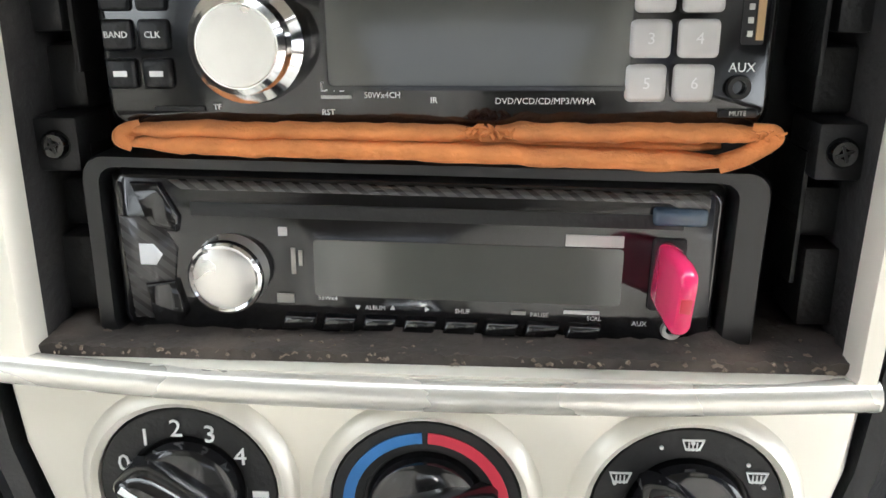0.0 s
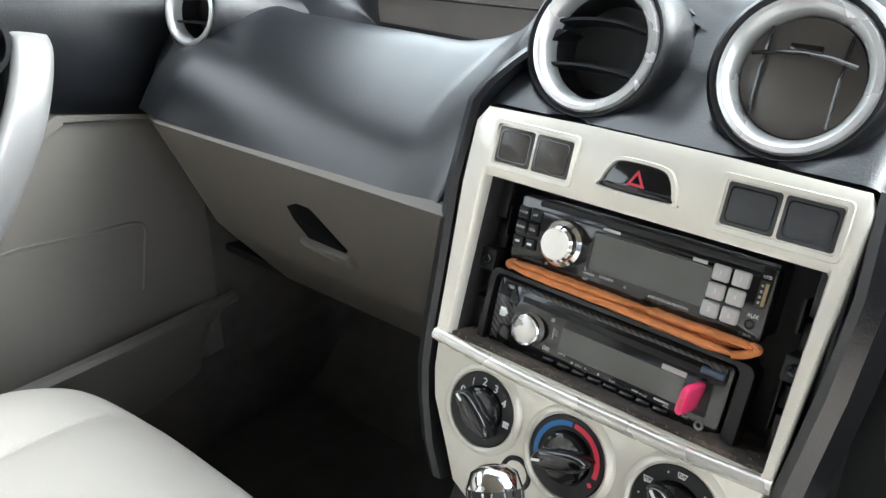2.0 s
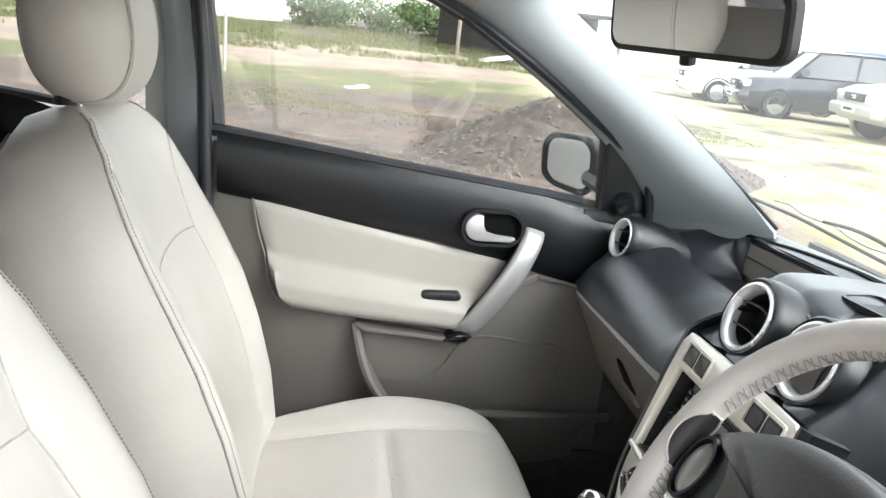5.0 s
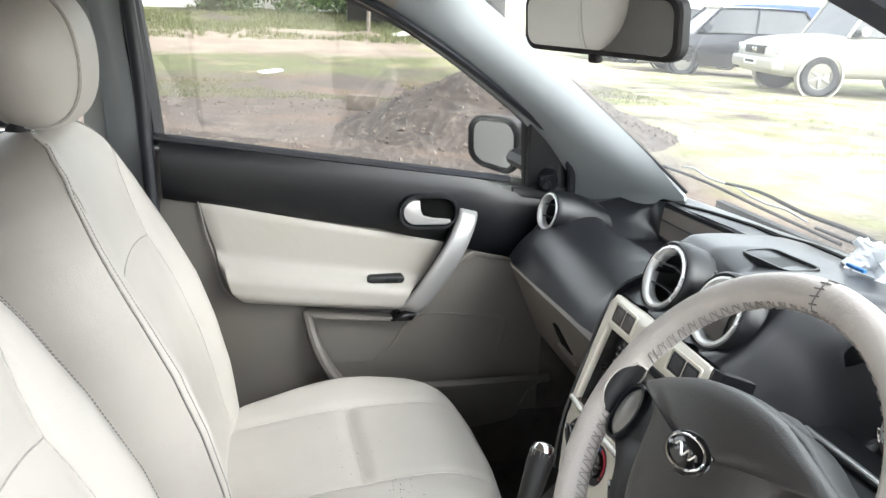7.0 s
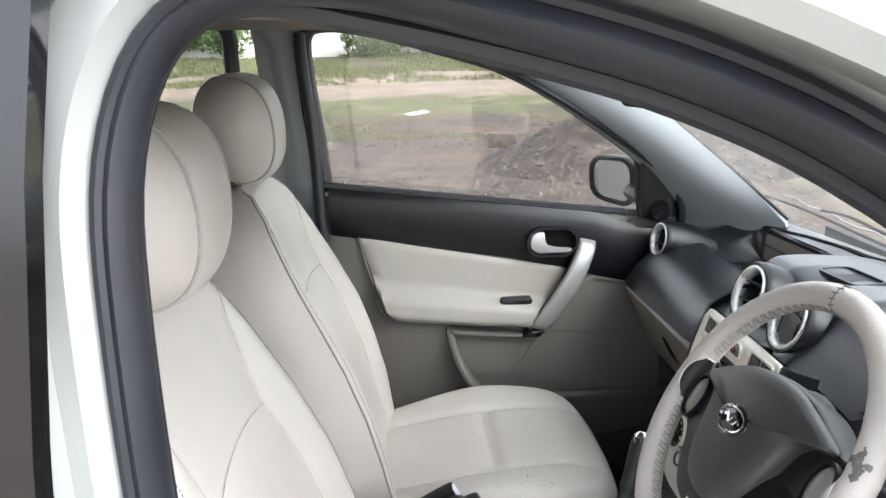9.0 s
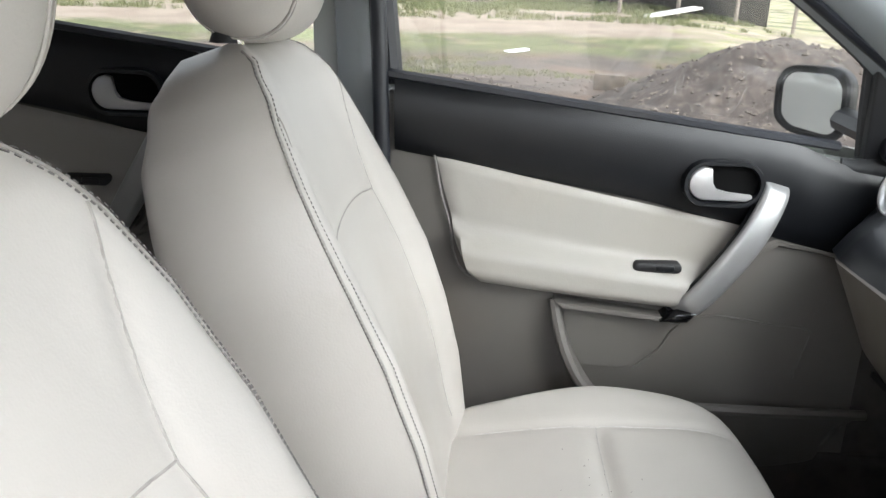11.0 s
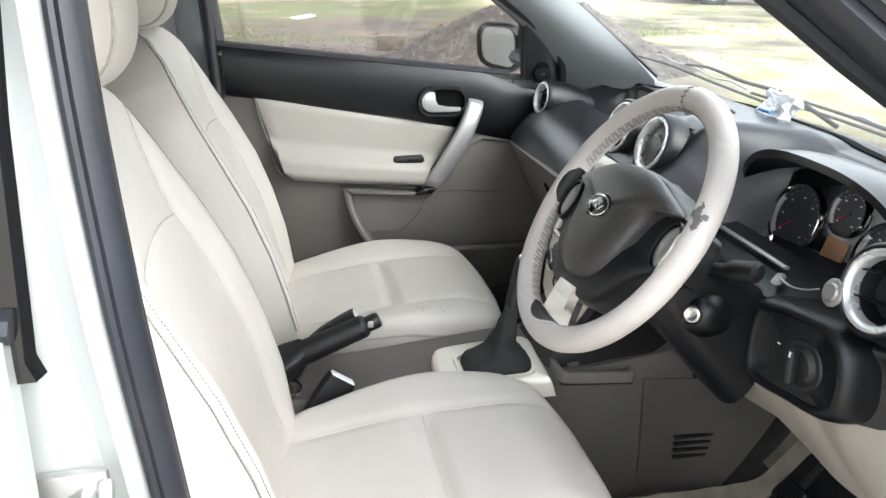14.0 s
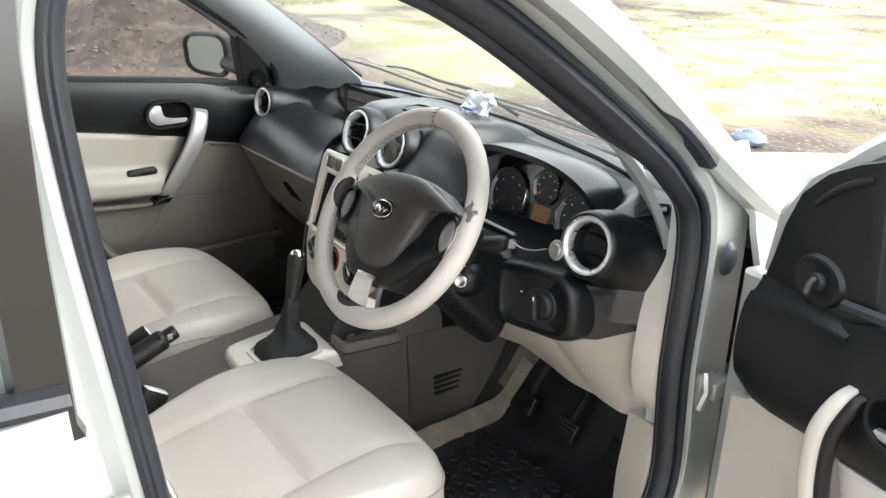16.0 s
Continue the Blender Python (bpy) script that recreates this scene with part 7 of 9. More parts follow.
# crumbs of fluff along the ledge
random.seed(5)
bm = bmesh.new()
for k in range(760):
    p = V(random.uniform(-0.114, 0.122), random.uniform(0.0016, 0.0042), random.uniform(-0.020, 0.0))
    d_ = V(random.uniform(-1, 1), random.uniform(-0.15, 0.3), random.uniform(-0.5, 0.5)) * random.uniform(0.001, 0.0035)
    tube(bm, [PANEL @ p, PANEL @ (p + d_ * 0.5 + V(0, 0.0006, 0)), PANEL @ (p + d_)], random.uniform(0.00015, 0.0007), 4)
tagged(part("fluff", bm, M_FLUFF, dash), "brown fluff and crumbs", kind="stuff")
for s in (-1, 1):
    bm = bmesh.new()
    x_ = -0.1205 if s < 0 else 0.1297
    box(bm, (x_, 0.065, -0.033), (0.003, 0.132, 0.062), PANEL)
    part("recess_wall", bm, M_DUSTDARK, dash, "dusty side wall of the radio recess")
    xi = x_ - s * 0.008
    for v_, h_, d_, w_ in ((0.112, 0.030, -0.038, 0.010), (0.083, 0.020, -0.044, 0.012), (0.064, 0.017, -0.030, 0.014), (0.043, 0.016, -0.042, 0.013), (0.020, 0.026, -0.036, 0.011)):
        bm = bmesh.new()
        box(bm, (xi + s * (0.014 - w_) / 2, v_, d_), (w_, h_, 0.024), PANEL, 0.0015)
        part("radio_bracket", bm, M_MATTE, dash)
    for v_ in (0.096, 0.052, 0.032):
        bm = bmesh.new()
        box(bm, (xi - s * 0.0065, v_, -0.040), (0.0016, 0.022, 0.030), PANEL, 0.0004)
        part("bracket_fin", bm, M_MATTE, dash)
    bm = bmesh.new()
    rev(bm, [(0, 0.0012), (0.0012, 0.0012), (0.0016, 0.0024), (0.0036, 0.0026), (0.0044, 0.0014), (0.0046, 0)], pm(xi, 0.064, -0.018), 16)
    sc_ = part("bracket_screw", bm, M_GLOSS, dash, "black cross head screw")
    for q in (20, 110):
        bm = bmesh.new()
        box(bm, (0, 0, 0.0026), (0.0048, 0.0008, 0.0006), pm(xi, 0.064, -0.018) @ Matrix.Rotation(radians(q), 4, "Z"))
        part("screw_slot", bm, M_MATTE, sc_)


def vent(name, centre, axis, r, closed=False, label="", flare=True, skirt=False):
    """Round dashboard outlet facing along axis."""
    z = Vector(axis).normalized()
    m = frame_of(centre, V(0, 0, 1).cross(z) * 1.0, z.cross(V(0, 0, 1).cross(z)))
    bm = bmesh.new()
    rev(bm, [(r * 1.02, 0.004), (r * 1.10, 0.0065), (r * 1.17, 0.003), (r * 1.20, -0.006)] + ([(r * 1.235, -0.016), (r * 1.22, -0.040), (r * 1.15, -0.080)] if flare else [(r * 1.24, -0.016), (r * 1.25, -0.035), (r * 1.12, -0.085), (r * 0.75, -0.150)] if not skirt else [(r * 1.21, -0.012)]), m, 44)
    if skirt:
        loft(bm, [[m @ V(r * ex * math.cos(q), r * (up if math.sin(q) > 0 else dn) * math.sin(q), -d) for q in (2 * math.pi * i / 44 for i in range(44))]
                  for ex, up, dn, d in ((1.21, 1.21, 1.21, 0.012), (1.27, 1.24, 1.28, 0.026), (1.40, 1.25, 1.42, 0.045), (1.62, 1.22, 1.66, 0.064), (1.95, 1.15, 2.0, 0.084), (2.3, 1.05, 2.4, 0.100))], cap=False)
    pod = part(name, bm, M_BLACK, dash, label or "black round air outlet")
    bm = bmesh.new()
    rev(bm, [(r * 0.80, -0.010), (r * 0.815, 0.000), (r * 0.86, 0.0055), (r * 0.93, 0.0080), (r * 1.00, 0.0075), (r * 1.035, 0.004), (r * 1.035, 0.0)], m, 44)
    part("chrome_ring", bm, M_VENTRING, pod, "satin chrome ring")
    bm = bmesh.new()
    rev(bm, [(r * 0.812, -0.0095), (r * 0.79, -0.013), (r * 0.72, -0.032), (0, -0.036)], m, 44)
    part("bowl", bm, M_MATTE, pod)
    if closed:
        bm = bmesh.new()
        rev(bm, [(0, -0.001), (r * 0.5, -0.0015), (r * 0.78, -0.006)], m, 36)
        part("flap", bm, M_BRONZE, pod, "closed dull bronze vent flap")
        bm = bmesh.new()
        for sx in (-1, 1):
            tube(bm, [m @ V(sx * r * 0.50, y * r * 0.74, 0.0005 - 0.004 * abs(y)) for y in (-0.8, -0.4, 0, 0.4, 0.8)], 0.0012, 5)
        tube(bm, [m @ V(x * r * 0.70, r * (0.20 + 0.10 * (1 - x * x)), 0.0004) for x in (-0.95, -0.5, 0, 0.5, 0.95)], 0.0014, 5)
        box(bm, (0, r * 0.36, 0), (r * 0.42, r * 0.10, 0.003), m, 0.001)
        part("flap_ribs", bm, M_GLOSS, pod)
    else:
        for k, yy in enumerate((-0.38, 0.28)):
            bm = bmesh.new()
            hw = r * 0.80 * math.sqrt(1 - yy * yy)
            pts = [V((t * 2 - 1) * hw, yy * r + 0.10 * r * (1 - (2 * t - 1) ** 2) * (1 if yy > 0 else 0.6), -0.006) for t in (i / 10 for i in range(11))]
            rings = [[m @ (p + V(0, 0.0010, 0.004)), m @ (p + V(0, 0.002, -0.014)), m @ (p + V(0, -0.002, -0.014)), m @ (p + V(0, -0.0010, 0.004))] for p in pts]
            loft(bm, rings)
            part("slat", bm, M_BLACK, pod)
    return pod


vent("vent_pod", (-0.068, 0.103, 0.8805), (0.0, -0.93, 0.36), 0.0475)
vent("vent_pod", (0.073, 0.103, 0.8805), (0.0, -0.93, 0.36), 0.0475, closed=True, label="black round air outlet with closed flap")
vent("vent_pod", (-0.600, 0.125, 0.842), (0.10, -0.95, 0.22), 0.0385, flare=False, skirt=True)
vent("vent_pod", (0.622, 0.128, 0.836), (0.06, -0.95, 0.26), 0.0485, flare=False, skirt=True)

# instrument cluster
bm = bmesh.new()


def hood_f(u, v):
    a = math.pi * (0.04 + 0.92 * u)
    w_ = 0.199 + 0.004 * v
    x = 0.357 - w_ * math.copysign(abs(math.cos(a)) ** 0.75, math.cos(a))
    z = 0.775 + (0.145 + 0.008 * math.sin(math.pi * v)) * math.sin(a) ** 0.72 - 0.030 * v
    y = 0.205 + 0.135 * v + 0.030 * (1 - math.sin(a)) + 0.03 * (x - 0.372)
    return (x, y, z)


grid(bm, hood_f, 40, 10, 0.012)
part("cluster_hood", bm, M_DASH, dash, "black instrument cowl", 60)
CL = frame_of((0.360, 0.272, 0.800), (1, 0.03, 0), (0, 0.32, 0.95))
bm = bmesh.new()
prism(bm, rrect(0.33, 0.15, 0.05, 6), -0.02, 0.0, CL)
clu = part("cluster_face", bm, M_GLOSS, dash, "black instrument face")
for cx_, cy_, r_ in ((-0.098, -0.004, 0.056), (0.098, -0.004, 0.056), (0.0, 0.036, 0.036)):
    bm = bmesh.new()
    rev(bm, [(r_ * 0.93, 0.002), (r_ * 0.98, 0.008), (r_, 0.007), (r_ * 1.02, 0.0)], CL @ Matrix.Translation((cx_, cy_, 0)), 36)
    g1 = part("gauge", bm, M_CHROME, clu, "chrome ringed gauge")
    bm = bmesh.new()
    rev(bm, [(0, 0.0035), (r_ * 0.10, 0.0035), (r_ * 0.12, 0.001), (r_ * 0.95, 0.001)], CL @ Matrix.Translation((cx_, cy_, 0)), 30)
    part("gauge_dial", bm, M_CHEEK, g1)
    bm = bmesh.new()
    for k in range(19):
        q = radians(225 - 15 * k)
        box(bm, (cx_ + r_ * 0.80 * math.cos(q), cy_ + r_ * 0.80 * math.sin(q), 0.0016), (0.0012, 0.0012, 0.0006), CL)
        if k % 3 == 0:
            box(bm, (cx_ + r_ * 0.62 * math.cos(q), cy_ + r_ * 0.62 * math.sin(q), 0.0016), (0.004, 0.0025, 0.0006), CL)
    tagged(part("gauge_marks", bm, M_WHITE, g1), "white gauge markings", kind="stuff")
    bm = bmesh.new()
    rev(bm, [(r_ * 0.80, 0.0015), (r_ * 0.80, 0.003), (r_ * 0.96, 0.0045), (r_ * 0.96, 0.0015)], CL @ Matrix.Translation((cx_, cy_, 0)), 16, radians(150), radians(225))
    part("scale_band", bm, M_VENTRING, g1, "bright silver scale band")
    bm = bmesh.new()
    box(bm, (r_ * 0.3, 0, 0.003), (r_ * 0.8, 0.0016, 0.0008), CL @ Matrix.Translation((cx_, cy_, 0)) @ Matrix.Rotation(radians(222), 4, "Z"))
    part("needle", bm, M_RED, g1)
bm = bmesh.new()
prism(bm, rrect(0.046, 0.034, 0.003, 3, 0.004, -0.020), 0.0, 0.002, CL)
part("trip_display", bm, M_AMBER, clu, "amber trip display")
# silver strip and key button right of the cluster
bm = bmesh.new()
rev(bm, [(0, 0.006), (0.010, 0.006), (0.012, 0.003), (0.016, 0.002), (0.018, 0)], frame_of((0.566, 0.112, 0.812), (1, 0, 0), (0, 0.3, 0.95)), 20)
part("round_button", bm, M_BUTTON, dash, "round silver edged button")

for wd_, pts in ((0.0045, [(0.195, 0.163, 0.775), (0.30, 0.163, 0.776), (0.405, 0.161, 0.776)]),
                 (0.0075, [(0.424, 0.140, 0.774), (0.440, 0.122, 0.772)]),
                 (0.0018, [(0.436, 0.130, 0.778), (0.47, 0.122, 0.780), (0.51, 0.114, 0.792), (0.545, 0.108, 0.808)])):
    bm = bmesh.new()
    tube(bm, catmull(pts, 5), wd_, 8, flat=0.6)
    part("silver_strip", bm, M_SATIN, dash, "satin silver strip below the instruments", 60)

# lower driver side
bm = bmesh.new()

KX = [0.15, 0.37, 0.49, 0.60, 0.64, 0.69, 0.72]
KY = [0.12, 0.105, 0.088, 0.120, 0.150, 0.208, 0.235]
KZ = [0.575, 0.585, 0.648, 0.655, 0.660, 0.684, 0.695]


def col_f(u, v):
    x = 0.15 + 0.56 * u
    yb, zb = interp(KX, KY, x), interp(KX, KZ, x)
    ym = yb + 0.012 - 0.020 * sm(0.60, 0.68, x)
    y = interp([0, 0.35, 0.55, 1], [0.205 + 0.05 * sm(0.62, 0.70, x), ym, ym + 0.012 * sm(0.60, 0.66, x), yb], v)
    z = interp([0, 0.35, 0.55, 1], [0.775, 0.757, 0.735, zb], v)
    return (x, y, z)


grid(bm, col_f, 40, 16, 0.012, flip=True)
part("knee_panel", bm, M_BLACK, dash, "black lower dashboard panel", 60)
LS = frame_of((0.528, 0.090, 0.706), (1, 0.10, 0.02), (0.0, 0.10, 0.99))
lobe = catmull([(-0.080, 0.040, 0), (-0.040, 0.058, 0), (0.010, 0.064, 0), (0.055, 0.064, 0), (0.084, 0.046, 0), (0.096, 0.012, 0), (0.096, -0.030, 0), (0.070, -0.050, 0), (0.010, -0.056, 0), (-0.050, -0.060, 0), (-0.080, -0.040, 0)], 4, closed=True)
bm = bmesh.new()
loft(bm, [[LS @ V(p.x * k, p.y * k, z) for p in lobe] for k, z in ((1.12, -0.060), (1.08, -0.024), (1.03, -0.010), (0.97, -0.003), (0.90, -0.0015), (0.84, -0.004), (0.80, -0.008), (0.3, -0.009))])
lp = part("light_panel", bm, M_BLACK, dash, "black light switch panel with raised rounded frame", 50)
SWM = LS @ Matrix.Translation((0.022, -0.002, -0.010))
bm = bmesh.new()
rev(bm, [(0, 0.012), (0.022, 0.011), (0.025, 0.008), (0.027, 0.004), (0.033, 0.004), (0.036, 0)], SWM, 32)
sw_ = part("light_switch", bm, M_MATTE, lp, "round headlamp switch")
bm = bmesh.new()
box(bm, (0, 0, 0.018), (0.012, 0.046, 0.016), SWM @ Matrix.Rotation(radians(8), 4, "Z"), 0.005, 3)
part("switch_grip", bm, M_MATTE, sw_)
for a, b in ((-0.034, 0.012), (-0.034, 0.002), (-0.026, 0.008)):
    bm = bmesh.new()
    box(bm, (a, b, -0.0095), (0.006, 0.0022, 0.0012), LS)
    part("switch_mark", bm, M_WHITE, lp)
bm = bmesh.new()
box(bm, (0.001, 0.018, 0.0262), (0.003, 0.007, 0.0006), SWM)
part("pointer_mark", bm, M_WHITE, sw_)


def beige_f(u, v):
    x = 0.36 + 0.345 * u
    zt = interp(KX, KZ, x) + 0.004
    yt = interp(KX, KY, x) + 0.006
    zb = interp([0.36, 0.466, 0.565, 0.666, 0.72], [0.562, 0.572, 0.530, 0.505, 0.500], x)
    yb = interp([0.36, 0.466, 0.565, 0.666, 0.72], [0.125, 0.140, 0.175, 0.205, 0.235], x)
    crease = 0.007 * (abs(math.sin(9.5 * (x - 0.445 - 0.06 * v) * math.pi)) ** 0.6 - 0.6) * sm(0.50, 0.56, x) * sm(0.0, 0.15, v)
    return (x, yt + (yb - yt) * v ** 1.3 - crease, zt + (zb - zt) * v)


bm = bmesh.new()
# beige copy whose colour carries the shade under the dash
grid(bm, beige_f, 60, 14, 0.012, flip=True)
part("lower_beige_panel", bm, M_BEIGESHADE, dash, "beige lower dashboard panel darkened for shade", 60)
bm = bmesh.new()
capo = [(p.x, p.y) for p in catmull([(0.232, 0.838, 0), (0.29, 0.845, 0), (0.33, 0.80, 0), (0.33, 0.60, 0), (0.33, 0.40, 0), (0.262, 0.40, 0), (0.245, 0.49, 0), (0.200, 0.56, 0), (0.186, 0.62, 0), (0.188, 0.69, 0), (0.196, 0.75, 0), (0.207, 0.80, 0)], 4, closed=True)]
prism(bm, capo, 0, 0.058, frame_of((0.692, 0, 0), (0, 1, 0), (0, 0, 1)), 0.010)
part("dash_end_cap", bm, M_BEIGE, dash, "beige dashboard end cap", 60)
bm = bmesh.new()
SV = frame_of((0.632, 0.272, 0.858), (0.7, 0.7, 0.0), (-0.25, 0.25, 0.95))
ringplate(bm, rrect(0.06, 0.05, 0.008, 4), rrect(0.05, 0.040, 0.005, 4), -0.01, 0.006, SV, 0.002)
sv = part("side_vent", bm, M_BLACK, dash, "side window demister grille")
for k in range(4):
    bm = bmesh.new()
    box(bm, (0, -0.015 + 0.010 * k, 0.001), (0.05, 0.002, 0.008), SV @ Matrix.Rotation(radians(12), 4, "Z"))
    part("slat", bm, M_BLACK, sv)

# steering column
COL = frame_of((0.387, -0.097, 0.865), (1, 0, 0), (0, 0.559, 0.829))  # wheel plane; z towards the driver
bm = bmesh.new()
rings = []
for z, w_, h_, dy in ((-0.05, 0.085, 0.085, -0.004), (-0.09, 0.12, 0.115, -0.015), (-0.16, 0.128, 0.135, -0.035), (-0.24, 0.13, 0.15, -0.048), (-0.30, 0.135, 0.17, -0.055)):
    rings.append([COL @ V(x, y + dy, z) for x, y in rrect(w_, h_, 0.035, 6)])
loft(bm, rings)
part("column_shroud", bm, M_BLACK, dash, "black steering column shroud", 50)
bm = bmesh.new()
IG = frame_of((0.456, -0.006, 0.744), (0.78, 0.624, 0.0), (-0.156, 0.195, 0.96))
rev(bm, [(0, 0.001), (0.0025, 0.001), (0.0035, 0.005), (0.009, 0.0075), (0.0112, 0.006), (0.012, 0.0), (0.012, -0.01)], IG, 28)
part("ignition_lock", bm, M_BRUSHED, dash, "satin silver ignition lock")
bm = bmesh.new()
rev(bm, [(0.0120, -0.002), (0.0135, 0.002), (0.017, 0.001), (0.027, -0.008), (0.034, -0.024), (0.037, -0.05)], IG, 28)
part("ignition_boss", bm, M_BLACK, dash)
for sx in (-1, 1):
    bm = bmesh.new()
    p0 = COL @ V(sx * 0.045, 0.005, -0.125)
    p1 = COL @ V(sx * 0.118, 0.045, -0.150)
    tube(bm, [p0, p0.lerp(p1, 0.45), p0.lerp(p1, 0.55), p0.lerp(p1, 0.95), p1], [0.010, 0.011, 0.017, 0.017, 0.011], 14, flat=0.8)
    part("stalk", bm, M_MATTE, dash, "black control stalk")

# ---- steering wheel ----
wheel = thing("steering_wheel", "steering wheel with grey cream leather cover", "steering wheel")
bm = bmesh.new()
tube(bm, [COL @ V(0.182 * math.cos(q), 0.182 * math.sin(q), 0) for q in (2 * math.pi * i / 72 for i in range(72))], 0.0172, 14, closed=True)
rim = part("rim_cover", bm, M_WHEEL, wheel, "laced grey cream leather rim cover", 60)
bm = bmesh.new()
for i in range(150):
    q = 2 * math.pi * i / 150
    if any(a0 < (math.degrees(q) + 20) % 360 - 20 < a1 for a0, a1 in ((167, 194), (253, 286), (-12, 13))):
        continue
    c_, s_ = math.cos(q), math.sin(q)
    c2, s2 = math.cos(q + 0.032), math.sin(q + 0.032)
    a = COL @ V(0.1655 * c_, 0.1655 * s_, 0.0068)
    b2 = COL @ V(0.1655 * c2, 0.1655 * s2, -0.0068)
    mid = COL @ V(0.1640 * (c_ + c2) / 2, 0.1640 * (s_ + s2) / 2, 0)
    tube(bm, [a, mid, b2], 0.0008, 4)
    if i % 2 == 0:
        a = COL @ V(0.1655 * c2, 0.1655 * s2, 0.0068)
        b2 = COL @ V(0.1655 * c_, 0.1655 * s_, -0.0068)
        tube(bm, [a, mid, b2], 0.0008, 4)
tagged(part("lacing", bm, M_LACE, rim), "dark criss-cross lacing", kind="stuff")
def on_rim(q, p, r=0.0172):
    """Point on the rim: q round the wheel, p round the tube, 0 outermost and pi innermost."""
    return COL @ V((0.182 + r * math.cos(p)) * math.cos(q), (0.182 + r * math.cos(p)) * math.sin(q), r * math.sin(p))


bm = bmesh.new()
tube(bm, [on_rim(radians(93) + 0.012 * math.sin(3 * p), p, 0.0174) for p in (2 * math.pi * j / 20 for j in range(20))], 0.0007, 4, closed=True)
for j in range(14):
    p = 2 * math.pi * j / 14
    tube(bm, [on_rim(radians(91.4), p, 0.0175), on_rim(radians(94.6), p + 0.12, 0.0175)], 0.0007, 4)
part("cover_joint", bm, M_STITCH, rim, "stitched joint of the rim cover")
# openings in the cover where the spokes come in
for a0, a1 in ((171, 193), (256, 285), (-8, 12)):
    bm = bmesh.new()
    grid(bm, lambda u, v: on_rim(radians(a0 + (a1 - a0) * u), math.pi + (v - 0.5) * 2.3 * math.sin(math.pi * min(0.96, max(0.04, u))) ** 0.5, 0.0177), 14, 10, 0.002)
    part("bare_rim", bm, M_MATTE, rim, "bare black rim where a spoke joins")
    bm = bmesh.new()
    edge = [on_rim(radians(a0 + (a1 - a0) * u), math.pi + e * 1.18 * math.sin(math.pi * min(0.96, max(0.04, u))) ** 0.5, 0.0180 + 0.0008 * noise.noise(V(u * 9, e * 3, a0)))
            for u, e in [(k / 16, 1) for k in range(17)] + [(1 - k / 16, -1) for k in range(17)]]
    tube(bm, edge, 0.0016, 6, closed=True)
    part("frayed_edge", bm, M_WHEEL, rim)
# worn flaking patch
rg_ = random.Random(17)
bm = bmesh.new()
for k in range(15):
    q0, p0 = radians(rg_.gauss(18, 2.2)), rg_.gauss(1.35, 0.55)
    w_ = rg_.uniform(0.012, 0.036)
    ring = [(q0 + w_ * rg_.uniform(0.5, 1.2) * math.cos(a) * 0.9, p0 + w_ * 9 * rg_.uniform(0.5, 1.2) * math.sin(a)) for a in (2 * math.pi * i_ / 11 for i_ in range(11))]
    h_ = 0.01730 + 0.00006 * k
    loft(bm, [[on_rim(q0 + (a - q0) * f, p0 + (b - p0) * f, h_ if f < 1 else h_ - 0.0008) for a, b in ring] for f in (1.0, 0.96, 0.6, 0.2)])
tagged(part("worn_patch", bm, M_WORN, rim), "worn grey flaking patch on the rim cover", kind="stuff")
# hub: shell with two spokes, airbag pad raised on it; turned a little
WH = COL @ Matrix.Rotation(radians(6), 4, "Z")


def mirrored(half):
    return half + [(-x, y) for x, y in reversed(half) if abs(x) > 1e-6]


bm = bmesh.new()
shell = catmull([(x, y, 0) for x, y in mirrored([(0, 0.076), (0.060, 0.069), (0.100, 0.052), (0.135, 0.037), (0.166, 0.026), (0.168, -0.030), (0.148, -0.038), (0.112, -0.060), (0.086, -0.094), (0.054, -0.118), (0, -0.123)])], 4, closed=True)
loft(bm, [[WH @ V(p.x * k, p.y * k, z - 0.010 * sm(0.09, 0.16, abs(p.x)) * (1 if z > -0.02 else 0)) for p in shell] for k, z in ((0.98, -0.050), (1.0, -0.012), (0.985, -0.002), (0.95, 0.004), (0.80, 0.008), (0.4, 0.010))])
part("spoke_shell", bm, M_BLACK, wheel, "black shell of the hub and side spokes", 60)
HUBK = [1.0, 0.985, 0.955, 0.90, 0.75, 0.50, 0.25, 0.06]
HUBZ = [0.002, 0.0105, 0.0150, 0.0190, 0.0245, 0.0285, 0.0303, 0.0308]
pad = catmull([(x, y, 0) for x, y in mirrored([(0, 0.073), (0.050, 0.068), (0.095, 0.052), (0.130, 0.036), (0.128, 0.030), (0.105, 0.026), (0.089, 0.010), (0.079, -0.020), (0.066, -0.056), (0.043, -0.086), (0, -0.098)])], 4, closed=True)
bm = bmesh.new()
loft(bm, [[WH @ V(p.x, p.y, -0.01) for p in pad]] + [[WH @ V(p.x * k, p.y * k, z - 0.004 * sm(0.10, 0.13, abs(p.x))) for p in pad] for k, z in zip(HUBK, HUBZ)])
hub = part("hub_pad", bm, M_HUB, wheel, "black grained airbag pad", 60)
bm = bmesh.new()
for k in range(9):
    for sx in (-1, 1):
        x_ = sx * (0.060 + 0.0052 * k)
        tube(bm, [WH @ V(x_, 0.0625 - 0.0036 * k, 0.0135 - 0.0004 * k), WH @ V(x_ - sx * 0.002, 0.051 - 0.0034 * k, 0.0182 - 0.0004 * k)], 0.0007, 4)
tagged(part("pad_ribs", bm, M_HUB, hub), "fine moulded ribs", kind="stuff")
EM = WH @ Matrix.Translation((0, 0.000, 0.0305))
bm = bmesh.new()
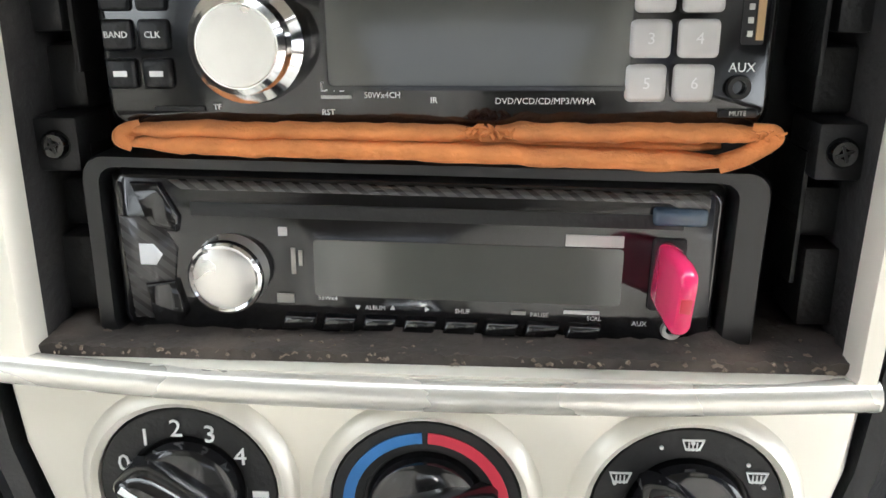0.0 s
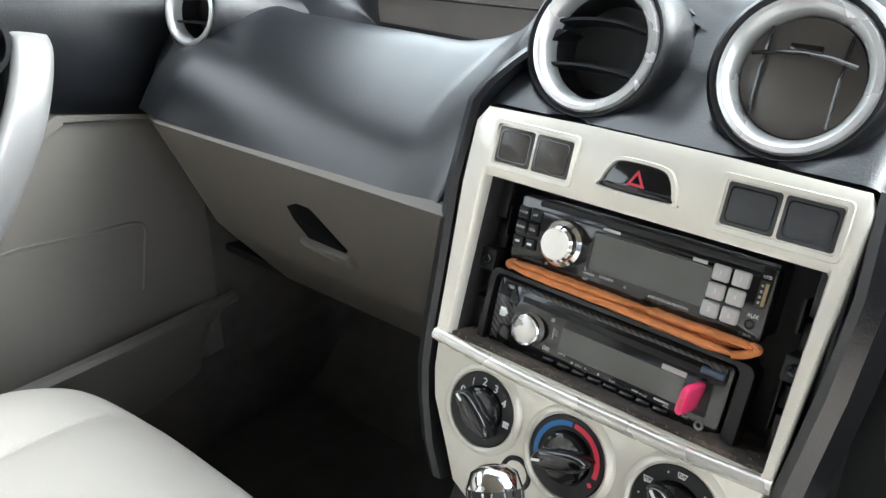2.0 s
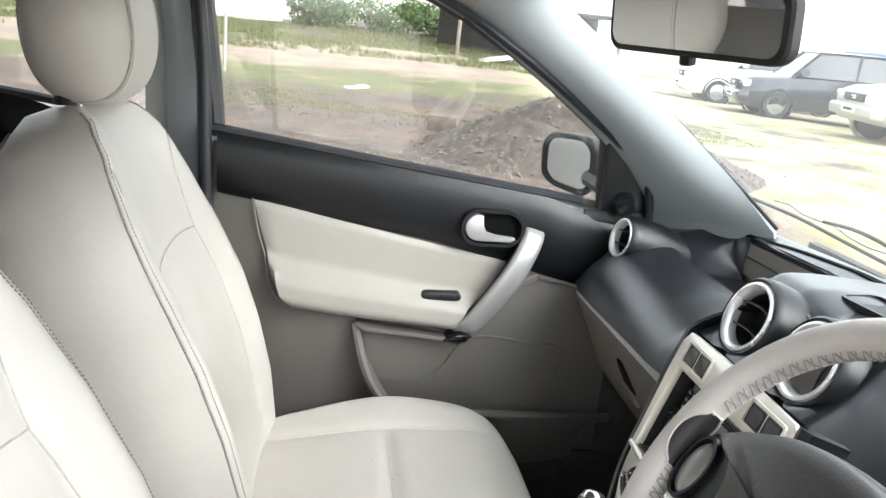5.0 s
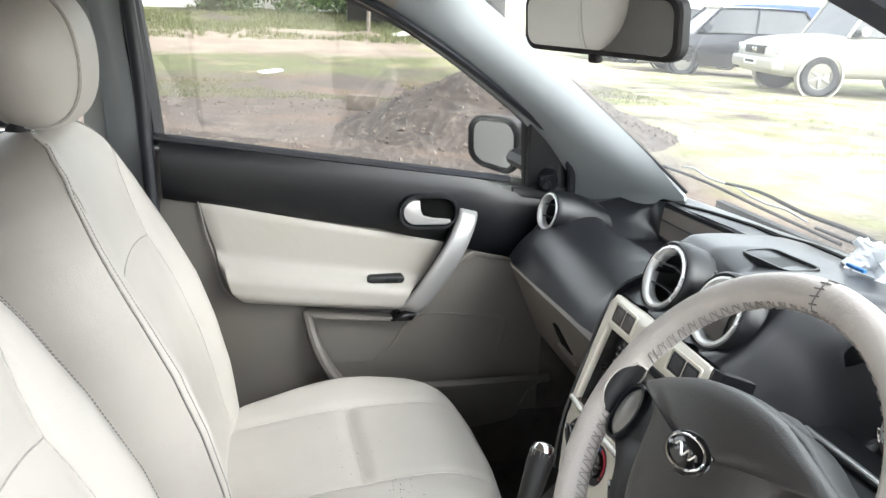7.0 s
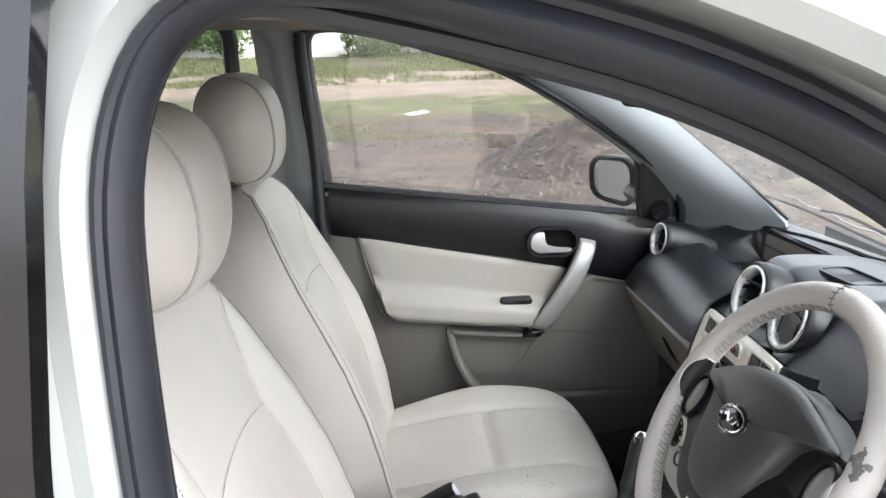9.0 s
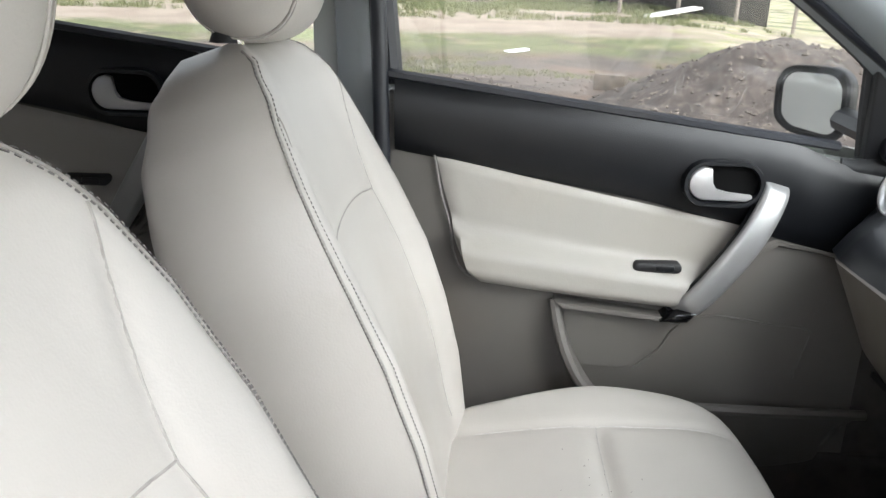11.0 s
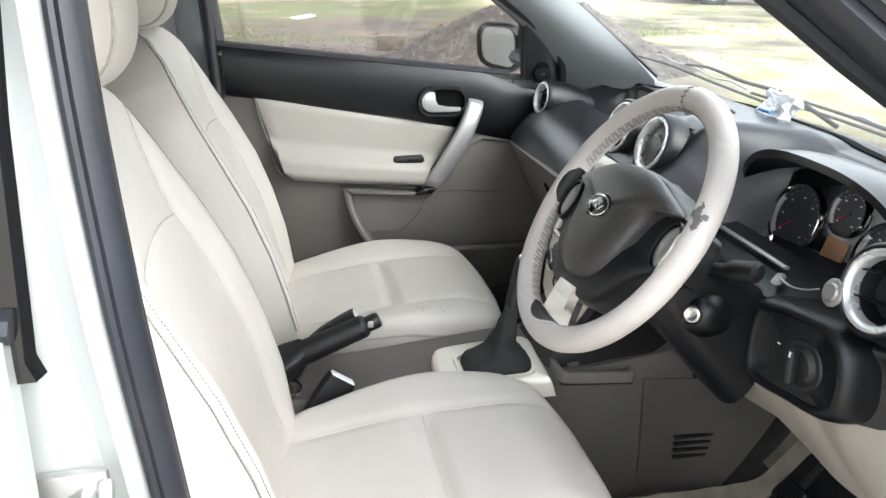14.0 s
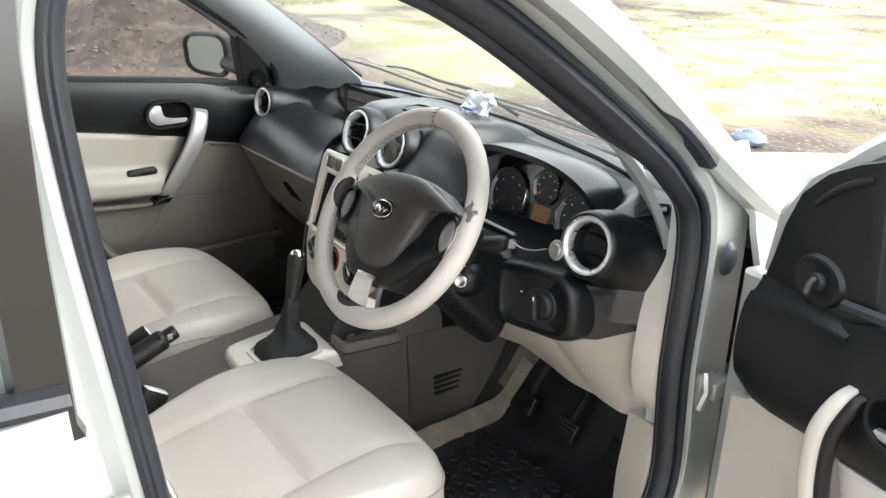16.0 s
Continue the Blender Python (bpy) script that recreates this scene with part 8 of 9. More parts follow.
prism(bm, [(0.033 * math.cos(q), 0.0205 * math.sin(q)) for q in (2 * math.pi * i / 36 for i in range(36))], -0.006, 0.0008, EM, 0.003)
em = part("emblem", bm, M_GLOSS, hub, "oval chrome edged emblem", 60)
bm = bmesh.new()
tube(bm, [EM @ V(0.0265 * math.cos(q), 0.0145 * math.sin(q), 0.0012) for q in (2 * math.pi * i / 40 for i in range(40))], 0.0013, 6, closed=True)
part("emblem_ring", bm, M_CHROME, em)
bm = bmesh.new()
tube(bm, catmull([EM @ V(x, y, 0.0014) for x, y in ((-0.015, 0.001), (-0.011, 0.005), (-0.006, 0.0), (-0.001, -0.004), (0.004, 0.003), (0.009, -0.004), (0.014, 0.002), (0.018, -0.002))], 4), 0.0014, 5)
part("emblem_bar", bm, M_CHROME, em)
for sx in (-1, 1):
    BT = WH @ Matrix.Translation((sx * 0.140, -0.006, -0.002))
    ov = [(0.0165 * math.cos(q), 0.0290 * math.sin(q)) for q in (2 * math.pi * i / 28 for i in range(28))]
    bm = bmesh.new()
    ringplate(bm, [(a * 1.22, b * 1.14) for a, b in ov], ov, -0.010, 0.0055, BT, 0.002)
    sb_ = part("button_bezel", bm, M_BLACK, wheel, "black moulded bezel of the spoke button", 60)
    bm = bmesh.new()
    loft(bm, [[BT @ V(a * k, b * k, z) for a, b in ov] for k, z in ((1.0, -0.006), (0.97, 0.000), (0.85, 0.0035), (0.5, 0.0058), (0.1, 0.0064))])
    part("spoke_button", bm, M_BUTTON, sb_, "satin silver spoke button", 60)
# silver lower spoke with a raised middle and chamfered sides
bm = bmesh.new()
loft(bm, [[WH @ V(x * hw, y, z0 + z) for x, z in ((-1, -0.014), (-1, -0.004), (-0.72, 0.003), (0.66, 0.003), (1, -0.004), (1, -0.014))] for y, hw, z0 in ((-0.108, 0.034, 0.004), (-0.122, 0.036, 0.004), (-0.142, 0.039, 0.002), (-0.160, 0.043, -0.001), (-0.172, 0.046, -0.005))])
part("lower_spoke", bm, M_CHROME, wheel, "bright silver lower spoke", 20)
bm = bmesh.new()
rev(bm, [(0, -0.02), (0.07, -0.02), (0.08, -0.05), (0.05, -0.07), (0, -0.07)], COL, 24)
part("wheel_boss", bm, M_MATTE, wheel)


# ---- radios ----
R1 = PANEL @ Matrix.Translation((0.0025, 0.0965, -0.020)) @ Matrix.Rotation(radians(0.3), 4, "Z")
ru = thing("car_radio", "black car radio with chrome knob and grey keys", "radio", group="stacked radios")
bm = bmesh.new()
prism(bm, rrect(0.186, 0.050, 0.003, 4), -0.045, -0.004, R1)
part("chassis", bm, M_MATTE, ru)
bm = bmesh.new()
prism(bm, rrect(0.193, 0.0515, 0.005, 4), -0.006, 0.004, R1, 0.002)
f1 = part("face", bm, M_GLOSS, ru, "gloss black face plate")
bm = bmesh.new()
box(bm, (0.004, 0.0215, 0.0042), (0.165, 0.0042, 0.001), R1, 0.0003)
part("disc_slot", bm, M_MATTE, f1)
bm = bmesh.new()
box(bm, (0.0, 0.0165, 0.0043), (0.170, 0.0012, 0.001), R1, 0.0003)
part("slot_lip", bm, M_BLACK, f1)
bm = bmesh.new()
prism(bm, rrect(0.086, 0.0265, 0.0015, 3, 0.0135, -0.0005), 0.003, 0.0046, R1)
part("display", bm, M_LCD, f1, "unlit grey display")
bm = bmesh.new()
ringplate(bm, rrect(0.0885, 0.029, 0.002, 3, 0.0135, -0.0005), rrect(0.086, 0.0265, 0.0015, 3, 0.0135, -0.0005), 0.003, 0.0055, R1)
part("display_frame", bm, M_GLOSS, f1)
bm = bmesh.new()
rev(bm, [(0, 0.0165), (0.0115, 0.0165), (0.0132, 0.015), (0.0138, 0.010), (0.0165, 0.008), (0.0172, 0.004), (0.0172, 0.0)], R1 @ Matrix.Translation((-0.0512, -0.0015, 0.003)), 40)
kn_ = part("knob", bm, M_CHROME, f1, "turned chrome volume knob")
bm = bmesh.new()
rev(bm, [(0, 0.0170), (0.0108, 0.0170), (0.0114, 0.0162)], R1 @ Matrix.Translation((-0.0512, -0.0015, 0.003)), 40)
part("knob_face", bm, M_BRUSHED, kn_)
for i in range(2):
    for j in range(3):
        bm = bmesh.new()
        prism(bm, rrect(0.0112, 0.0104, 0.0015, 3, 0.0622 + 0.0132 * i - 0.0006 * j, 0.0115 - 0.0122 * j), 0.003, 0.0068, R1, 0.0012)
        k_ = part("number_key", bm, M_GREYKEY, f1, "light grey number key")
        lettering(str(1 + i + 2 * j), 0.0045, R1 @ Matrix.Translation((0.0622 + 0.0132 * i - 0.0006 * j, 0.0115 - 0.0122 * j, 0.0069)), M_WHITE, k_, "numeral")
        bm = bmesh.new()
        prism(bm, rrect(0.0088, 0.0088, 0.0012, 3, -0.0905 + 0.0108 * i, 0.0118 - 0.0110 * j), 0.003, 0.0058, R1, 0.001)
        k_ = part("side_key", bm, M_BLACK, f1, "small black key")
        txt = (("MODE", "APS"), ("BAND", "CLK"), ("", ""))[j][i]
        if txt:
            lettering(txt, 0.0026, R1 @ Matrix.Translation((-0.0905 + 0.0108 * i, 0.0118 - 0.0110 * j, 0.0059)), M_WHITE, k_, "print", 0.0001)
        else:
            bm = bmesh.new()
            box(bm, (-0.0905 + 0.0108 * i, 0.0118 - 0.0110 * j, 0.0059), (0.004, 0.0016, 0.0003), R1)
            part("print", bm, M_WHITE, k_)
bm = bmesh.new()
prism(bm, rrect(0.0062, 0.017, 0.0008, 3, 0.0895, 0.006), 0.0, 0.0044, R1)
usb = part("usb_port", bm, M_MATTE, f1)
bm = bmesh.new()
box(bm, (0.0912, 0.006, 0.0046), (0.002, 0.0145, 0.001), R1)
part("usb_tongue", bm, mat("tan connector plastic", (0.45, 0.30, 0.15), 0.5), usb)
bm = bmesh.new()
for k in range(4):
    box(bm, (0.0885, 0.0005 + 0.0036 * k, 0.0046), (0.0014, 0.0016, 0.001), R1)
part("usb_contacts", bm, M_STEEL, usb)
bm = bmesh.new()
rev(bm, [(0, -0.003), (0.0018, -0.003), (0.002, 0.0012), (0.0032, 0.0014), (0.0036, 0.0)], R1 @ Matrix.Translation((0.0872, -0.0142, 0.004)), 20)
part("aux_socket", bm, M_MATTE, f1)
for txt, x_, y_, h_ in (("AUX", 0.0876, -0.0088, 0.0036), ("USB", 0.090, 0.0172, 0.0030), ("DVD/VCD/CD/MP3/WMA", 0.033, -0.0182, 0.0026), ("DVD", -0.028, -0.0142, 0.0040), ("50Wx4CH", -0.014, -0.0165, 0.0024),
                        ("IR", 0.001, -0.0180, 0.0026), ("RST", -0.030, -0.0215, 0.0024), ("TF", -0.063, -0.0200, 0.0024)):
    lettering(txt, h_, R1 @ Matrix.Translation((x_, y_, 0.0042)), M_WHITE, f1, "print", 0.0001)
for x_, y_, w_, h_, z_ in ((-0.018, 0.0168, 0.013, 0.0020, 0.0050), (0.047, 0.0150, 0.010, 0.0024, 0.0050), (-0.0275, -0.0170, 0.009, 0.0010, 0.0042)):
    bm = bmesh.new()
    box(bm, (x_, y_, z_), (w_, h_, 0.0004), R1)
    part("print_bar", bm, M_GREYKEY, f1)
bm = bmesh.new()
box(bm, (-0.0745, -0.0205, 0.0041), (0.015, 0.0012, 0.0006), R1)
part("card_slot", bm, M_MATTE, f1)
bm = bmesh.new()
box(bm, (0.0875, -0.0215, 0.0043), (0.011, 0.0022, 0.0008), R1, 0.0003)
k_ = part("side_key", bm, M_BLACK, f1)
lettering("MUTE", 0.0019, R1 @ Matrix.Translation((0.0875, -0.0215, 0.0048)), M_GREYKEY, k_, "print", 0.0001)

R2 = PANEL @ Matrix.Translation((-0.0010, 0.0290, -0.020)) @ Matrix.Rotation(radians(-0.9), 4, "Z")
rl = thing("car_radio", "gloss black car radio in a wide trim ring", "radio", group="stacked radios")
bm = bmesh.new()
prism(bm, rrect(0.184, 0.053, 0.003, 4), -0.04, -0.002, R2)
part("chassis", bm, M_MATTE, rl)
bm = bmesh.new()
ringplate(bm, rrect(0.2075, 0.0625, 0.007, 5), rrect(0.190, 0.0545, 0.005, 5, -0.0025, 0.0), -0.010, 0.006, R2, 0.003)
part("trim_ring", bm, M_SATINBLACK, rl, "satin black trim ring")
bm = bmesh.new()
prism(bm, rrect(0.188, 0.0535, 0.005, 5, -0.0025, 0.0), -0.006, 0.004, R2, 0.0025)
f2 = part("face", bm, M_GLOSS, rl, "gloss black face plate")


def carbon():
    m = mat("carbon weave print", (0.035, 0.033, 0.032), 0.25, vary=0.1, coat=0.4)
    n, l = m.node_tree.nodes, m.node_tree.links
    ch = n.new("ShaderNodeTexWave")
    ch.bands_direction = "DIAGONAL"
    ch.inputs["Scale"].default_value, ch.inputs["Distortion"].default_value = 110.0, 0.0
    tc = n.new("ShaderNodeTexCoord")
    l.new(tc.outputs["Object"], ch.inputs["Vector"])
    mr = n.new("ShaderNodeMapRange")
    mr.inputs[3].default_value, mr.inputs[4].default_value = 0.15, 0.5
    l.new(ch.outputs["Fac"], mr.inputs[0])
    l.new(mr.outputs[0], n["Principled BSDF"].inputs["Roughness"])
    return m


M_CARBON = carbon()
bm = bmesh.new()
prism(bm, [(-0.077, 0.0240), (0.086, 0.0240), (0.086, 0.0185), (0.080, 0.0180), (0.074, 0.0212), (-0.074, 0.0212)], 0.003, 0.0052, R2, 0.0006)
part("carbon_strip", bm, M_CARBON, f2, "carbon patterned strip")
bm = bmesh.new()
prism(bm, [(-0.094, 0.012), (-0.082, 0.012), (-0.076, 0.002), (-0.078, -0.012), (-0.082, -0.022), (-0.092, -0.022)], 0.003, 0.0048, R2, 0.0006)
part("carbon_patch", bm, M_CARBON, f2)
bm = bmesh.new()
box(bm, (0.004, 0.0150, 0.0042), (0.150, 0.0045, 0.0008), R2, 0.0002)
part("disc_slot", bm, M_MATTE, f2)
bm = bmesh.new()
prism(bm, rrect(0.095, 0.0185, 0.0012, 3, 0.0145, -0.0030), 0.003, 0.0046, R2)
part("display", bm, M_LCD, f2, "unlit grey display")
bm = bmesh.new()
rev(bm, [(0, 0.0092), (0.0098, 0.0092), (0.0108, 0.0086), (0.0114, 0.0070), (0.0114, 0.002), (0.0125, 0.0)], R2 @ Matrix.Translation((-0.0592, -0.0048, 0.003)), 40)
part("knob", bm, M_BRUSHED, f2, "satin silver volume knob")
bm = bmesh.new()
rev(bm, [(0.0098, 0.0094), (0.0107, 0.0097), (0.0115, 0.0090), (0.0118, 0.0070)], R2 @ Matrix.Translation((-0.0592, -0.0048, 0.003)), 40)
part("knob_ring", bm, M_CHROME, f2, "chrome ring of the knob")
bm = bmesh.new()
prism(bm, [(-0.0890, 0.0230), (-0.0800, 0.0230), (-0.0745, 0.0125), (-0.0755, 0.0075), (-0.0840, 0.0095)], 0.003, 0.0060, R2, 0.0008)
part("seek_key", bm, M_GLOSS, f2, "slanted gloss black key")
bm = bmesh.new()
prism(bm, [(-0.0870, -0.0100), (-0.0770, -0.0085), (-0.0745, -0.0200), (-0.0775, -0.0235), (-0.0850, -0.0235)], 0.003, 0.0060, R2, 0.0008)
part("seek_key", bm, M_GLOSS, f2)
for k in range(8):
    bm = bmesh.new()
    x_ = -0.0385 + 0.0128 * k
    prism(bm, [(x_ - 0.0055, -0.0235), (x_ + 0.0045, -0.0235), (x_ + 0.0058, -0.0190), (x_ - 0.0042, -0.0190)], 0.003, 0.0062, R2, 0.001)
    part("preset_key", bm, M_GLOSS, f2, "slanted black preset key")
for x_, y_, w_, h_, mt in ((-0.0425, 0.0085, 0.0028, 0.0028, M_GREYKEY), (0.0530, 0.0085, 0.0175, 0.0036, M_GREYKEY), (0.0505, -0.0148, 0.011, 0.0012, M_GREYKEY),
                           (-0.0395, -0.0010, 0.0014, 0.0085, M_BUTTON), (-0.0372, 0.0000, 0.0012, 0.0050, M_BUTTON), (-0.0425, -0.0135, 0.0055, 0.0030, M_BUTTON), (0.0310, -0.0157, 0.0045, 0.0012, M_BUTTON)):
    bm = bmesh.new()
    box(bm, (x_, y_, 0.0044), (w_, h_, 0.0004), R2)
    part("print_bar", bm, mt, f2)
for txt, x_, y_, h_ in (("55Wx4", -0.029, -0.0130, 0.0020), ("ALBUM", -0.014, -0.0158, 0.0020), ("SHUF", 0.0135, -0.0160, 0.0020), ("PAUSE", 0.0375, -0.0162, 0.0020), ("SCRL", 0.0545, -0.0168, 0.0020), ("AUX", 0.0685, -0.0180, 0.0022)):
    lettering(txt, h_, R2 @ Matrix.Translation((x_, y_, 0.0044)), M_GREYKEY, f2, "print", 0.0001)
for k, (x_, a0) in enumerate(((-0.0195, -90), (-0.0085, 90), (0.0022, 0))):
    bm = bmesh.new()
    prism(bm, [(x_ + 0.0009 * math.cos(radians(a0 + q)), -0.0157 + 0.0009 * math.sin(radians(a0 + q))) for q in (0, 120, 240)], 0.0040, 0.0046, R2)
    part("print_arrow", bm, M_GREYKEY, f2)
# white key colour paints the reflection on the source key
bm = bmesh.new()
prism(bm, [(-0.0885, 0.0035), (-0.0835, 0.0035), (-0.0805, 0.0), (-0.0830, -0.0040), (-0.0885, -0.0040)], 0.004, 0.0052, R2, 0.0008)
part("source_key", bm, M_PAPER, f2, "source key painted white for its reflection")
bm = bmesh.new()
prism(bm, rrect(0.016, 0.0055, 0.0012, 3, 0.0775, 0.0170), 0.003, 0.0068, R2, 0.001)
part("eject_key", bm, mat("blue grey key", (0.05, 0.08, 0.12), 0.25, coat=0.4), f2, "blue grey eject key")
bm = bmesh.new()
prism(bm, rrect(0.010, 0.0235, 0.0012, 3, 0.0755, -0.0015), 0.003, 0.0052, R2, 0.0006)
part("usb_port", bm, M_MATTE, f2)
bm = bmesh.new()
rev(bm, [(0, -0.002), (0.0016, -0.002), (0.0018, 0.001), (0.003, 0.0014), (0.0034, 0.0)], R2 @ Matrix.Translation((0.0785, -0.0195, 0.004)), 20)
part("aux_socket", bm, M_STEEL, f2)
# memory stick
stick = thing("usb_stick", "small crimson memory stick in the radio", "usb stick")
bm = bmesh.new()
US = R2 @ Matrix.Translation((0.0735, 0.0005, 0.004)) @ Matrix.Rotation(radians(-4), 4, "Z")
rings = []
for z, k, dy in ((0.0, 0.75, 0.0), (0.004, 0.95, 0.0), (0.014, 1.0, 0.0005), (0.026, 1.0, 0.001), (0.031, 0.93, 0.001), (0.0335, 0.75, 0.001), (0.0338, 0.3, 0.001)):
    rings.append([US @ V(x * k, y * k + dy, z) for x, y in rrect(0.0058, 0.0205, 0.0028, 5)])
loft(bm, rings)
part("casing", bm, M_PINK, stick, smooth=60)
bm = bmesh.new()
box(bm, (0, 0.001, 0.0339), (0.003, 0.004, 0.0006), US, 0.0002)
part("stick_mark", bm, M_RED, stick)
bm = bmesh.new()
box(bm, (0, 0.0, 0.0), (0.0045, 0.012, 0.006), US, 0.0005)
part("plug", bm, M_STEEL, stick)

# folded orange cloth wedged between the radios
bm = bmesh.new()
PUP = PANEL.to_3x3() @ V(0, 1, 0)
for lay, (x0, x1, v0, v1, v2, w0, rr, hh) in enumerate((
        (-0.0865, 0.0180, 0.0697, 0.0694, 0.0690, -0.016, 0.0075, 0.34),
        (0.0215, 0.0985, 0.0698, 0.0697, 0.0700, -0.016, 0.0075, 0.36),
        (-0.0860, 0.0880, 0.0660, 0.0645, 0.0618, -0.014, 0.0080, 0.40),
        (-0.0790, 0.0870, 0.0680, 0.0672, 0.0655, -0.021, 0.0080, 0.34))):
    pts, rad = [], []
    for k in range(57):
        t = k / 56
        x = x0 + (x1 - x0) * t
        v = interp([0, 0.5, 1], [v0, v1, v2], t) + 0.0007 * noise.noise(V(x * 70, lay * 5.0, 2.0)) + 0.0004 * noise.noise(V(x * 260, lay * 3.0, 5.0))
        pts.append(PANEL @ V(x, v, w0 + 0.0012 * noise.noise(V(x * 60, lay * 3.0, 9.0))))
        rad.append(rr * min(1.0, 6 * t + 0.45, 6 * (1 - t) + 0.45) * (1 + 0.14 * noise.noise(V(x * 150, lay * 7.0, 4.0)) + 0.06 * noise.noise(V(x * 500, lay, 1.0))))
    tube(bm, pts, rad, 14, flat=hh, up=PUP)
# the folded ends
for pts, r_ in (([(-0.084, 0.0700, -0.015), (-0.0882, 0.0690, -0.013), (-0.0890, 0.0672, -0.012), (-0.086, 0.0656, -0.013)], 0.0026),
                ([(0.095, 0.0700, -0.015), (0.0998, 0.0700, -0.013), (0.0990, 0.0682, -0.012), (0.0925, 0.0640, -0.012), (0.0855, 0.0612, -0.013)], 0.0029)):
    tube(bm, [PANEL @ p for p in catmull(pts, 6)], r_, 10)
random.seed(9)
for k in range(34):
    x_ = random.uniform(0.013, 0.026) if k < 26 else random.uniform(0.094, 0.100)
    p = V(x_, 0.0695 + random.uniform(-0.0010, 0.0016), -0.011)
    e = p + V(random.uniform(-0.004, 0.003), random.uniform(-0.0010, 0.0030), random.uniform(-0.001, 0.004))
    tube(bm, [PANEL @ p, PANEL @ (p.lerp(e, 0.5) + V(0, 0.0006, 0.0008)), PANEL @ e], [0.0008, 0.0006, 0.0002], 5)
cloth = single("folded_cloth", bm, M_ORANGE, "folded orange cloth wedged between the radios", "cloth", smooth=70)

# ---- centre console ----
con = thing("centre_console", "grey plastic centre console with gear lever", "console")
bm = bmesh.new()
rings = []
for y, z, hw in ((0.20, 0.50, 0.125), (0.08, 0.485, 0.125), (0.0, 0.475, 0.122), (-0.12, 0.470, 0.115), (-0.26, 0.462, 0.105), (-0.40, 0.455, 0.095), (-0.60, 0.45, 0.09), (-0.72, 0.44, 0.085)):
    rings.append([V(-hw - 0.01, y, 0.19), V(-hw, y, z - 0.03), V(-hw + 0.015, y, z), V(hw - 0.015, y, z), V(hw, y, z - 0.03), V(hw + 0.01, y, 0.19)])
loft(bm, rings)
part("console_body", bm, M_CONSOLE, con, "warm grey console body", 30)
bm = bmesh.new()
grid(bm, lambda u, v: (0.130 + 0.010 * math.sin(math.pi * v) + 0.03 * u * u, 0.100 + (interp([0, 1], [0.150, 0.300], v)) * u, 0.19 + (0.262 - 0.030 * u) * v), 12, 8, 0.010)
sp_ = part("console_side", bm, M_CONSOLE, con, "grey plastic side panel by the pedals")
for k in range(4):
    bm = bmesh.new()
    box(bm, (0.1455, 0.204, 0.327 - 0.0145 * k), (0.012, 0.078, 0.006), bevel=0.001)
    part("air_slot", bm, M_MATTE, sp_)
bm = bmesh.new()
GP = frame_of((0.055, -0.170, 0.474), (1, 0, 0), (0, 1, 0.03))
plate = [(p.x, p.y) for p in catmull([(-0.085, 0.085, 0), (0.0, 0.090, 0), (0.080, 0.086, 0), (0.086, 0.078, 0), (0.080, 0.0, 0), (0.064, -0.080, 0), (0.050, -0.105, 0), (0.0, -0.112, 0), (-0.060, -0.105, 0), (-0.080, -0.080, 0), (-0.086, 0.0, 0)], 4, closed=True)]
loft(bm, [[GP @ V(x * k, y * k, z) for x, y in plate] for k, z in ((1.06, -0.030), (1.0, -0.006), (0.96, 0.004), (0.90, 0.007), (0.5, 0.007))])
gp_ = part("gear_plate", bm, M_SILVER, con, "silver gear lever surround", 50)
bm = bmesh.new()
ringplate(bm, rrect(0.112, 0.138, 0.024, 6, 0.020, -0.004), rrect(0.096, 0.122, 0.020, 6, 0.020, -0.004), 0.004, 0.012, GP, 0.004)
part("plate_rim", bm, M_SILVER, gp_)
bm = bmesh.new()
TR = frame_of((0.050, 0.005, 0.474), (1, 0, 0), (0, 1, -0.10))
ringplate(bm, rrect(0.190, 0.150, 0.018, 4), rrect(0.170, 0.130, 0.012, 4), -0.012, 0.008, TR, 0.003)
ct_ = part("coin_tray", bm, M_TRAY, con, "brown grey open tray ahead of the gear lever")
bm = bmesh.new()
box(bm, (0, 0, -0.016), (0.178, 0.138, 0.004), TR)
part("tray_floor", bm, M_MATTE, ct_)
bm = bmesh.new()
box(bm, (0.030, 0, -0.004), (0.006, 0.128, 0.020), TR @ Matrix.Rotation(radians(24), 4, "Z"), 0.002)
part("tray_divider", bm, M_TRAY, ct_)
lever = thing("gear_lever", "black gear lever with leather gaiter and chrome cap", "gear lever")
gb_, gt_ = V(0.075, -0.172, 0.480), V(0.0, -0.095, 0.655)
bm = bmesh.new()
rings = []
for k in range(18):
    f = k / 17
    p = gb_.lerp(gb_.lerp(gt_, 0.56), f ** 0.95)
    wx = interp([0, 0.10, 0.20, 0.34, 0.55, 1], [0.047, 0.050, 0.038, 0.024, 0.018, 0.014], f)
    wy = interp([0, 0.10, 0.20, 0.34, 0.55, 1], [0.060, 0.062, 0.046, 0.027, 0.019, 0.014], f)
    ex = interp([0, 0.4, 1], [0.42, 0.75, 1.0], f)
    ring = []
    for j in range(32):
        q = 2 * math.pi * j / 32
        fold = 1 + sm(0.08, 0.25, f) * (0.07 * math.sin(4 * q + 7 * f) + 0.05 * math.sin(22 * f + 2 * math.sin(q)))
        ring.append(p + V(wx * fold * math.copysign(abs(math.cos(q)) ** ex, math.cos(q)), wy * fold * math.copysign(abs(math.sin(q)) ** ex, math.sin(q)), 0.004 * math.sin(3 * q + 5 * f) * sm(0.1, 0.3, f)))
    rings.append(ring)
loft(bm, rings)
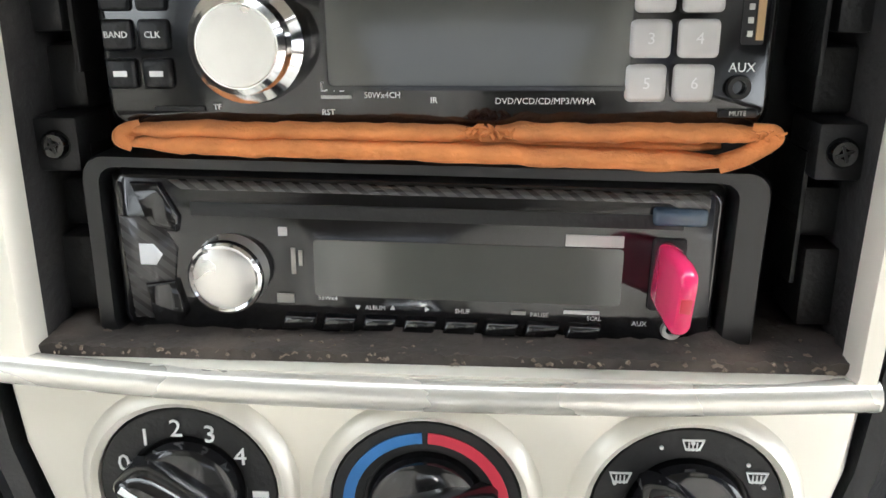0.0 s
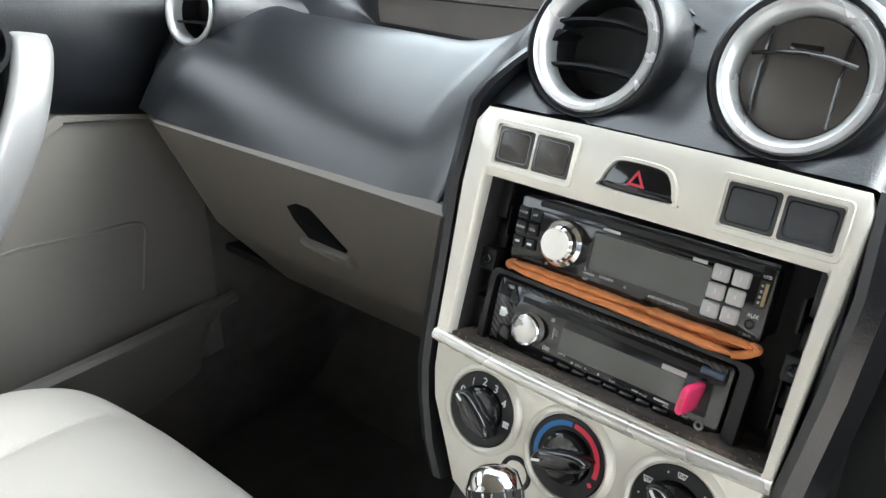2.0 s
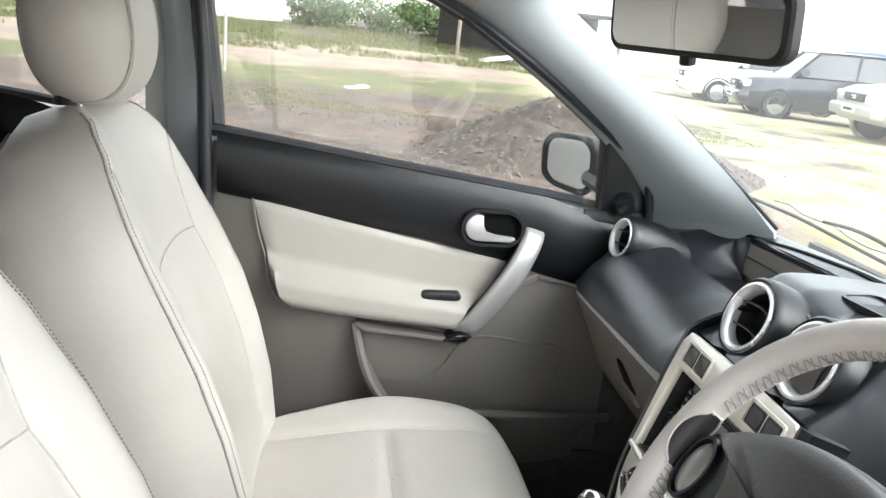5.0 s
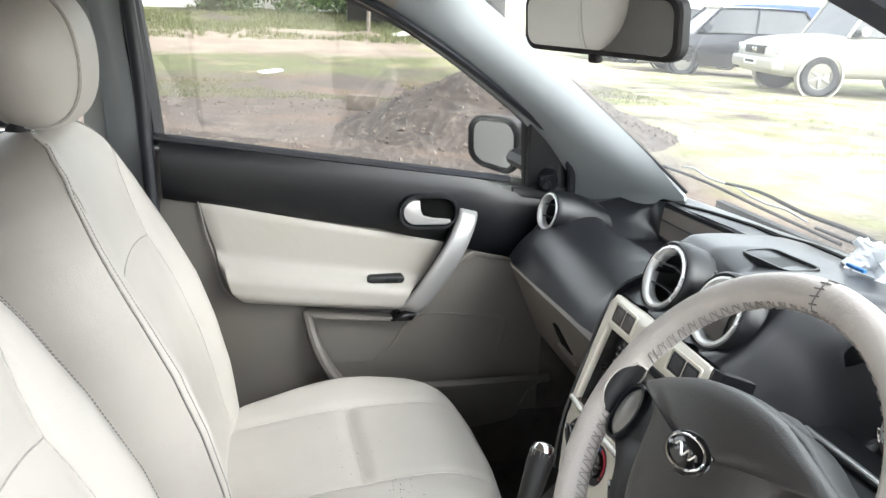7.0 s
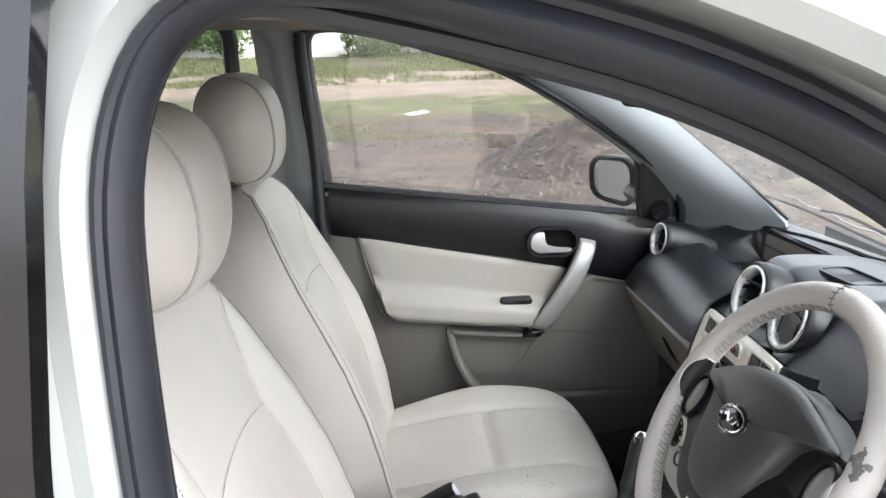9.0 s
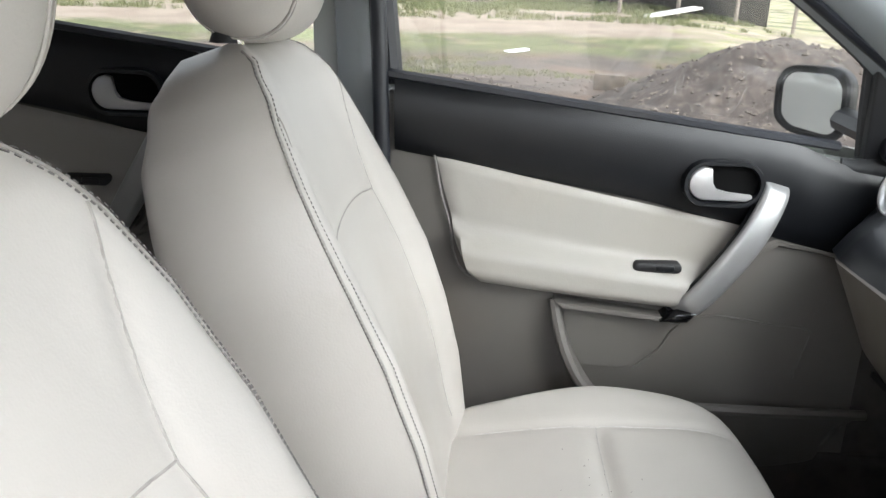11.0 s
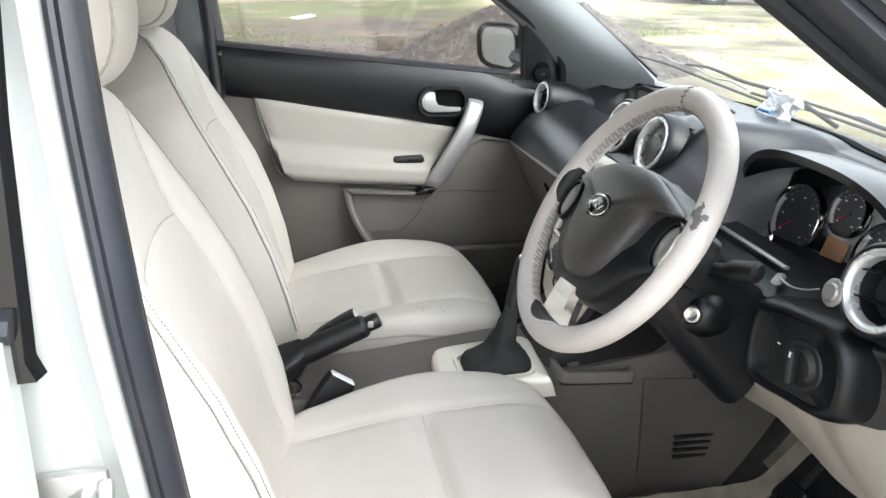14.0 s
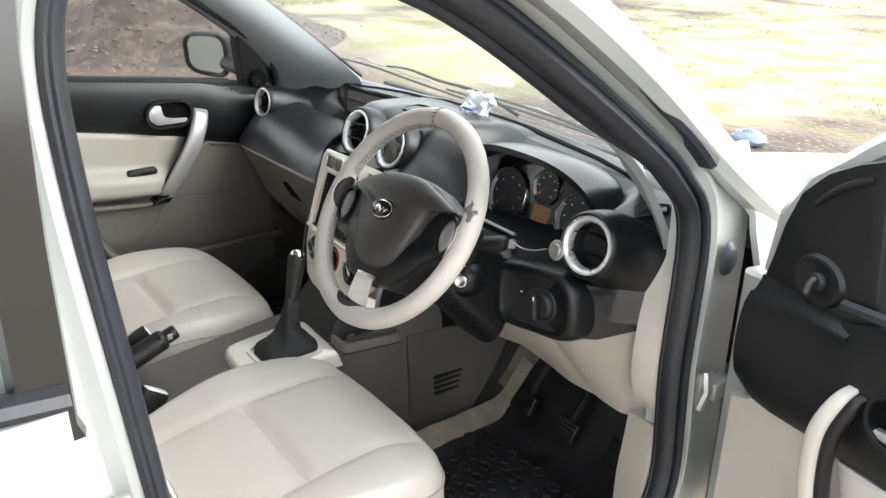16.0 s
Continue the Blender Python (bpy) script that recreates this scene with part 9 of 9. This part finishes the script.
part("gaiter", bm, mat("black creased leather", (0.008, 0.008, 0.009), 0.7, vary=0.2, scale=20, grain=0.6, grain_scale=300), lever, "black creased leather gaiter", 60)
bm = bmesh.new()
tube(bm, [gb_.lerp(gt_, f) for f in (0.44, 0.55, 0.57, 0.66, 0.78, 0.9, 0.985)], [0.011, 0.0125, 0.0150, 0.0155, 0.017, 0.0185, 0.018], 16)
part("grip", bm, M_MATTE, lever, "black grip", 60)
bm = bmesh.new()
dd = (gt_ - gb_).normalized()
rev(bm, [(0, 0.011), (0.009, 0.0095), (0.0145, 0.006), (0.0178, -0.004), (0.018, -0.014)], Matrix.Translation(gt_) @ dd.to_track_quat("Z", "Y").to_matrix().to_4x4(), 24)
part("chrome_cap", bm, M_CHROME, lever, "chrome cap")

# handbrake
brake = thing("handbrake", "black handbrake lever beside the seats", "handbrake")
h0, h1 = V(0.004, -0.600, 0.472), V(0.016, -0.386, 0.562)
bm = bmesh.new()
tube(bm, [h0.lerp(h1, f) for f in (0.36, 0.40, 0.46, 0.60, 0.80, 0.90, 0.935, 0.945)], [0.0215, 0.0228, 0.0232, 0.0222, 0.0212, 0.0212, 0.0190, 0.0150], 18)
grip_ = part("grip", bm, M_MATTE, brake, "black ribbed grip", 50)
bm = bmesh.new()
for f in (0.885, 0.905):
    tube(bm, [h0.lerp(h1, f), h0.lerp(h1, f + 0.006)], 0.0218, 18)
part("grip_ring", bm, M_GLOSS, grip_)
bm = bmesh.new()
tube(bm, [h0.lerp(h1, f) for f in (0.93, 0.96, 1.03, 1.05, 1.055)], [0.0135, 0.0150, 0.0150, 0.0125, 0.006], 16)
part("release_button", bm, M_SATINBLACK, brake, "black release button")
bm = bmesh.new()
bu_ = h0.lerp(h1, 0.97) + V(0.014, 0, 0.004)
box(bm, bu_, (0.003, 0.010, 0.012), None, 0.001)
part("button_flash", bm, M_SATIN, brake)
# folded boot over the lever's root
bm = bmesh.new()
rings = []
for f, hh, wd in ((-0.10, 0.075, 0.040), (0.0, 0.085, 0.046), (0.15, 0.080, 0.044), (0.28, 0.060, 0.036), (0.36, 0.040, 0.027), (0.40, 0.026, 0.024)):
    p = h0.lerp(h1, f)
    rings.append([p + V(wd * math.cos(q) * (1 + 0.08 * math.sin(3 * q + 9 * f)), 0.010 * math.sin(2 * q), (hh if math.sin(q) < 0 else 0.026) * math.sin(q) * (1 + 0.06 * math.sin(5 * q + 11 * f))) for q in (2 * math.pi * j / 24 for j in range(24))])
loft(bm, rings)
part("brake_boot", bm, M_MATTE, brake, "black folded boot at the lever's root", 60)


def belt_buckle(at, tilt, turn, label):
    b = thing("belt_buckle", label, "buckle", group="seat belt buckles")
    m = Matrix.Translation(at) @ Matrix.Rotation(radians(turn), 4, "Z") @ Matrix.Rotation(radians(tilt), 4, "X")
    bm = bmesh.new()
    loft(bm, [[m @ V(x * k, y * k, z) for x, y in rrect(0.026, 0.056, 0.008, 4)] for k, z in ((0.62, -0.105), (0.72, -0.098), (0.92, -0.070), (1.0, -0.030), (1.0, -0.006), (0.95, 0.0))])
    part("buckle_body", bm, M_MATTE, b, "", 50)
    bm = bmesh.new()
    prism(bm, rrect(0.019, 0.047, 0.004, 4), -0.004, 0.0025, m, 0.0015)
    part("press_button", bm, M_PAPER, b, "pale worn press button")
    bm = bmesh.new()
    tube(bm, [m @ V(0, 0, -0.10), m @ V(0, 0, -0.14), (at[0], at[1] - 0.055, 0.40)], 0.010, 8, flat=0.5)
    part("buckle_stalk", bm, M_STEEL, b)
    return b


belt_buckle((0.100, -0.452, 0.500), -38, 8, "black seat belt buckle beside the driver seat")
belt_buckle((-0.055, -0.405, 0.532), -62, -4, "black seat belt buckle beside the passenger seat")
holder = thing("cup_holder", "grey cup holder with chrome rim behind the handbrake", "cup holder")
bm = bmesh.new()
rev(bm, [(0.0, -0.012), (0.037, -0.012), (0.040, 0.002), (0.043, 0.004)], Matrix.Translation((0.048, -0.575, 0.4565)), 32)
part("cup_well", bm, M_TRIM, holder)
bm = bmesh.new()
tube(bm, [(0.048 + 0.043 * math.cos(q), -0.575 + 0.052 * math.sin(q), 0.460) for q in (2 * math.pi * i / 40 for i in range(40))], 0.0028, 8, closed=True)
part("chrome_rim", bm, M_CHROME, holder)

# pedals and floor mat
for x_, z_, y_, nm in ((0.278, 0.356, 0.336, "clutch_pedal"), (0.412, 0.356, 0.340, "brake_pedal"), (0.545, 0.34, 0.36, "accelerator_pedal")):
    p = thing(nm, "black rubber faced pedal on a dark arm", "pedal", group="pedals")
    bm = bmesh.new()
    PD = frame_of((x_, y_, z_ - 0.09), (1, 0, 0), (0, 0.5, 0.86))
    prism(bm, rrect(0.060, 0.048 if nm != "accelerator_pedal" else 0.09, 0.006, 3), -0.008, 0.006, PD, 0.003)
    part("pad", bm, M_MAT, p)
    bm = bmesh.new()
    for k in range(5):
        box(bm, (0, -0.018 + 0.009 * k, 0.007), (0.05, 0.004, 0.004), PD, 0.001)
    part("pad_ribs", bm, M_MAT, p)
    bm = bmesh.new()
    tube(bm, [PD @ V(0, 0, -0.006), V(x_ + 0.01, y_ + 0.06, z_), V(x_ + 0.01, y_ + 0.10, z_ + 0.16)], 0.008, 8)
    part("arm", bm, M_MATTE, p)
fm = thing("floor_mat", "black rubber floor mat with moulded rings", "mat")
bm = bmesh.new()


def mat_z(x, y):
    u, v = (x - 0.225) / 0.425, (y + 0.20) / 0.55
    return 0.207 + 0.42 * max(0.0, (y - 0.29) / 0.28) ** 1.6 + 0.012 * math.cos(2 * math.pi * u) ** 8 + 0.006 * noise.noise(V(u * 4, v * 4, 0))


def mat_f(u, v):
    x, y = 0.225 + 0.425 * u, -0.20 + 0.66 * v
    return (x + 0.05 * (0.5 - u) * sm(0.9, 1.0, v), y, mat_z(x, y))


grid(bm, mat_f, 26, 30, 0.006)
part("mat_sheet", bm, M_MAT, fm)
for j in range(7):
    for i in range(8 - j % 2):
        cx_, cy_ = 0.262 + 0.046 * i + 0.023 * (j % 2), 0.038 * j
        bm = bmesh.new()
        tube(bm, [(cx_ + 0.0150 * math.cos(q), cy_ + 0.0115 * math.sin(q), mat_z(cx_, cy_) + 0.002) for q in (2 * math.pi * k / 12 for k in range(12))], 0.0028, 5, closed=True)
        part("moulded_ring", bm, M_MAT, fm)
for k in range(15):
    bm = bmesh.new()
    y_ = -0.185 + 0.0115 * k
    tube(bm, [(0.245 + 0.38 * q / 8, y_, mat_z(0.245 + 0.38 * q / 8, y_) + 0.002) for q in range(9)], 0.0026, 5)
    part("moulded_rib", bm, M_MAT, fm)

# interior mirror
rv = thing("rear_view_mirror", "black framed interior mirror", "mirror")
RM = frame_of((0.006, -0.074, 1.236), (1, 0.40, 0.0), (0, -0.10, 1))
bm = bmesh.new()
rings = []
for z, k in ((-0.028, 0.55), (-0.022, 0.85), (-0.008, 1.0), (0.004, 1.0), (0.007, 0.975)):
    rings.append([RM @ V(x * k, y * k, z) for x, y in rrect(0.258, 0.074, 0.020, 6)])
loft(bm, rings)
part("mirror_shell", bm, M_MATTE, rv)
bm = bmesh.new()
prism(bm, rrect(0.240, 0.060, 0.016, 6), 0.006, 0.0085, RM)
part("mirror_glass", bm, M_MIRROR, rv)
bm = bmesh.new()
tube(bm, [RM @ V(0, 0.01, -0.02), RM @ V(0, 0.030, -0.04), V(0, 0.005, 1.292)], 0.010, 10)
part("mirror_stem", bm, M_MATTE, rv)
bm = bmesh.new()
box(bm, (0.0, -0.040, 0.004), (0.016, 0.012, 0.012), RM, 0.003)
part("dimmer_tab", bm, M_MATTE, rv)

# tissue packet on the cowl
pk = thing("tissue_packet", "small crumpled white tissue packet on the dashboard", "packet")
bm = bmesh.new()


def pk_f(u, v):
    a, b = 2 * u - 1, 2 * v - 1
    n_ = V(noise.noise(V(u * 4, v * 4, 1)), noise.noise(V(u * 4, v * 4, 6)), noise.noise(V(u * 5, v * 5, 4)))
    return (0.048 + 0.040 * a + 0.010 * n_.x, 0.345 + 0.010 * b + 0.012 * n_.y, 0.934 + 0.020 * b + 0.010 * n_.z)


grid(bm, pk_f, 12, 9, 0.020)
part("wrapper", bm, M_PAPER, pk, smooth=30)
bm = bmesh.new()
box(bm, (0.05, 0.322, 0.926), (0.035, 0.006, 0.005), Matrix.Identity(4), 0.001)
part("blue_band", bm, M_BLUE, pk)
